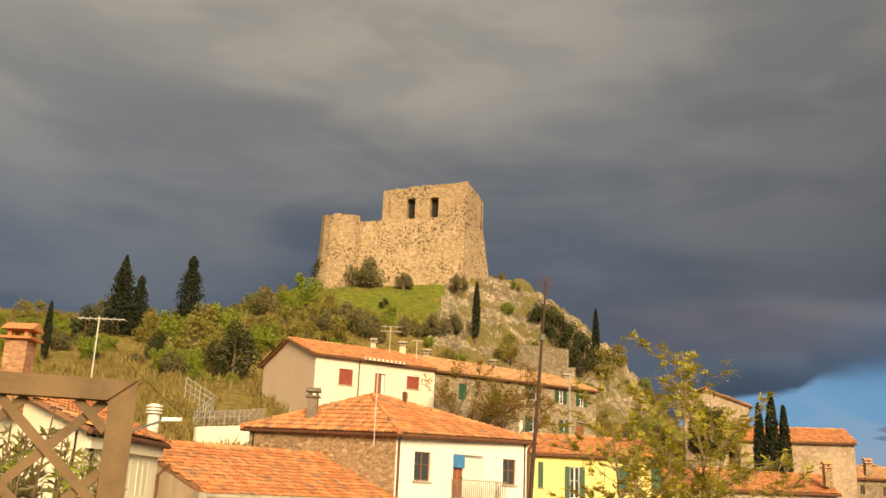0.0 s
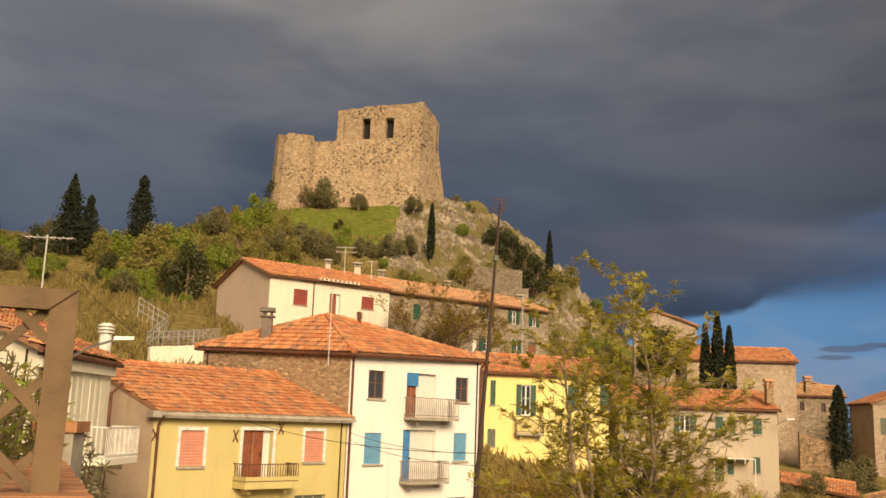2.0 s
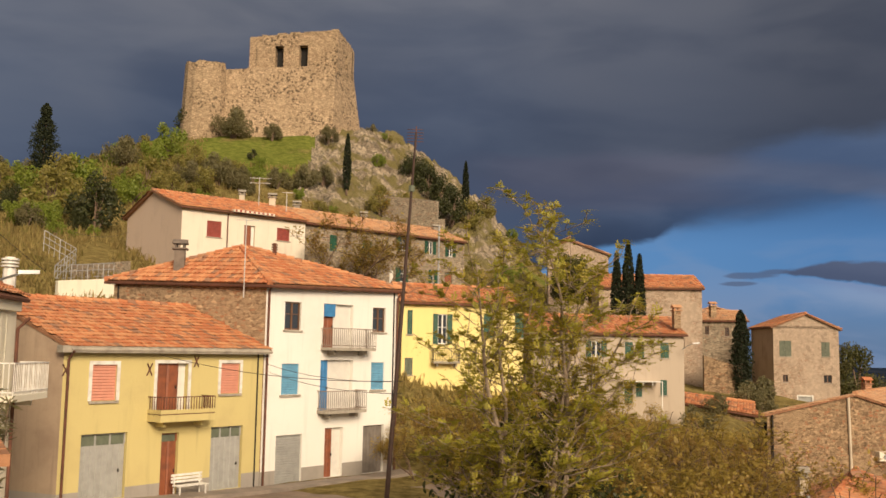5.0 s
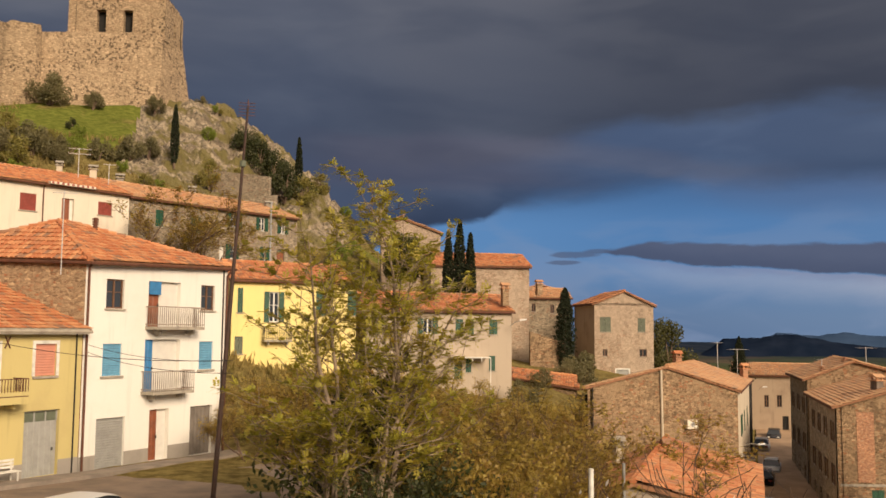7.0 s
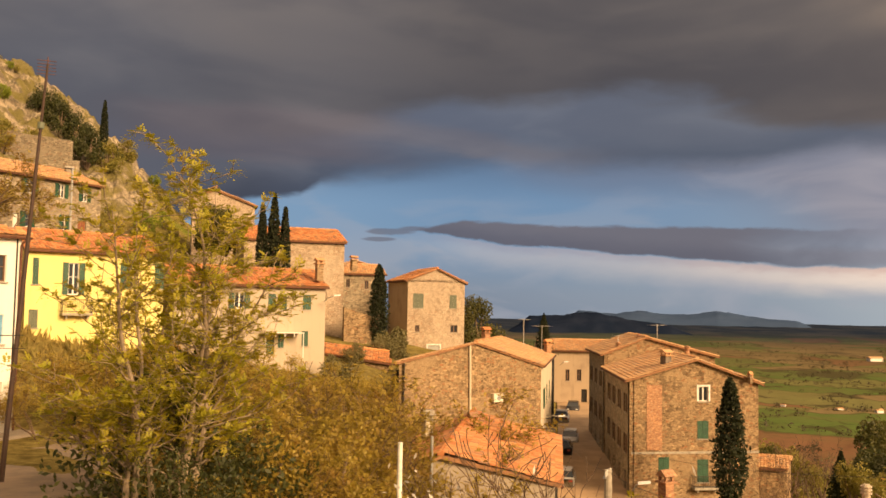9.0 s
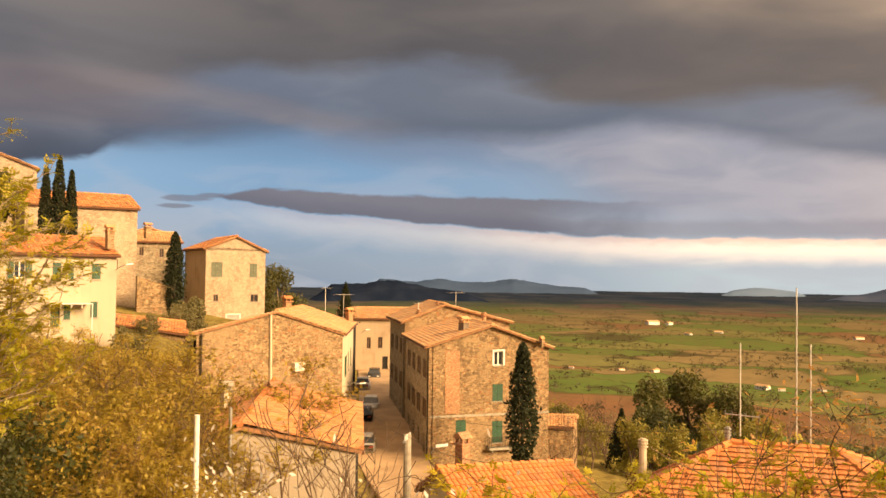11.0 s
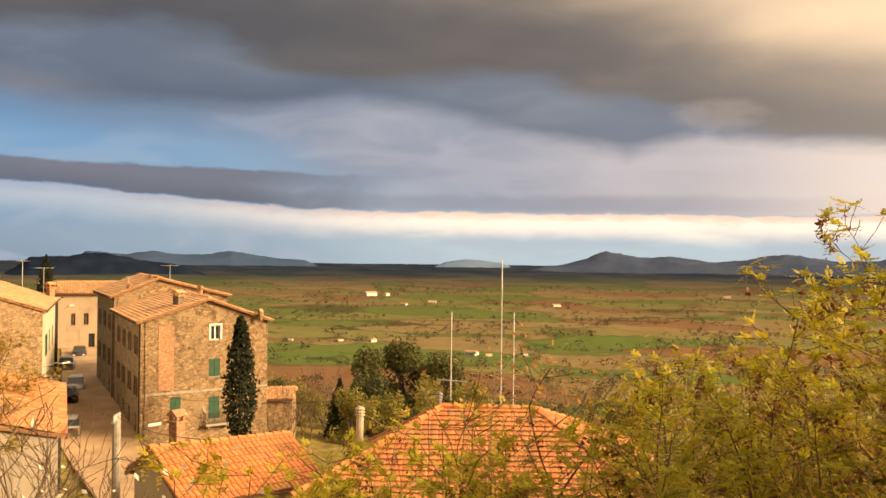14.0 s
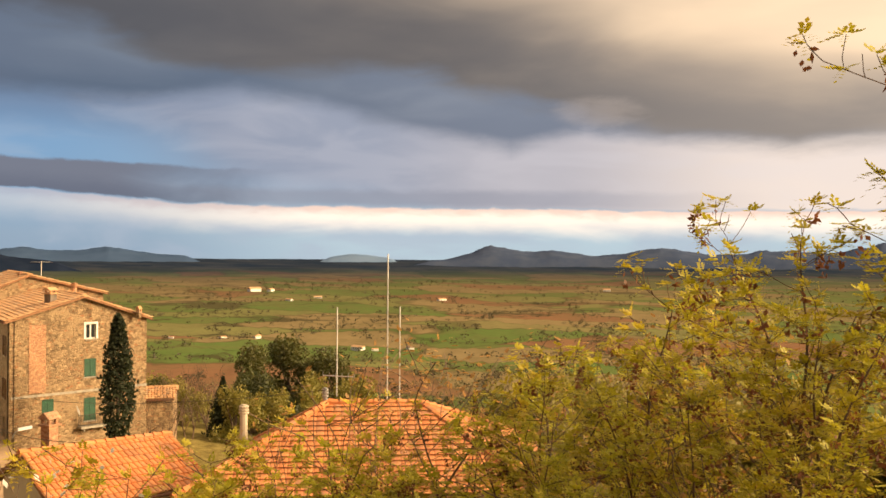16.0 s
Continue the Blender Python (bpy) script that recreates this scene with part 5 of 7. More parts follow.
for k in keep[:2]:
    g = Geo()
    u = 0.0
    while u < k.len - 0.6:
        ww = rng.uniform(0.5, 1.1)
        h = rng.choice((0.03, 0.06, 0.12, 0.28)) * rng.uniform(0.6, 1.2)
        add_to(g, board(k, u, k.top(u) - 0.15, ww, 0.15 + h, 0.0 + rng.uniform(-0.05, 0.03), 1.3))
        u += ww * 0.98
    part("broken_crest", g, "stone_big", castle)


def masonry(corners_low, corners_high, name, rough=0.25, ragged=0.5, seed=1):
    """A battered wall block: a loop of base points and a loop of top points, with uneven faces and a broken top."""
    g = Geo()
    n = len(corners_low)
    cen = sum((Vector(c) for c in corners_high), Vector()) / n
    for i in range(n):
        a, b = Vector(corners_low[i]), Vector(corners_low[(i + 1) % n])
        c, d = Vector(corners_high[(i + 1) % n]), Vector(corners_high[i])
        nu, nv = max(2, int((b - a).length / 0.9)), max(2, int((d - a).length / 0.9))
        out = (b - a).cross(d - a).normalized()
        rows = []
        for j in range(nv + 1):
            row = []
            for k in range(nu + 1):
                s, t = k / nu, j / nv
                p = (a.lerp(b, s)).lerp(d.lerp(c, s), t)
                edge = 0.0 if k in (0, nu) else 1.0
                p = p + out * (edge * rough * noise.fractal(p * 0.5, 0.9, 2.0, 3))
                if j == nv:
                    p.z += ragged * noise.noise(p * 0.8 + Vector((seed, 0, 0)))
                row.append(p)
            rows.append(row)
        for j in range(nv):
            for k in range(nu):
                g.face(rows[j][k], rows[j][k + 1], rows[j + 1][k + 1], rows[j + 1][k])
        for k in range(nu):
            g.face(rows[nv][k], rows[nv][k + 1], cen)
    return part(name, g, "stone_big", castle)


B1, B2, B3 = (-17.25, 159.57, 42.53), (4.58, 160.43, 44.49), (10.13, 170.70, 48.91)
T1, T2, T3 = (-15.48, 164.77, 55.12), (4.87, 162.73, 56.59), (8.45, 171.99, 58.23)
masonry([(B1[0], B1[1], B1[2] - 3), (B2[0], B2[1], B2[2] - 3), (B3[0], B3[1], B3[2] - 3), (B3[0] - 18, B3[1] + 8, B3[2] - 3), (B1[0] - 1, B1[1] + 18, B1[2] - 3)],
        [T1, T2, T3, (T3[0] - 17, T3[1] + 7, T3[2]), (T1[0], T1[1] + 16, T1[2])], "curtain_wall", 0.15, 0.3)
tx, ty = (-17.55, 163.0)
zt, zb = 55.24, 43.12 - 3
ring_at = lambda r, z, w: [(tx + r * math.sin(0.45 * i) * 1.0, ty - r * math.cos(0.45 * i), z + w * math.sin(i * 2.3)) for i in range(14)]
masonry(ring_at(4.05, zb, 0), ring_at(3.45, zt, 0.15), "bastion", 0.12, 0.7, 5)
part("string_course", board(keep[0], -0.2, ZJ - 0.25, keep[0].len + 0.2, 0.3, 0.2, 0.6), "stone_big", castle)


# ---- plants ----
def leaf_quad(g, p, size, rng, up=0.3):
    a = Vector((rng.gauss(0, 1), rng.gauss(0, 1), rng.gauss(0, 1) * 0.7 + up)).normalized()
    b = a.orthogonal().normalized()
    b = (Matrix.Rotation(rng.uniform(0, 6.28), 3, a) @ b)
    c = a.cross(b)
    l, w = size * rng.uniform(0.7, 1.3), size * rng.uniform(0.35, 0.6)
    g.face(p - b * l * 0.5, p + c * w * 0.5, p + b * l * 0.5, p - c * w * 0.5)


def clump(rng, count, leaf, rx, rz, lumps=14, base=0.15):
    """Leaves of an uneven crown that stands on the ground."""
    g = Geo()
    cs = []
    for i in range(lumps):
        an, h = rng.uniform(0, 6.28), rng.uniform(0, 1)
        rad = math.sqrt(max(0.05, 1 - (h * 2 - 0.9) ** 2 * 0.8)) * rng.uniform(0.35, 0.95)
        cs.append((Vector((math.cos(an) * rad * rx, math.sin(an) * rad * rx, (base + h * (1 - base)) * rz * rng.uniform(0.75, 1.05))), rng.uniform(0.25, 0.45)))
    for i in range(count):
        c, s = cs[i % lumps]
        d = Vector((rng.gauss(0, 1), rng.gauss(0, 1), rng.gauss(0, 0.8)))
        d = d.normalized() * (rng.random() ** 0.4)
        p = c + Vector((d.x * rx * s, d.y * rx * s, d.z * rz * s * 0.8))
        p.z = max(p.z, 0.02)
        leaf_quad(g, p, leaf, rng)
    return g, cs


def bush(name, mat, label, seed, count=700, leaf=0.34, rx=1.5, rz=2.4, category="bush"):
    """A shrub with stems and crown, at the origin, to be copied."""
    rng = random.Random(seed)
    root = thing(name, (0, 0, 0), label, category)
    g, cs = clump(rng, count, leaf, rx, rz)
    part("crown", g, mat, root)
    g = Geo()
    for c, s in cs[:8]:
        m = Vector((c.x * 0.3, c.y * 0.3, c.z * 0.45))
        g.tube([(0, 0, -0.3), m, c], [0.07 * rx, 0.045 * rx, 0.012], 5)
    part("trunk", g, "bark", root)["kind"] = "stuff"
    return root


def cypress(name, label, seed, height=8.0, width=1.0, mat="cypress", ragged=0.12, count=2600, leaf=0.3, cone=False):
    rng = random.Random(seed)
    root = thing(name, (0, 0, 0), label, "cypress")
    g = Geo()
    for i in range(count):
        t = rng.random() ** 0.85
        r = width * 0.5 * (math.sin(min(1.0, t * 1.6 + 0.22) * math.pi * 0.5) * (1 - t) ** 0.55) * 1.25
        if cone:
            # boughs in tiers, widest near the foot
            tier = (t * 9 + 0.15 * math.sin(i)) % 1.0
            r = width * 0.5 * (1 - t) ** 0.85 * min(1.0, t * 6 + 0.5) * (0.62 + 0.5 * (1 - tier))
        r *= 1 + ragged * noise.noise((t * 9, math.cos(i) * 2, seed)) * 2
        an = rng.uniform(0, 6.28)
        q = r * rng.random() ** 0.35
        leaf_quad(g, Vector((math.cos(an) * q, math.sin(an) * q, 0.25 + t * (height - 0.3))), leaf, rng, 0.0)
    part("crown", g, mat, root)
    g = Geo()
    g.tube([(0, 0, -0.5), (0, 0, height * 0.5), (0.02, 0, height * 0.95)], [0.16, 0.1, 0.02], 7)
    part("trunk", g, "bark", root)
    return root


def grow(rng, g, p, way, length, radius, depth, tips, up=0.12, spread=0.55, least=0.004, leafy=2):
    """Limbs that fork and taper; the ends are gathered in tips."""
    pts, rad = [p], [radius]
    n = 4
    w = way.copy()
    for i in range(n):
        w = (w + Vector((rng.gauss(0, 0.16), rng.gauss(0, 0.16), rng.gauss(0, 0.1) + up * 0.3))).normalized()
        pts.append(pts[-1] + w * (length / n))
        rad.append(radius * (1 - 0.45 * (i + 1) / n))
        if depth <= leafy and i >= 1:
            tips.append((pts[-1], w))
    g.tube(pts, [max(r, least) for r in rad], 6 if depth > 2 else 4)
    if depth == 0:
        return
    for i in range(rng.choice((2, 3, 3))):
        at = pts[rng.choice((2, 3, 4, 4))]
        d = (w + Vector((rng.gauss(0, spread), rng.gauss(0, spread), rng.gauss(0, spread * 0.6) + up))).normalized()
        grow(rng, g, at, d, length * rng.uniform(0.6, 0.82), rad[-1] * rng.uniform(0.65, 0.9), depth - 1, tips, up, spread, least, leafy)


def spray(g, p, way, rng, size, leaflets=9):
    """A feathered leaf: leaflets in pairs along a stalk."""
    d = (way * 0.4 + Vector((rng.gauss(0, 1), rng.gauss(0, 1), rng.gauss(0, 0.6) + 0.1))).normalized()
    side = d.cross(Vector((0, 0, 1))).normalized() if abs(d.z) < 0.95 else Vector((1, 0, 0))
    for i in range(leaflets):
        t = (i // 2 + 1) / (leaflets / 2 + 0.5)
        s = (-1 if i % 2 else 1) if i < leaflets - 1 else 0
        c = p + d * (size * t) + Vector((0, 0, -0.25 * size * t * t))
        out = (side * s + d * 0.45).normalized()
        l = size * 0.36 * rng.uniform(0.8, 1.2)
        nrm = out.cross(d + Vector((0, 0, 0.3))).normalized()
        ww = out.cross(nrm).normalized() * l * 0.30 if s else side * l * 0.30
        g.face(c, c + out * l * 0.5 + ww, c + out * l, c + out * l * 0.5 - ww)


def locust(name, label, seed, height=10.0, stems=3, depth=4, mat="locust", size=0.26, per=3, pods=0.0, spread=0.5, trunk="bark_pale", least=0.004, leafy=2):
    """A thinly leaved tree with several stems."""
    rng = random.Random(seed)
    root = thing(name, (0, 0, 0), label, "tree")
    g, tips = Geo(), []
    for i in range(stems):
        an = 6.28 * i / stems + rng.uniform(-0.4, 0.4)
        lean = rng.uniform(0.12, 0.32)
        grow(rng, g, Vector((math.cos(an) * 0.15, math.sin(an) * 0.15, -0.4)), Vector((math.cos(an) * lean, math.sin(an) * lean, 1)).normalized(),
             height * 0.34, height * 0.0125, depth, tips, 0.14, spread, least, leafy)
    k = height / max(v[2] for v in g.v)
    g.v = [(v[0] * k, v[1] * k, v[2] * k) for v in g.v]
    tips = [(p * k, w) for p, w in tips]
    part("trunk", g, trunk, root)
    if per:
        lv, pd = Geo(), Geo()
        for p, w in tips:
            for k in range(per):
                spray(lv, p + Vector((rng.gauss(0, 0.13), rng.gauss(0, 0.13), rng.gauss(0, 0.13))), w, rng, size * rng.uniform(0.7, 1.3))
            if rng.random() < pods:
                for k in range(6):
                    leaf_quad(pd, p + Vector((rng.gauss(0, 0.07), rng.gauss(0, 0.07), -0.05 - abs(rng.gauss(0, 0.12)))), 0.1, rng, 0)
        part("crown", lv, mat, root)["kind"] = "stuff"
        if pd.f:
            part("dry_fruit", pd, "pods", root, "hanging dry brown seed pods")["kind"] = "stuff"
    return root


def robinia(name, label, seed, height=6.0, stems=4, lean=(0.1, 0.4), bare=0.3, step=0.3, reach=1.2, node=0.15, leaf=0.13, per=4, mat="young_leaf", pods=0.0, trunk="bark_dark", thick=0.011, least=0.004):
    """A locust: long arching stems with side shoots, and a tuft of feathered leaves at each node."""
    rng = random.Random(seed)
    root = thing(name, (0, 0, 0), label, "tree")
    wood, lv, pd = Geo(), Geo(), Geo()

    def tuft(p, way):
        for i in range(per):
            spray(lv, p, way, rng, leaf * rng.uniform(0.7, 1.25), 7)
        if rng.random() < pods:
            for i in range(9):
                leaf_quad(pd, p + Vector((rng.gauss(0, 0.035), rng.gauss(0, 0.035), -0.04 - rng.random() * 0.16)), 0.075, rng, 0)

    def shoot(p, way, length, radius, deep):
        n = max(3, int(length / node))
        pts, w = [p], way.copy()
        for i in range(n):
            w = (w + Vector((rng.gauss(0, 0.13), rng.gauss(0, 0.13), rng.gauss(0.03, 0.1)))).normalized()
            pts.append(pts[-1] + w * (length / n))
            if i > n * 0.2 and rng.random() < 0.8:
                tuft(pts[-1], w)
            if deep and i > n * 0.2 and rng.random() < 0.6:
                d = (w + Vector((rng.gauss(0, 0.7), rng.gauss(0, 0.7), rng.gauss(0.15, 0.4)))).normalized()
                shoot(pts[-1], d, length * rng.uniform(0.25, 0.5), radius * 0.5, deep - 1)
        wood.tube(pts, [max(least, radius * (1 - 0.8 * i / n)) for i in range(n + 1)], 4)

    for i in range(stems):
        an = 6.28 * i / stems + rng.uniform(-0.5, 0.5)
        tilt = rng.uniform(*lean)
        w = Vector((math.cos(an) * tilt, math.sin(an) * tilt, 1)).normalized()
        long = height * rng.uniform(0.72, 1.0)
        n = int(long / step)
        pts, rad = [Vector((math.cos(an) * 0.12, math.sin(an) * 0.12, -0.4))], [height * thick]
        for j in range(n):
            t = (j + 1) / n
            w = (w + Vector((rng.gauss(0, 0.07), rng.gauss(0, 0.07), 0.03))).normalized()
            pts.append(pts[-1] + w * (long / n))
            rad.append(max(least, height * thick * (1 - 0.9 * t)))
            if t > bare:
                for q in range(2 if rng.random() < 0.5 else 1):
                    sa = rng.uniform(0, 6.28)
                    d = Vector((math.cos(sa), math.sin(sa), rng.uniform(0.15, 0.9))).normalized()
                    shoot(pts[-1], d, reach * rng.uniform(0.45, 1.0) * (1.1 - 0.5 * t), height * thick * 0.35 * (1.1 - t), 1)
            if t > 0.7:
                tuft(pts[-1], w)
        wood.tube(pts, rad, 7)
    f = height / max(v[2] for v in lv.v)
    for g in (wood, lv, pd):
        g.v = [(v[0] * f, v[1] * f, v[2] * f) for v in g.v]
    part("trunk", wood, trunk, root)
    part("crown", lv, mat, root)["kind"] = "stuff"
    if pd.f:
        part("dry_fruit", pd, "pods", root, "hanging dry brown seed pods")["kind"] = "stuff"
    return root


def plant(proto, places, group=""):
    """Copies of a plant; a place is x, y, size, turn, and perhaps the height of its foot."""
    for i, (x, y, s, turn, *z) in enumerate(places):
        foot = z[0] if z else land(x, y) - 0.1
        m = pose(x, y, foot, 0, 0, turn)
        if i == 0:
            proto.matrix_basis = m
            proto.scale = (s, s, s)
            made = proto
        else:
            proto.scale, keep_s = (s, s, s), proto.scale.copy()
            made = copy_thing(proto, m)
            proto.scale = keep_s
        if group:
            made["group"] = group
    return proto


def rise(proto, height, tops, group=""):
    """Copies of a tree of that height, each grown to its top: x, y, the top's height."""
    plant(proto, [(x, y, max(0.15, (top - land(x, y) + 0.1) / height), 67 * i % 360) for i, (x, y, top) in enumerate(tops)], group)


# cypresses and conifers; sizes are shares of the first one's 8 m
dark = cypress("cypress", "slender dark green cypress tree", 1, 8.0, 1.25)
plant(dark, [(*(29.01, 83.08), 0.98, 0, 8.0), (*(30.02, 82.72), 1.15, 80, 7.6), (*(30.97, 82.37), 0.98, 150, 7.8),
             (6.2, 135.4, 1.08, 40), (26.1, 148.2, 1.08, 200), (-38.3, 92.4, 0.75, 20)], "cypresses")
ivy = cypress("cypress", "broad dark cypress overgrown with ivy", 2, 8.0, 2.1, "cypress", 0.3, 3200, 0.32)
plant(ivy, [(*(48.54, 44.72), 1.12, 0, -6.9), (*(43.09, 86.90), 1.06, 60, 2.4)])
conifer = cypress("conifer", "dark broad conifer with tiered boughs", 3, 10.0, 5.2, "cypress", 0.5, 5200, 0.42, True)
plant(conifer, [(-37.8, 111.3, 1.0, 0), (*(72.10, 53.87), 0.85, 10, -14.0), (*(74.25, 100.56), 0.62, 40, -0.2)], "conifers")
tall = cypress("cypress", "broad dark cypress with an uneven outline", 4, 10.0, 2.9, "cypress", 0.5, 4200, 0.36)
plant(tall, [(-30.9, 116.0, 1.04, 90), (-36.0, 112.4, 0.76, 30)], "cypresses")
pine = bush("stone_pine", "pine_leaf", "dark green stone pine with a rounded crown", 11, 9000, 0.32, 3.0, 5.0, "tree")
plant(pine, [(*(60.11, 94.51), 1.05, 0, 1.4), (*(92.09, 63.75), 1.35, 30, -13.0), (*(97.50, 62.85), 1.6, 80, -14.0), (*(96.24, 57.28), 1.3, 140, -13.5),
             (*(90.91, 78.33), 1.0, 200, -15.5), (*(30.43, 103.62), 0.85, 60, 12.5), (*(30.99, 100.32), 0.8, 90, 12.0)], "pines")

# shrubs on the castle hill
olive = bush("olive_bush", "olive", "rounded grey-green olive bush", 21, 2600, 0.25, 1.7, 2.9)
plant(olive, [(-12.2, 158.0, 1.9, 0), (-5.6, 157.9, 1.0, 50), (3.9, 157.5, 0.95, 90), (-11.7, 130.5, 1.5, 120), (-15.5, 129.1, 1.2, 10),
              (0.3, 131.5, 1.2, 200), (-3.7, 130.4, 1.1, 75), (-8.8, 129.2, 1.1, 310), (2.7, 135.5, 1.0, 33), (-26.5, 140.5, 1.6, 0), (12.0, 168.5, 0.7, 0)], "olives")
holm = bush("evergreen_bush", "dark_leaf", "dense dark evergreen bush on grass", 22, 2600, 0.25, 1.7, 3.0)
plant(holm, [(-20.5, 96.9, 1.7, 0), (-19.2, 162.9, 1.7, 70), (19.5, 145.7, 1.5, 10), (21.7, 145.4, 1.4, 200), (17.2, 149.5, 1.2, 90), (22.6, 140.2, 1.6, 40),
             (27.6, 148.5, 0.9, 0), (19.1, 149.8, 1.3, 140), (-39.6, 105.8, 1.2, 0), (-7.9, 144.8, 0.55, 20)], "evergreen bushes")
spring = bush("spring_bush", "bright_leaf", "bright green leafy spring bush", 23, 2400, 0.26, 1.8, 2.8)
plant(spring, [(-20.4, 145.6, 1.7, 0), (-26.1, 114.6, 1.6, 40), (-20.3, 115.2, 1.2, 130), (-21.9, 138.8, 1.3, 190), (-31.1, 110.2, 1.3, 0)], "spring bushes")
brush = bush("scrub_bush", "scrub", "dry ochre-green scrub bush", 24, 2200, 0.24, 1.6, 2.6)
plant(brush, [(-25.8, 100.8, 1.9, 0), (-28.2, 113.0, 1.7, 60), (-20.0, 123.4, 1.5, 120), (-17.2, 129.9, 1.3, 180), (-16.0, 139.1, 1.1, 10), (-33.9, 110.4, 1.2, 30),
              (-16.3, 119.4, 1.3, 20), (-12.6, 124.4, 1.3, 240), (10.8, 132.1, 1.3, 0), (14.2, 133.2, 1.3, 60), (30.5, 154.0, 1.3, 60), (25.4, 141.7, 1.5, 100)], "scrub")
rng = random.Random(8)
spots = {"s": [], "o": [], "b": [], "h": []}
while sum(len(v) for v in spots.values()) < 230:
    az, r = rng.uniform(-26, 14), rng.uniform(92, 163)
    edge = noise.noise((az * 0.25, r * 0.05, 7.0))
    meadow = -7 < az < 2.5 and r > 138
    if edge < -0.15 or (meadow and rng.random() < 0.95) or (crag(az, r) > 0.2 and rng.random() < 0.85):
        continue
    kind = rng.choice("ssssooobbb") if az > -9 else rng.choice("ssssobbbbh")
    x, y = r * math.sin(radians(az)), r * math.cos(radians(az))
    spots[kind].append((x, y, rng.uniform(0.3, 0.95), rng.uniform(0, 360)))
for kind, proto in (("s", brush), ("o", olive), ("b", spring), ("h", holm)):
    m0, s0 = proto.matrix_basis.copy(), proto.scale.copy()
    for x, y, s, turn in spots[kind]:
        proto.scale = (s, s, s)
        copy_thing(proto, pose(x, y, land(x, y) - 0.15, 0, 0, turn))
    proto.matrix_basis = m0
    proto.scale = s0

# tall grass over the castle hill and the banks
g = Geo()
for i in range(11000):
    az, r = rng.uniform(-27, 13), rng.uniform(58, 164)
    if crag(az, r) > 0.5 or (-6 < az < 2.2 and r > 142) or noise.noise((az * 0.3, r * 0.06, 11.0)) < -0.3:
        continue
    x, y = r * math.sin(radians(az)), r * math.cos(radians(az))
    p = Vector((x, y, land(x, y) - 0.1))
    h = rng.uniform(0.4, 1.1)
    for k in range(5):
        d = Vector((rng.gauss(0, 0.35), rng.gauss(0, 0.35), 1)).normalized() * h
        q = p + Vector((rng.gauss(0, 0.35), rng.gauss(0, 0.35), 0))
        w = Vector((rng.gauss(0, 1), rng.gauss(0, 1), 0)).normalized() * 0.10
        g.face(q - w, q + w, q + d * 0.6 + w * 0.7, q + d)
tagged(part("tall_grass", g, "dry_grass"), "tall dry grass on the slopes", "grass", kind="stuff")

# the slope below the town, woods and scrub
slope = bush("slope_tree", "scrub", "half-bare ochre-green tree on the slope", 25, 2600, 0.24, 2.0, 4.2, "tree")
spots = []
while len(spots) < 230:
    az, r = rng.uniform(43, 104), 44 + 320 * rng.random() ** 1.5
    if noise.noise((az * 0.2, r * 0.03, 2.0)) < -0.25 or (az < 52 and r < 100) or (50 < az < 71 and r < 78):
        continue
    spots.append((r * math.sin(radians(az)), r * math.cos(radians(az)), rng.uniform(1.0, 2.1), rng.uniform(0, 360)))
plant(slope, spots[:115], "slope trees")
s0 = holm.scale.copy()
for x, y, s, turn in spots[115:165]:
    holm.scale = (s * 0.95,) * 3
    copy_thing(holm, pose(x, y, land(x, y) - 0.2, 0, 0, turn))
holm.scale = s0
bare = locust("bare_tree", "leafless grey-brown tree on the bank", 40, 7.0, 2, 4, "locust", 0.2, 0, 0, 0.55, "twig", 0.010)
rise(bare, 7.0, [(14.85, 22.55, 3.65), (14.62, 20.28, 2.07), (14.15, 29.81, 3.47), (20.81, 26.88, 1.33), (15.39, 36.92, 4.04), (12.77, 24.92, 3.24), (15.91, 32.29, 3.04), (63.03, 52.46, -3.86), (67.08, 53.82, -3.82), (72.79, 56.26, -5.05), (57.07, 48.67, -3.45)], "bare trees")
s1 = bare.scale.copy()
for x, y, s, turn in spots[165:]:
    bare.scale = (s * 0.7,) * 3
    copy_thing(bare, pose(x, y, land(x, y) - 0.2, 0, 0, turn))
bare.scale = s1

# hedges and thin woods over the plain, and loose scrub on the foot of the hill
g, scrub = Geo(), Geo()
for i in range(26000):
    far = i >= 5000
    az = rng.uniform(34, 108)
    r = 340 + 2300 * rng.random() ** 1.3 if far else 170 + 520 * rng.random()
    x, y = r * math.sin(radians(az)), r * math.cos(radians(az))
    lines = abs(noise.noise((x * 0.006, y * 0.004, 1.0))) < 0.045 or abs(noise.noise((x * 0.004, y * 0.008, 9.0))) < 0.04
    if far and not lines and noise.noise((x * 0.005, y * 0.005, 4.0)) < 0.2 + rng.random() * 0.5:
        continue
    if not far and noise.noise((x * 0.012, y * 0.012, 6.0)) < -0.12:
        continue
    z = land(x, y) + (7.0 * noise.noise((x * 0.0035, y * 0.0035, 5)) if r > 300 else 0.0)
    h = rng.uniform(2.5, 7.0) if far else rng.uniform(1.5, 4.5)
    to = g if far or rng.random() < 0.25 else scrub
    for k in range(14):
        leaf_quad(to, Vector((x + rng.gauss(0, h * 0.32), y + rng.gauss(0, h * 0.32), z + h * (0.05 + 0.75 * rng.random()))), h * 0.42, rng)
tagged(part("hedgerow_trees", g, "hedge_leaf"), "dark hedges and thin woods between the fields", "trees", kind="stuff")
tagged(part("hillside_scrub", scrub, "olive"), "grey-green scrub on the foot of the hill", "scrub", kind="stuff")

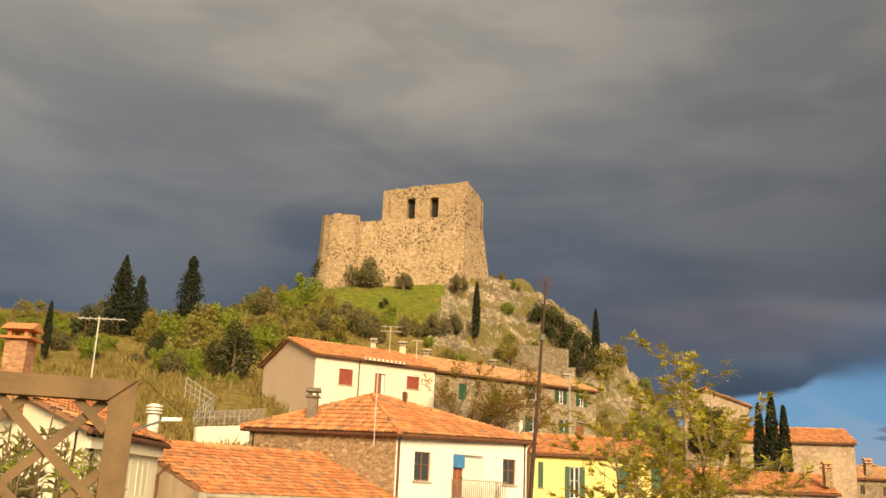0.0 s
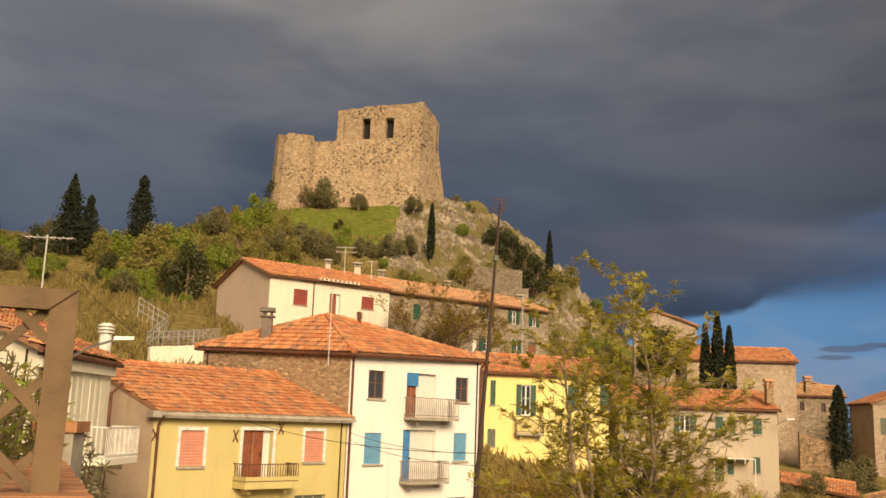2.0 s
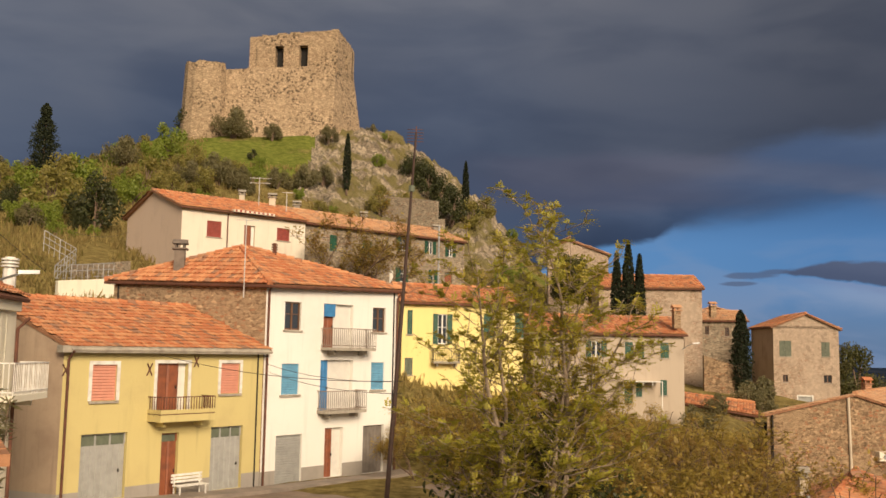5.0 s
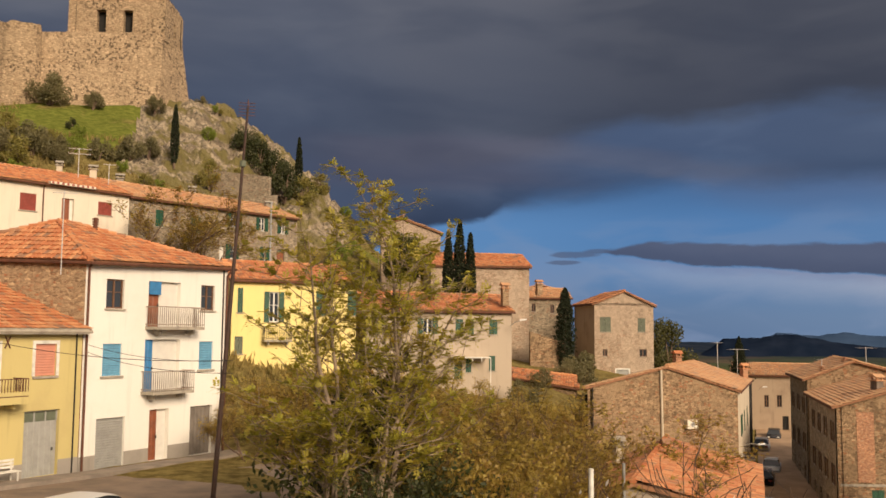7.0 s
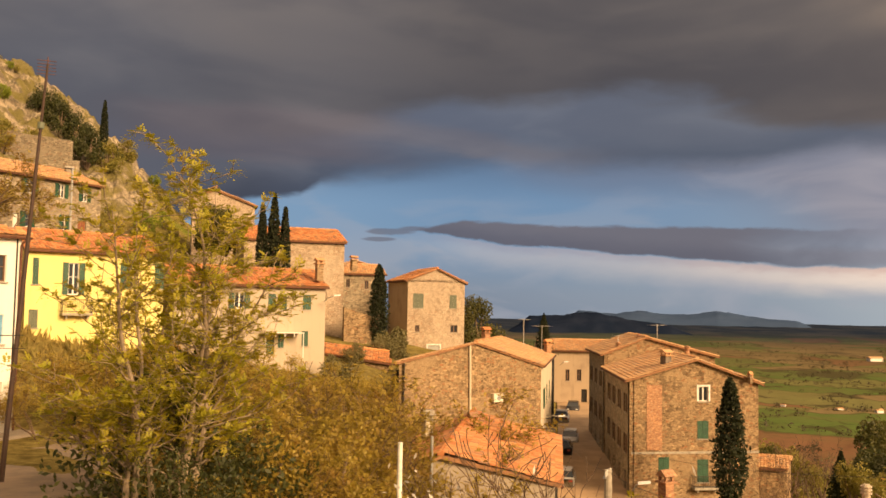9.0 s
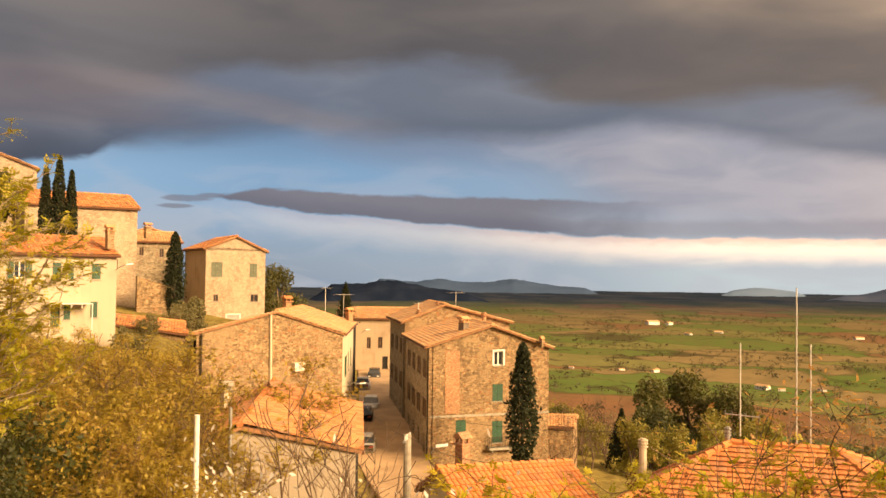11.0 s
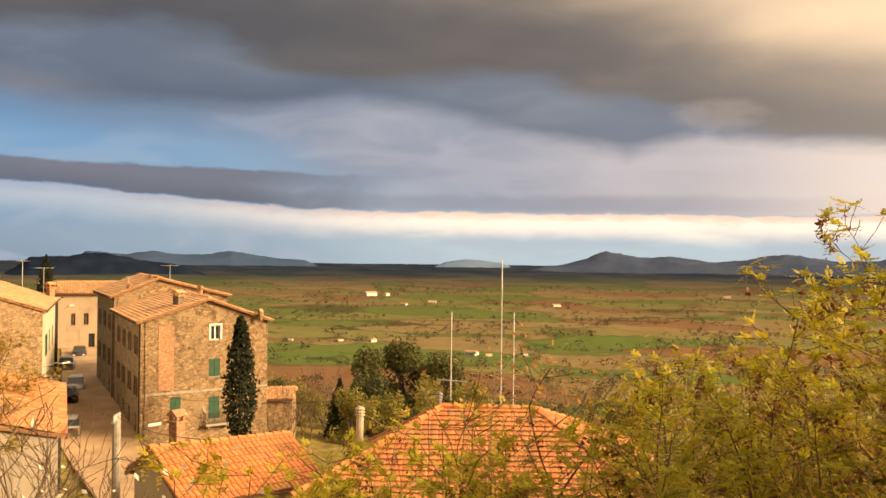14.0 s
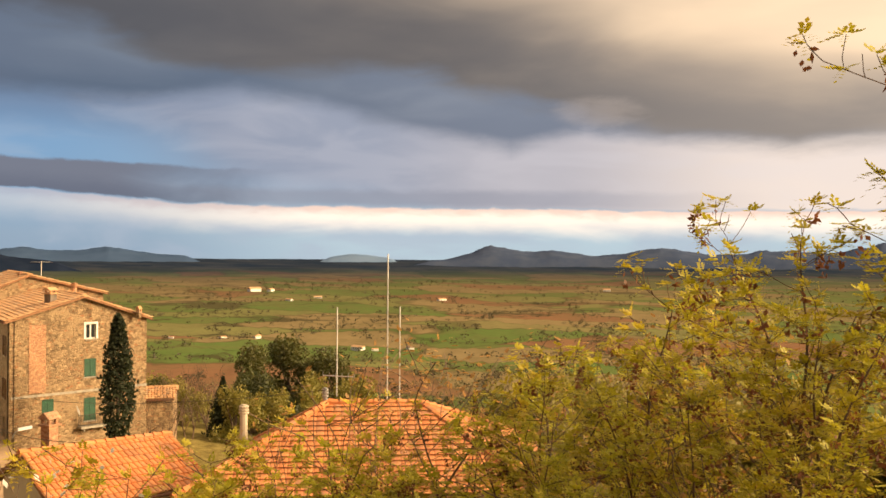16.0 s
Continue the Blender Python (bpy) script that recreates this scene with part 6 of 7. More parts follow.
# trees near the viewpoint
big = robinia("locust_tree", "many-stemmed locust tree with sparse young leaves", 31, 11.5, 7, (0.05, 0.38), 0.35, 0.29, 2.6, 0.21, 0.20, 6, "locust", 0.0, "bark_pale", 0.0105, 0.009)
plant(big, [(5.22, 21.37, 0.94, 0, -0.6)])
near = robinia("locust_tree", "young locust tree with yellow-green leaves and old pods", 33, 6.0, 4, (0.02, 0.15), 0.22, 0.21, 1.15, 0.13, 0.125, 6, "young_leaf", 0.2, "bark_dark", 0.008)
rise(near, 6.0, [(8.49, 0.48, 6.88), (7.85, -1.20, 8.01), (9.89, 1.48, 6.30), (10.09, 2.92, 5.35), (10.93, 4.96, 4.54),
                 (9.35, 6.70, 4.09), (7.88, 1.41, 5.50), (8.06, 4.01, 4.43), (7.00, 0.10, 6.19)], "young locusts")
low = robinia("locust_tree", "low bushy young locust with fresh green leaves", 39, 4.6, 5, (0.05, 0.3), 0.2, 0.22, 0.95, 0.125, 0.115, 6, "green_leaf", 0.0, "bark_dark", 0.008)
rise(low, 4.6, [(9.05, 8.62, 3.84), (9.21, 7.69, 4.10), (10.54, 5.73, 4.18), (10.95, 7.01, 4.40), (10.90, 3.66, 4.97), (8.12, 4.93, 4.28), (7.74, 2.04, 5.20), (7.56, 5.75, 4.32), (10.74, 2.38, 5.9)], "young locusts")
red = locust("locust_sapling", "sapling with reddish young leaves", 34, 5.5, 3, 4, "rusty_leaf", 0.075, 3, 0, 0.5, "bark")
rise(red, 5.5, [(12.07, 4.84, 5.26), (8.92, 1.18, 5.7)], "saplings")
gold = locust("spring_tree", "thin tree with ochre young leaves", 35, 6.5, 3, 4, "ochre_leaf", 0.20, 6, 0, 0.6, "twig", 0.008)
rise(gold, 6.5, [(11.58, 31.97, 4.77), (13.85, 33.23, 4.27), (15.86, 33.43, 3.13), (9.55, 29.49, 4.53), (8.76, 32.85, 5.92), (15.23, 29.28, 2.51), (9.82, 25.15, 3.81), (11.42, 25.57, 3.07),
                 (8.28, 20.38, 2.98), (9.47, 19.86, 2.73), (10.09, 28.25, 3.89), (20.96, 38.69, 3.61),
                 (7.91, 25.82, 3.81), (7.72, 49.40, 4.02), (9.86, 51.06, 4.57), (12.14, 52.62, 4.21), (14.28, 53.11, 4.52), (16.16, 52.57, 3.90), (18.34, 52.91, 3.56), (20.18, 52.24, 2.95), (6.16, 46.59, 3.32), (21.18, 49.67, 2.49), (22.85, 48.93, 1.92), (3.90, 81.91, 19.46), (6.68, 83.73, 17.03)], "spring trees")
under = bush("thicket", "dark_leaf", "dark ivy thicket under the trees", 36, 5000, 0.13, 2.2, 3.2)
plant(under, [(*(6.05, 22.0), 1.4, 0, -0.3), (*(7.22, 22.6), 1.15, 80, -1.0), (*(5.02, 25.51), 0.6, 150, -0.6), (*(9.80, 28.35), 0.9, 220, -1.0), (*(5.65, 20.23), 0.75, 40, 0.2), (*(6.41, 20.52), 0.7, 140, -0.2)], "thickets")
tangle = bush("bramble", "ochre_leaf", "ochre bramble and twigs on the bank", 37, 4500, 0.10, 2.0, 2.2)
plant(tangle, [(*(6.90, 27.19), 0.9, 0), (*(8.11, 22.59), 1.4, 120), (*(9.69, 21.96), 1.4, 240), (*(11.18, 22.36), 1.2, 90),
               (*(8.81, 28.68), 1.7, 20), (*(10.81, 29.05), 1.8, 70), (*(12.92, 29.27), 1.7, 130), (*(7.9, 31.15), 1.1, 200), (*(12.19, 38.10), 1.5, 20), (*(15.11, 39.19), 1.6, 70), (*(11.48, 42.48), 1.5, 70),
               (8.5, 51.0, 1.3, 10), (10.5, 54.5, 1.4, 50), (13.0, 56.0, 1.3, 100), (15.5, 57.5, 1.5, 150), (18.0, 58.0, 1.3, 200), (20.5, 58.5, 1.4, 250), (23.5, 58.5, 1.3, 300), (26.5, 58.0, 1.3, 340),
               (12.0, 48.5, 1.3, 30), (16.5, 50.5, 1.4, 80), (20.5, 52.0, 1.3, 140), (24.5, 52.5, 1.4, 190), (28.5, 53.5, 1.2, 20)], "brambles")
flowers = bush("blossoming_shrub", "blossom", "low shrub with white blossom", 38, 500, 0.07, 1.2, 3.0)
rise(flowers, 3.0, [(8.85, 14.51, 3.18), (9.79, 13.90, 2.94), (11.91, 13.50, 2.57)], "blossom shrubs")

# scrub round the old cottages
hedge = bush("scrub_bush", "olive", "loose grey-green scrub beside the cottage wall", 41, 2000, 0.2, 1.5, 2.2)
plant(hedge, [(*(40.45, 78.15), 1.2, 0), (*(37.72, 75.05), 1.0, 60), (*(38.03, 70.38), 1.1, 120), (*(41.50, 70.73), 1.0, 200), (*(43.76, 71.70), 0.9, 20), (*(28.40, 63.98), 0.9, 80),
              (*(33.66, 63.65), 0.9, 150), (*(37.30, 66.22), 0.8, 300), (*(32.92, 70.71), 0.8, 10)], "cottage scrub")



# ---- far country ----
def range_of_hills(name, az0, az1, r, peaks, mat, label, seed, base=-0.5):
    """A chain of hills on the horizon; peaks are pairs of azimuth and height in degrees."""
    verts, faces = [], []
    n = int((az1 - az0) / 0.12)
    rows = 7
    for j in range(rows):
        q = j / (rows - 2)
        for i in range(n + 1):
            az = lerp(az0, az1, i / n)
            h = 0.0
            for pa, ph, pw in peaks:
                h += (ph - base) * math.exp(-abs((az - pa) / pw) ** 1.7)
            edge = min(1.0, (az - az0) / 2.5, (az1 - az) / 2.5)
            h = h * max(0.0, edge) ** 2 * (1 + 0.16 * noise.fractal((az * 0.8, seed, j * 0.5), 0.8, 2.1, 5))
            lift = math.sin(min(q, 1.0) * math.pi / 2) if q <= 1 else 0.3
            rr = r + (j - rows) * r * 0.018
            x, y = rr * math.sin(radians(az)), rr * math.cos(radians(az))
            verts.append((x, y, land(x, y) - 12 if j == 0 else EYE + rr * math.tan(radians(base + h * lift - 0.5 * (1 - max(0.0, edge))))))
    for j in range(rows - 1):
        for i in range(n):
            a = j * (n + 1) + i
            faces.append((a, a + 1, a + n + 2, a + n + 1))
    me = bpy.data.meshes.new(name)
    me.from_pydata(verts, [], faces)
    me.materials.append(M[mat])
    me.polygons.foreach_set("use_smooth", [True] * len(faces))
    return tagged(new(name, me), label, "hills", kind="structure")


# far air and cloud shade lie in the hill materials' colours
range_of_hills("hills_west", 63.0, 112, 4350, ((69.3, 0.28, 2.2), (73.2, 0.02, 2.4), (79.4, 0.32, 3.2), (85.5, 0.1, 2.5), (92, 0.5, 4), (101, 0.4, 6)), "mid_hill", "wooded hills on the horizon with haze in their colour", 3, -0.62)
range_of_hills("hills_near", 33.0, 46.5, 3600, ((39.3, -0.05, 2.8), (35.5, -0.4, 2.2), (43.5, -0.75, 2.5)), "far_hill", "low wooded hill with cloud shade and haze in its colour", 8, -1.0)
range_of_hills("hills_blue", 36.0, 53.5, 4800, ((46.5, 0.15, 2.2), (42.0, 0.1, 2.2), (50.0, -0.3, 2.5), (38, 0.1, 2)), "farther_hill", "far blue mountains with haze in their colour", 12)
range_of_hills("island", 57.0, 65.5, 4850, ((60.8, -0.12, 1.5), (62.8, -0.38, 1.3)), "faint_hill", "faint island beyond the shore with haze in its colour", 15)


def farm(x, y, w, d, h, turn, mat="white_paint"):
    z = land(x, y) + 7.0 * noise.noise((x * 0.0035, y * 0.0035, 5)) - 1.5
    root = thing("farmhouse", (x, y, z), "pale farmhouse among the fields", "house", "farms")
    m = pose(x, y, z, 0, 0, turn)
    P = lambda a, b, c: tuple(m @ Vector((a, b, c)))
    g = Geo()
    g.hexa([P(-w, -d, 0), P(w, -d, 0), P(w, d, 0), P(-w, d, 0)], [P(-w, -d, h + 1.5), P(w, -d, h + 1.5), P(w, d, h + 1.5), P(-w, d, h + 1.5)])
    part("wall", g, mat, root)
    g = Geo()
    g.hexa([P(-w * 1.06, -d * 1.12, h + 1.52), P(w * 1.06, -d * 1.12, h + 1.52), P(w * 1.06, d * 1.12, h + 1.52), P(-w * 1.06, d * 1.12, h + 1.52)],
           [P(-w * 1.06, -0.1, h + 1.5 + d * 0.5), P(w * 1.06, -0.1, h + 1.5 + d * 0.5), P(w * 1.06, 0.1, h + 1.5 + d * 0.5), P(-w * 1.06, 0.1, h + 1.5 + d * 0.5)])
    part("roof", g, "tiles_old", root)
    for i in (-0.5, 0.0, 0.5):
        g = Geo()
        a = P(w * i - 0.6, -d - 0.05, 2.6)
        g.box(a, m.to_3x3() @ Vector((1.2, 0, 0)), m.to_3x3() @ Vector((0, 0.1, 0)), (0, 0, 1.5))
        part("window", g, "dark", root)


for x, y, k in ((876.5, 481.5, 7.0), (916.3, 439.0, 6.0), (885.0, 465.5, 3.5), (915.1, 686.6, 4.0), (952.2, 662.6, 4.5), (1537.2, 996.6, 7.0), (1648.6, 999.6, 8.0),
                (1752.5, 1228.2, 14.0), (1776.2, 1200.8, 10.0), (1706.9, 749.0, 9.0), (915.3, 686.3, 4.5), (959.2, 666.5, 5.5), (2176.6, 529.3, 8.0), (884.9, 737.7, 3.0)):
    farm(x, y, k, k * 0.5, k * 0.45, 37 * k, "white_paint")


# ---- fixtures ----
def antenna(top, drop, label="thin television aerial on a roof mast", arms=1, side=(1, 0, 0), size=0.9):
    """A mast with boom and rods."""
    x, y, z = top
    root = thing("tv_antenna", (x, y, z - drop), label, "antenna", "aerials")
    g = Geo()
    fat = 1.6 if y > 80 else 1.0
    g.tube([(x, y, z - drop), (x, y, z)], 0.024 * fat, 6)
    part("mast", g, "bright_metal", root)
    s = Vector(side).normalized()
    t = Vector((-s.y, s.x, 0))
    for k in range(arms):
        g = Geo()
        p = Vector((x, y, z - 0.08 - 0.45 * k))
        a, b = p - s * size * 0.5, p + s * size * 0.6
        g.tube([a, b], 0.016 * fat, 5)
        rods = []
        for i in range(7):
            c = a.lerp(b, i / 6)
            l = size * (0.32 - 0.02 * i)
            rod = Geo()
            rod.tube([c - t * l, c + t * l], 0.010 * fat, 4)
            rods.append(rod)
        boom = part("boom", g, "bright_metal", root)
        for rod in rods:
            part("rod", rod, "bright_metal", boom)
    return root


antenna((-4.03, 86.91, 22.06), 2.6, arms=2, size=1.7)
antenna((-1.52, 87.99, 21.00), 2.6)
antenna((-2.47, 42.93, 12.15), 3.6, "tall white aerial mast on the house wall")
antenna((-10.19, 28.22, 11.34), 2.4, arms=1, size=1.3)
antenna((48.48, 68.60, 5.61), 3.0)
antenna((50.97, 69.26, 5.02), 2.5, arms=1, size=1.6)
antenna((61.60, 65.62, 5.26), 2.0, size=1.5)
antenna((58.93, 68.03, 4.20), 1.6)
antenna((31.21, 17.95, 4.15), 3.4, "tall slim aerial mast with a low crossbar", 0)
antenna((32.12, 16.26, 6.19), 5.9, "very tall slim aerial mast", 0)
antenna((33.23, 16.28, 4.11), 3.6, "tall slim aerial mast on the roof", 0)
g = Geo()
a, b = Vector((30.94, 18.40, 1.56)), Vector((31.54, 17.36, 1.48))
g.tube([a, b], 0.02, 5)
for i in range(6):
    c = a.lerp(b, i / 5)
    g.tube([c - Vector((0, 0, 0.12)), c + Vector((0, 0, 0.12))], 0.012, 4)
tagged(part("aerial_crossbar", g, "zinc"), "low aerial crossbar beside its mast", "antenna")

top, low = Vector((4.35, 35.74, 14.82)), Vector((3.48, 35.83, 0.14))
foot = low + (low - top) * ((low.z - land(low.x, low.y) + 0.4) / (top.z - low.z))
mast = thing("iron_mast", tuple(foot), "tall rusty iron mast with an aerial at its top", "mast")
g = Geo()
g.tube([foot, foot.lerp(top, 0.5), top], [0.10, 0.08, 0.04], 8)
part("pole", g, "mast_iron", mast)
g = Geo()
for i in range(5):
    g.tube([top + Vector((-0.35, 0, 0.1 - 0.12 * i)), top + Vector((0.3, 0.1, 0.14 - 0.12 * i))], 0.012, 4)
g.tube([top - Vector((0, 0, 0.6)), top + Vector((0, 0, 0.25))], 0.02, 5)
part("aerial", g, "rust", mast)
g = Geo()
g.tube([foot.lerp(top, 0.845), foot.lerp(top, 0.86)], 0.12, 8)
part("clamp", g, "grey_green", mast)


def utility_pole(top, mat, label, r=0.11, arm=False):
    x, y, z = top
    z0 = land(x, y) - 0.3
    root = thing("utility_pole", (x, y, z0), label, "pole")
    g = Geo()
    g.tube([(x, y, z0), (x, y, z)], [r * 1.25, r], 10)
    part("pole", g, mat, root)
    if arm:
        g = Geo()
        g.box((x - 0.4, y - 0.3, z - 0.3), (0.8, 0.6, 0), (-0.06, 0.08, 0), (0, 0, 0.1))
        part("crossarm", g, "zinc", root)
        for i in range(4):
            g = Geo()
            px, py = x - 0.36 + 0.24 * i, y - 0.27 + 0.18 * i
            g.tube([(px, py, z - 0.2), (px, py, z + 0.02)], [0.05, 0.035], 8)
            part("insulator", g, "white_paint", root)
    return root


utility_pole((10.34, 19.42, 3.17), "white_paint", "slim white metal pole", 0.06)
utility_pole((14.95, 26.01, 2.25), "zinc", "slim grey metal pole", 0.05)
utility_pole((25.94, 30.45, -0.25), "concrete", "round concrete pole with insulators", 0.16, True)
utility_pole((11.70, 79.14, 17.08), "zinc", "thin grey metal pole", 0.08)


def lamp_arm(start, head, way, label):
    root = thing("street_lamp", start, label, "street lamp", "street lamps")
    s, h = Vector(start), Vector(head)
    g = Geo()
    g.tube([s, s.lerp(h, 0.5) + Vector((0, 0, 0.08)), h], 0.03, 6)
    part("arm", g, "zinc", root)
    g = Geo()
    w = Vector(way).normalized()
    side = Vector((-w.y, w.x, 0)) * 0.13
    n = h + w * 0.5
    g.hexa([h - side * 0.6, n - side * 0.8, n + side * 0.8, h + side * 0.6],
           [h - side * 0.4 + Vector((0, 0, 0.1)), n - side * 0.5 + Vector((0, 0, 0.09)), n + side * 0.5 + Vector((0, 0, 0.09)), h + side * 0.4 + Vector((0, 0, 0.1))])
    part("head", g, "lamp_white", root)
    return root


lamp_arm((-8.60, 26.23, 7.54), (-6.91, 24.55, 8.01), (0.95, 0.25, 0.06), "white street lamp on a long arm")
lamp_arm((26.44, 29.48, -0.97), (26.38, 29.13, -0.66), (0.8, -0.5, 0.1), "white street lamp head on an arm")
lamp_arm((28.34, 66.51, 6.76), (28.70, 65.49, 7.15), (0.9, -0.2, 0.1), "small white street lamp on a house corner")
lamp_arm((71.74, 93.69, -0.32), (71.55, 92.57, 0.08), (0.9, -0.4, 0.1), "small white street lamp over the street")
lamp_arm((43.68, 58.49, -1.76), (43.73, 57.20, -1.66), (0.9, -0.4, 0.1), "small white street lamp over the cars")


def cable(a, b, sag=0.35):
    a, b = Vector(a), Vector(b)
    g = Geo()
    g.tube([a.lerp(b, i / 12) - Vector((0, 0, 4 * sag * (i / 12) * (1 - i / 12))) for i in range(13)], 0.011, 4)
    return tagged(part("cable", g, "iron"), "thin sagging overhead cable", "cable", "overhead cables")


cable((-5.35, 38.13, 5.99), (3.21, 29.83, 5.31), 0.3)
cable((-1.38, 42.98, 5.62), (3.38, 29.81, 5.31), 0.25)
cable((-1.37, 42.98, 5.29), (3.39, 29.81, 4.92), 0.25)
cable((-17.26, 74.02, 14.93), (-14.52, 81.72, 15.90), 0.4)
cable((-1.23, 80.99, 16.01), (11.65, 79.15, 17.08), 0.5)
cable((25.94, 30.45, -0.32), (17.21, 16.73, 1.66), 0.2)
cable((25.94, 30.45, -0.37), (42.79, 55.40, -2.76), 0.4)
cable((47.22, 53.02, -3.87), (31.02, 18.28, 1.00), 0.5)
cable((-9.90, 28.32, 10.67), (-8.43, 32.94, 8.74), 0.1)


# ---- cars ----
def car(x, y, turn, mat, label, z=None, length=3.9, high=1.45):
    """A small hatchback, heading along its own x."""
    z = land(x, y) + 0.18 if z is None else z
    root = thing("car", (x, y, z), label, "car", "parked cars")
    m = pose(x, y, z, 0, 0, turn)
    k, v = length / 3.9, high / 1.45
    P = lambda a, b, c: tuple(m @ Vector((a * k, b, c * v)))

    def loft(rows):
        g = Geo()
        n = len(rows[0])
        base = len(g.v)
        for row in rows:
            g.v += [P(*p) for p in row]
        for i in range(len(rows) - 1):
            for j in range(n - 1):
                g.f.append((base + i * n + j, base + i * n + j + 1, base + (i + 1) * n + j + 1, base + (i + 1) * n + j))
        g.f.append(tuple(range(n)))
        g.f.append(tuple(range((len(rows) - 1) * n + n - 1, (len(rows) - 1) * n - 1, -1)))
        return g

    body = [[(px, -w, 0.22), (px, -w * 1.02, 0.5), (px, -w * 0.97, h), (px, w * 0.97, h), (px, w * 1.02, 0.5), (px, w, 0.22)]
            for px, w, h in ((-1.95, 0.68, 0.78), (-1.85, 0.78, 0.92), (-1.0, 0.82, 0.95), (0.6, 0.82, 0.93), (1.1, 0.81, 0.88), (1.75, 0.76, 0.74), (1.95, 0.66, 0.58))]
    b = part("body", loft(body), mat, root, "", True)
    roof = [[(px, -w0, 0.9), (px2, -w1, h), (px2, w1, h), (px, w0, 0.9)] for px, px2, w0, w1, h in ((-1.85, -1.6, 0.74, 0.58, 1.34), (-1.2, -1.1, 0.76, 0.62, 1.45), (0.0, -0.1, 0.77, 0.62, 1.44), (1.05, 0.35, 0.74, 0.58, 1.36))]
    part("glasshouse", loft(roof), "glass", root)
    top = [[(px, -w, 1.36 if e else 1.45), (px, -w * 0.6, 1.40 if e else 1.485), (px, w * 0.6, 1.40 if e else 1.485), (px, w, 1.36 if e else 1.45)] for px, w, e in ((-1.62, 0.58, 1), (-1.1, 0.63, 0), (-0.1, 0.63, 0), (0.37, 0.58, 1))]
    part("roof", loft(top), mat, root)
    for px in (-1.2, 1.25):
        for s in (-1, 1):
            g = Geo()
            g.tube([P(px, s * 0.62, 0.31), P(px, s * 0.83, 0.31)], 0.3, 12)
            wh = part("wheel", g, "iron", root)
            g = Geo()
            g.tube([P(px, s * 0.8, 0.31), P(px, s * 0.845, 0.31)], 0.18, 10)
            part("rim", g, "zinc", wh)
    for s in (-1, 1):
        for px, mt, nm in ((1.86, "white_paint", "headlight"), (-1.93, "red", "tail_light")):
            g = Geo()
            g.hexa([P(px - 0.06, s * 0.52 - 0.14, 0.58), P(px + 0.06, s * 0.52 - 0.14, 0.58), P(px + 0.06, s * 0.52 + 0.14, 0.58), P(px - 0.06, s * 0.52 + 0.14, 0.58)],
                   [P(px - 0.06, s * 0.52 - 0.14, 0.72), P(px + 0.03, s * 0.52 - 0.14, 0.72), P(px + 0.03, s * 0.52 + 0.14, 0.72), P(px - 0.06, s * 0.52 + 0.14, 0.72)])
            part(nm, g, mt, b)
    return root


M["car_white"] = plain("white_car_paint", (0.72, 0.70, 0.66), (0.68, 0.66, 0.62), 0.3, 0.0, 1.0, 0.02)
M["car_silver"] = plain("silver_car_paint", (0.42, 0.41, 0.39), (0.38, 0.37, 0.35), 0.3, 0.4, 1.0, 0.02)
M["car_dark"] = plain("black_car_paint", (0.03, 0.03, 0.032), (0.025, 0.025, 0.027), 0.25, 0.0, 1.0, 0.02)
car(73.0, 92.6, 50 - 180, "car_dark", "black car parked at the end of the street")
car(65.3, 84.8, 50, "car_silver", "silver car parked by the wall")
car(58.0, 74.0, 50 - 180, "car_white", "white car parked along the street")
car(53.2, 68.8, 50, "car_dark", "dark grey car parked along the street")
car(45.7, 58.9, 50, "car_silver", "pale car parked at the street's start")
car(*(-0.51, 28.60), 48, "car_white", "white car parked on the street")

# the bench before the yellow house
bx, by = (-4.15, 40.19)
bench = thing("bench", (bx, by, land(bx, by) + 0.1), "white slatted bench against the yellow house", "bench")
m = pose(bx, by, land(bx, by) + 0.08, 0, 0, 42)
ax, ay = m.to_3x3() @ Vector((1, 0, 0)), m.to_3x3() @ Vector((0, 1, 0))
o = Vector((bx, by, land(bx, by) + 0.08))
for i in range(4):
    g = Geo()
    g.box(o - ax * 0.75 + ay * (-0.25 + 0.12 * i) + Vector((0, 0, 0.44)), ax * 1.5, ay * 0.09, (0, 0, 0.03))
    part("seat_slat", g, "white_paint", bench)
for i in range(3):
    g = Geo()
    g.box(o - ax * 0.75 + ay * 0.24 + Vector((0, 0, 0.55 + 0.13 * i)), ax * 1.5, ay * 0.03, (0, 0, 0.09))
    part("back_slat", g, "white_paint", bench)
for sx in (-0.65, 0.6):
    for sy in (-0.22, 0.2):
        g = Geo()
        g.box(o + ax * sx + ay * sy - Vector((0, 0, 0.1)), ax * 0.05, ay * 0.05, (0, 0, 1.0 if sy > 0 else 0.54))
        part("leg", g, "white_paint", bench)

# ---- walls and steps on the hill ----
def low_wall(name, a, b, h, thick, mat, label):
    a, b = Vector(a), Vector(b)
    d = (b - a)
    n = Vector((-d.y, d.x, 0)).normalized() * thick
    g = Geo()
    k = max(2, int(d.length / 1.5))
    for i in range(k):
        p, q = a.lerp(b, i / k), a.lerp(b, (i + 1) / k)
        w = 0.12 * noise.noise(p * 0.5)
        g.hexa([p - Vector((0, 0, 3)), q - Vector((0, 0, 3)), q + n - Vector((0, 0, 3)), p + n - Vector((0, 0, 3))],
               [p + Vector((0, 0, h + w)), q + Vector((0, 0, h + w)), q + n + Vector((0, 0, h + w)), p + n + Vector((0, 0, h + w))])
    return tagged(part(name, g, mat), label, "wall", kind="structure")


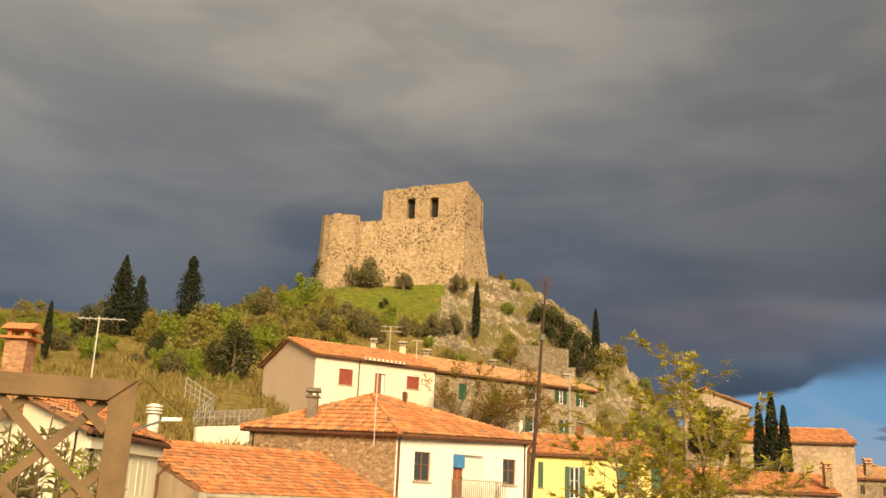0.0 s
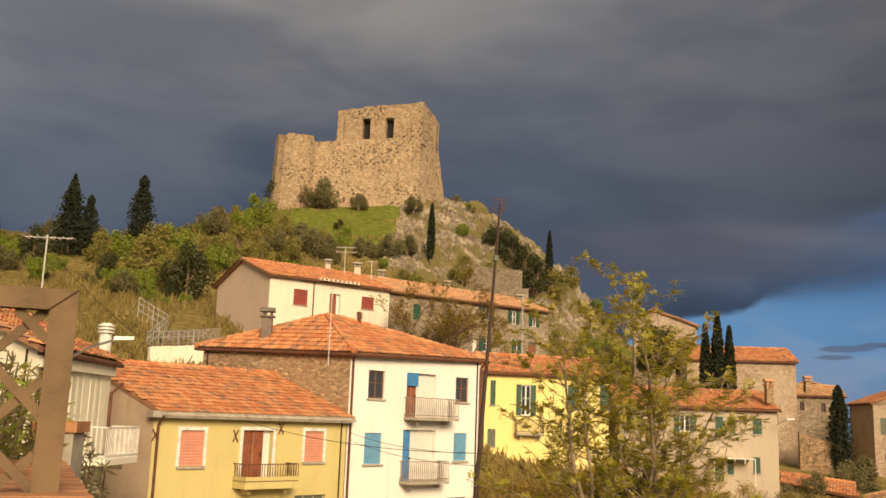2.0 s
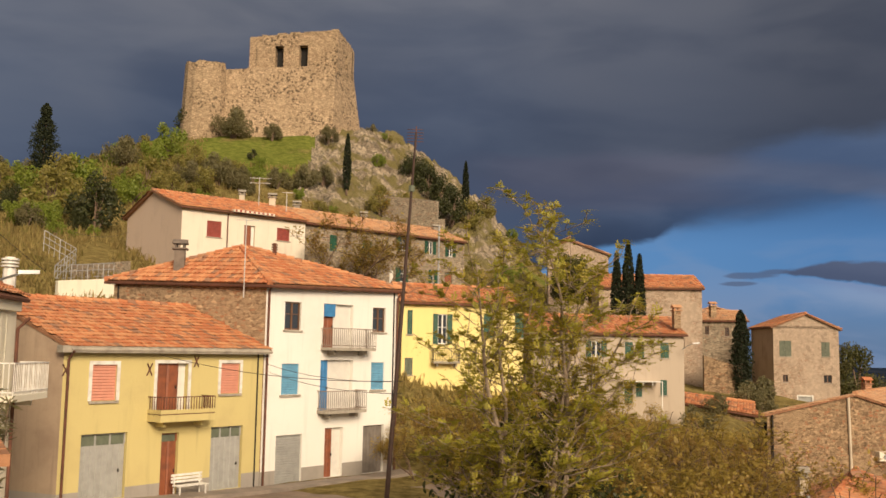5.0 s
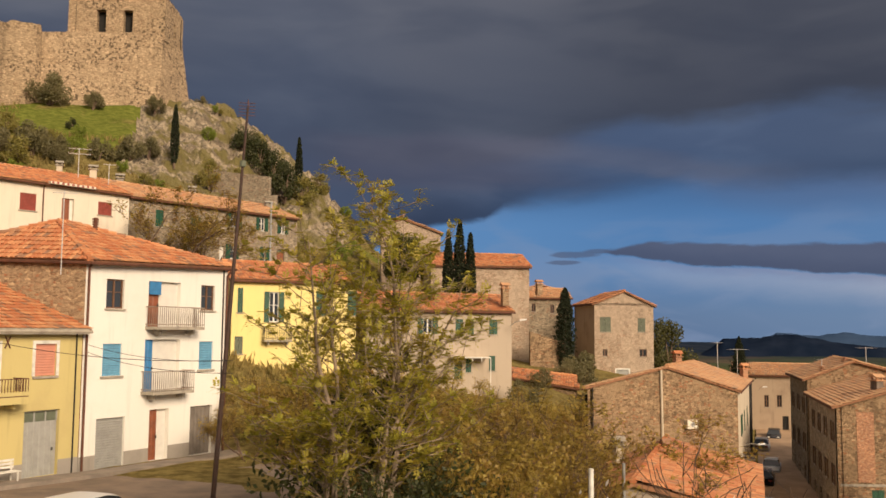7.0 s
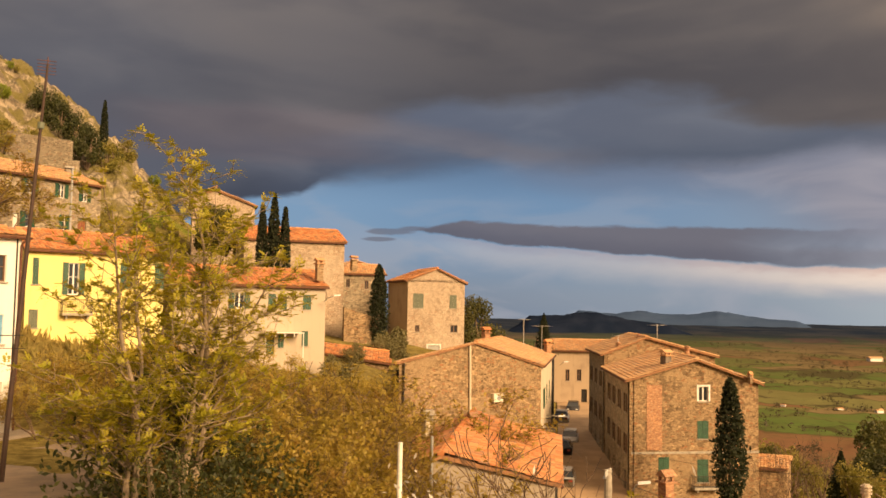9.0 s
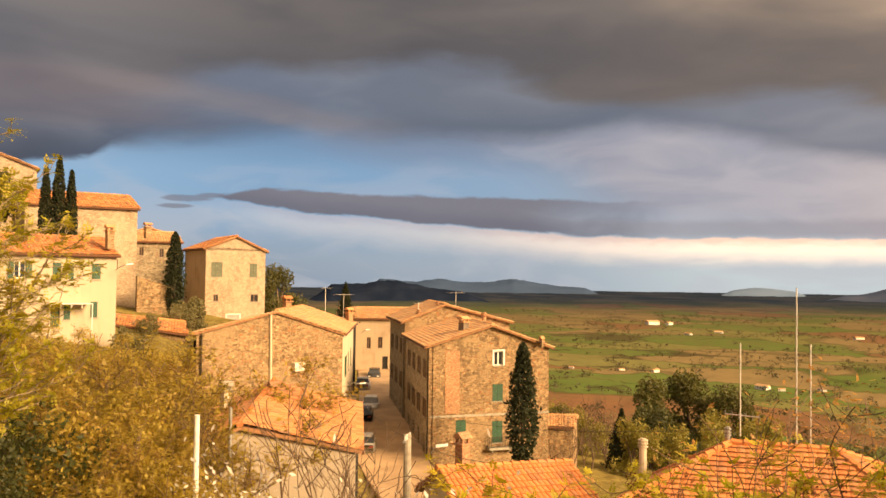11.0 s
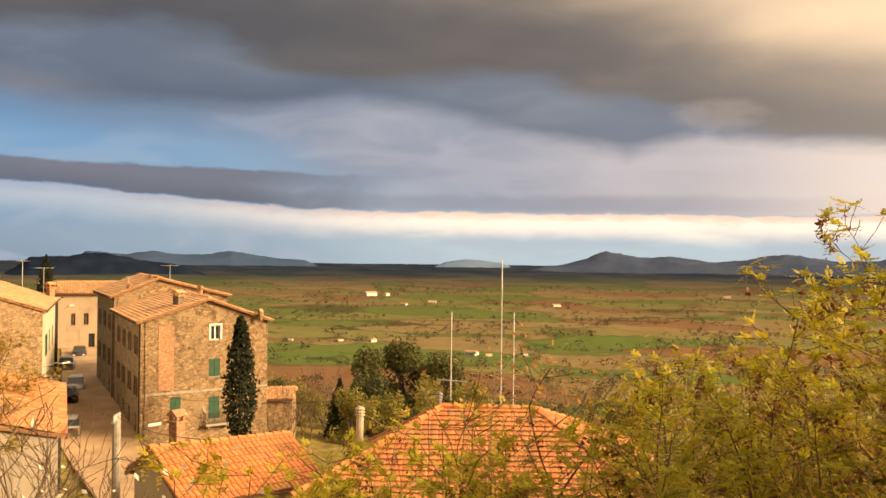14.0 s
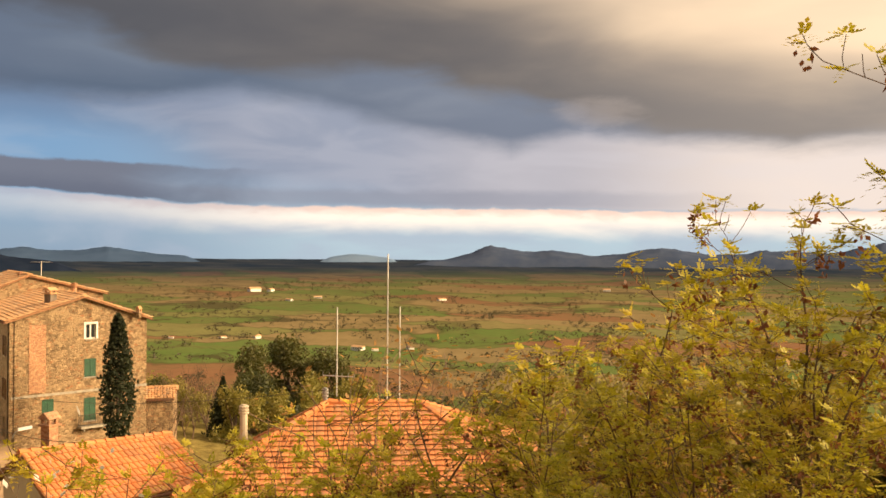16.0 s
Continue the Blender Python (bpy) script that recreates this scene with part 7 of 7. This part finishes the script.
low_wall("wall_terrace", (-16.59, 68.01, 9.51), (-13.05, 70.81, 10.02), 1.2, 0.4, "cream", "cream rendered terrace wall")
low_wall("wall_upper", (-16.48, 72.14, 11.22), (-13.53, 77.83, 12.10), 1.0, 0.4, "stone_grey", "grey stone wall below the hill")
low_wall("wall_crag", (11.20, 131.52, 25.77), (18.34, 126.68, 24.44), 2.6, 0.6, "stone_grey", "old stone retaining wall on the crag")
low_wall("wall_crag_end", (15.87, 110.87, 19.62), (17.04, 110.70, 19.65), 2.6, 0.6, "stone_grey", "stub of an old stone wall")
low_wall("wall_lane", (39.48, 87.51, 3.38), (43.01, 86.95, 2.24), 3.0, 0.5, "stone", "stone wall along the upper lane")
steps = thing("stair_rail", (-17.26, 70.93, 11.18), "zigzag galvanised stair railing on the slope", "railing")
for (a, b) in (((-18.89, 72.58, 13.82), (-16.70, 73.12, 12.58)), ((-16.70, 73.12, 12.58), (-17.57, 70.86, 11.08)), ((-17.57, 70.86, 11.08), (-14.01, 73.68, 11.61))):
    a, b = Vector(a), Vector(b)
    g = Geo()
    for h in (0.0, 0.5, 0.95):
        g.tube([a + Vector((0, 0, h)), b + Vector((0, 0, h))], 0.03, 5)
    k = max(3, int((b - a).length / 0.4))
    for i in range(k + 1):
        p = a.lerp(b, i / k)
        g.tube([p - Vector((0, 0, 0.6)), p + Vector((0, 0, 0.95))], 0.02 if i % 3 else 0.035, 5)
    part("rail_flight", g, "zinc", steps)

# ---- the terrace by the camera ----
corner = Vector((-1.01, 3.25, 6.66))
hx = Vector((0.953, 0.302, 0))
hy = Vector((-0.302, 0.953, 0))
screen = thing("trellis_screen", (corner.x, corner.y, 4.7), "weathered timber trellis screen with a mitred frame", "trellis")
bw, bh, dp = 0.088, 0.072, 0.07


def timber(name, pts, label=""):
    """A bevelled plank whose front outline is given in the screen's own plane."""
    g = Geo()
    front = [corner + hx * u + Vector((0, 0, v)) for u, v in pts]
    cen = sum(front, Vector()) / len(front)
    inner = [p.lerp(cen, 0.0) + (cen - p).normalized() * 0.006 for p in front]
    loops = [[p - hy * 0.0 for p in inner], [p + hy * 0.008 for p in front], [p + hy * dp for p in front]]
    n = len(front)
    base = 0
    for lp in loops:
        g.v += [tuple(p) for p in lp]
    g.f.append(tuple(range(n)))
    for k in range(2):
        for i in range(n):
            j = (i + 1) % n
            g.f.append((k * n + j, k * n + i, (k + 1) * n + i, (k + 1) * n + j))
    g.f.append(tuple(range(3 * n - 1, 2 * n - 1, -1)))
    return part(name, g, "wood", screen, label)


timber("post", [(0, 0), (-bw, -bh), (-bw, -1.95), (0, -1.95)][::1])
timber("top_rail", [(-1.9, 0), (-1.9, -bh), (-bw, -bh), (0, 0)])
timber("post", [(-1.9, -bh), (-1.98, -bh), (-1.98, -1.95), (-1.9, -1.95)][::-1])
lo, hi = -1.75, -bh
for layer, sign in ((0.025, 1), (0.042, -1)):
    start = -0.44 if sign > 0 else -0.35
    for k in range(-12, 12):
        u0 = start + 0.25 * k
        a, b = (u0, hi), (u0 + sign * 1.7, lo)
        left, right = -1.9, -bw
        ts = [0.0, 1.0]
        d = b[0] - a[0]
        t0, t1 = sorted(((left - a[0]) / d, (right - a[0]) / d))
        t0, t1 = max(0.0, t0), min(1.0, t1)
        if t1 - t0 < 0.03:
            continue
        P = lambda t: corner + hx * lerp(a[0], b[0], t) + Vector((0, 0, lerp(a[1], b[1], t))) + hy * layer
        p, q = P(t0), P(t1)
        way = (q - p).normalized()
        across = way.cross(hy).normalized() * 0.016
        g = Geo()
        g.box(p - across, q - p, across * 2, hy * 0.014)
        part("batten", g, "wood", screen)

# plank-topped parapet with a pillar, and plants behind the screen
e0, e1 = Vector((-0.81, 2.99, 5.95)), Vector((-1.67, 5.34, 5.95))
zt = (e0.z + e1.z) / 2
e0.z = e1.z = zt
inward = Vector((-0.95, -0.25, 0)) * 0.55
e00 = e0 - (e1 - e0) * 0.2
parapet = thing("parapet", (e0.x, e0.y, 4.7), "low terrace parapet topped with orange timber boards", "parapet")
g = Geo()
g.hexa([e00 + inward * 0.95 - Vector((0, 0, 1.6)), e00 - Vector((0, 0, 1.6)) + inward * 0.05, e1 - Vector((0, 0, 1.6)) + inward * 0.05, e1 + inward * 0.95 - Vector((0, 0, 1.6))],
       [e00 + inward * 0.95 - Vector((0, 0, 0.035)), e00 + inward * 0.05 - Vector((0, 0, 0.035)), e1 + inward * 0.05 - Vector((0, 0, 0.035)), e1 + inward * 0.95 - Vector((0, 0, 0.035))])
part("wall", g, "concrete", parapet)
for i in range(22):
    p, q = e00.lerp(e1, i / 22), e00.lerp(e1, (i + 0.94) / 22)
    up = Vector((0, 0, 0.03 + 0.003 * (i % 3)))
    g = Geo()
    g.hexa([p + inward, p, q, q + inward], [p + inward + up, p + up, q + up, q + inward + up])
    part("board", g, "plank", parapet)
px, py, pz = (-1.75, 5.48, 6.13)
pillar = thing("pillar", (px, py, 4.0), "small concrete pillar with a timber cap", "pillar")
g = Geo()
g.box((px - 0.1, py - 0.1, 4.0), (0.2, 0, 0), (0, 0.2, 0), (0, 0, pz - 4.0))
part("shaft", g, "concrete", pillar)
g = Geo()
g.box((px - 0.12, py - 0.12, pz), (0.24, 0, 0), (0, 0.24, 0), (0, 0, 0.06))
part("cap", g, "plank", pillar)


def oleander(x, y, z0, top, r, seed, mat="olive", label="leafy oleander shrub behind the trellis"):
    rng = random.Random(seed)
    root = thing("oleander", (x, y, z0), label, "shrub", "oleanders")
    st, lv = Geo(), Geo()
    for i in range(22):
        an, lean = rng.uniform(0, 6.28), rng.uniform(0.2, 1.0) * r
        tip = Vector((x + math.cos(an) * lean, y + math.sin(an) * lean, lerp(z0, top, rng.uniform(0.75, 1.0))))
        mid = Vector((x, y, z0)).lerp(tip, 0.5) + Vector((0, 0, 0.1))
        st.tube([(x, y, z0), mid, tip], [0.012, 0.009, 0.004], 5)
        for k in range(120):
            t = rng.uniform(0.25, 1.0)
            p = mid.lerp(tip, (t - 0.5) * 2) if t > 0.5 else Vector((x, y, z0)).lerp(mid, t * 2)
            d = Vector((rng.gauss(0, 1), rng.gauss(0, 1), rng.gauss(0.5, 0.6))).normalized()
            l = rng.uniform(0.05, 0.10)
            s = d.cross(Vector((rng.gauss(0, 1), rng.gauss(0, 1), rng.gauss(0, 1)))).normalized() * l * 0.11
            lv.face(p, p + d * l * 0.5 + s, p + d * l, p + d * l * 0.5 - s)
    part("trunk", st, "bark", root)["kind"] = "stuff"
    part("crown", lv, mat, root)["kind"] = "stuff"


for k, (t3, rr, mt) in enumerate((((-2.10, 4.76, 6.73), 0.45, "olive"), ((-2.05, 5.21, 6.60), 0.4, "scrub"), ((-2.12, 5.83, 6.50), 0.35, "scrub"), ((-1.75, 5.74, 6.18), 0.25, "olive"), ((-1.92, 4.62, 6.48), 0.4, "bright_leaf"))):
    oleander(t3[0], t3[1], 4.2, t3[2], rr, 60 + k, mt)
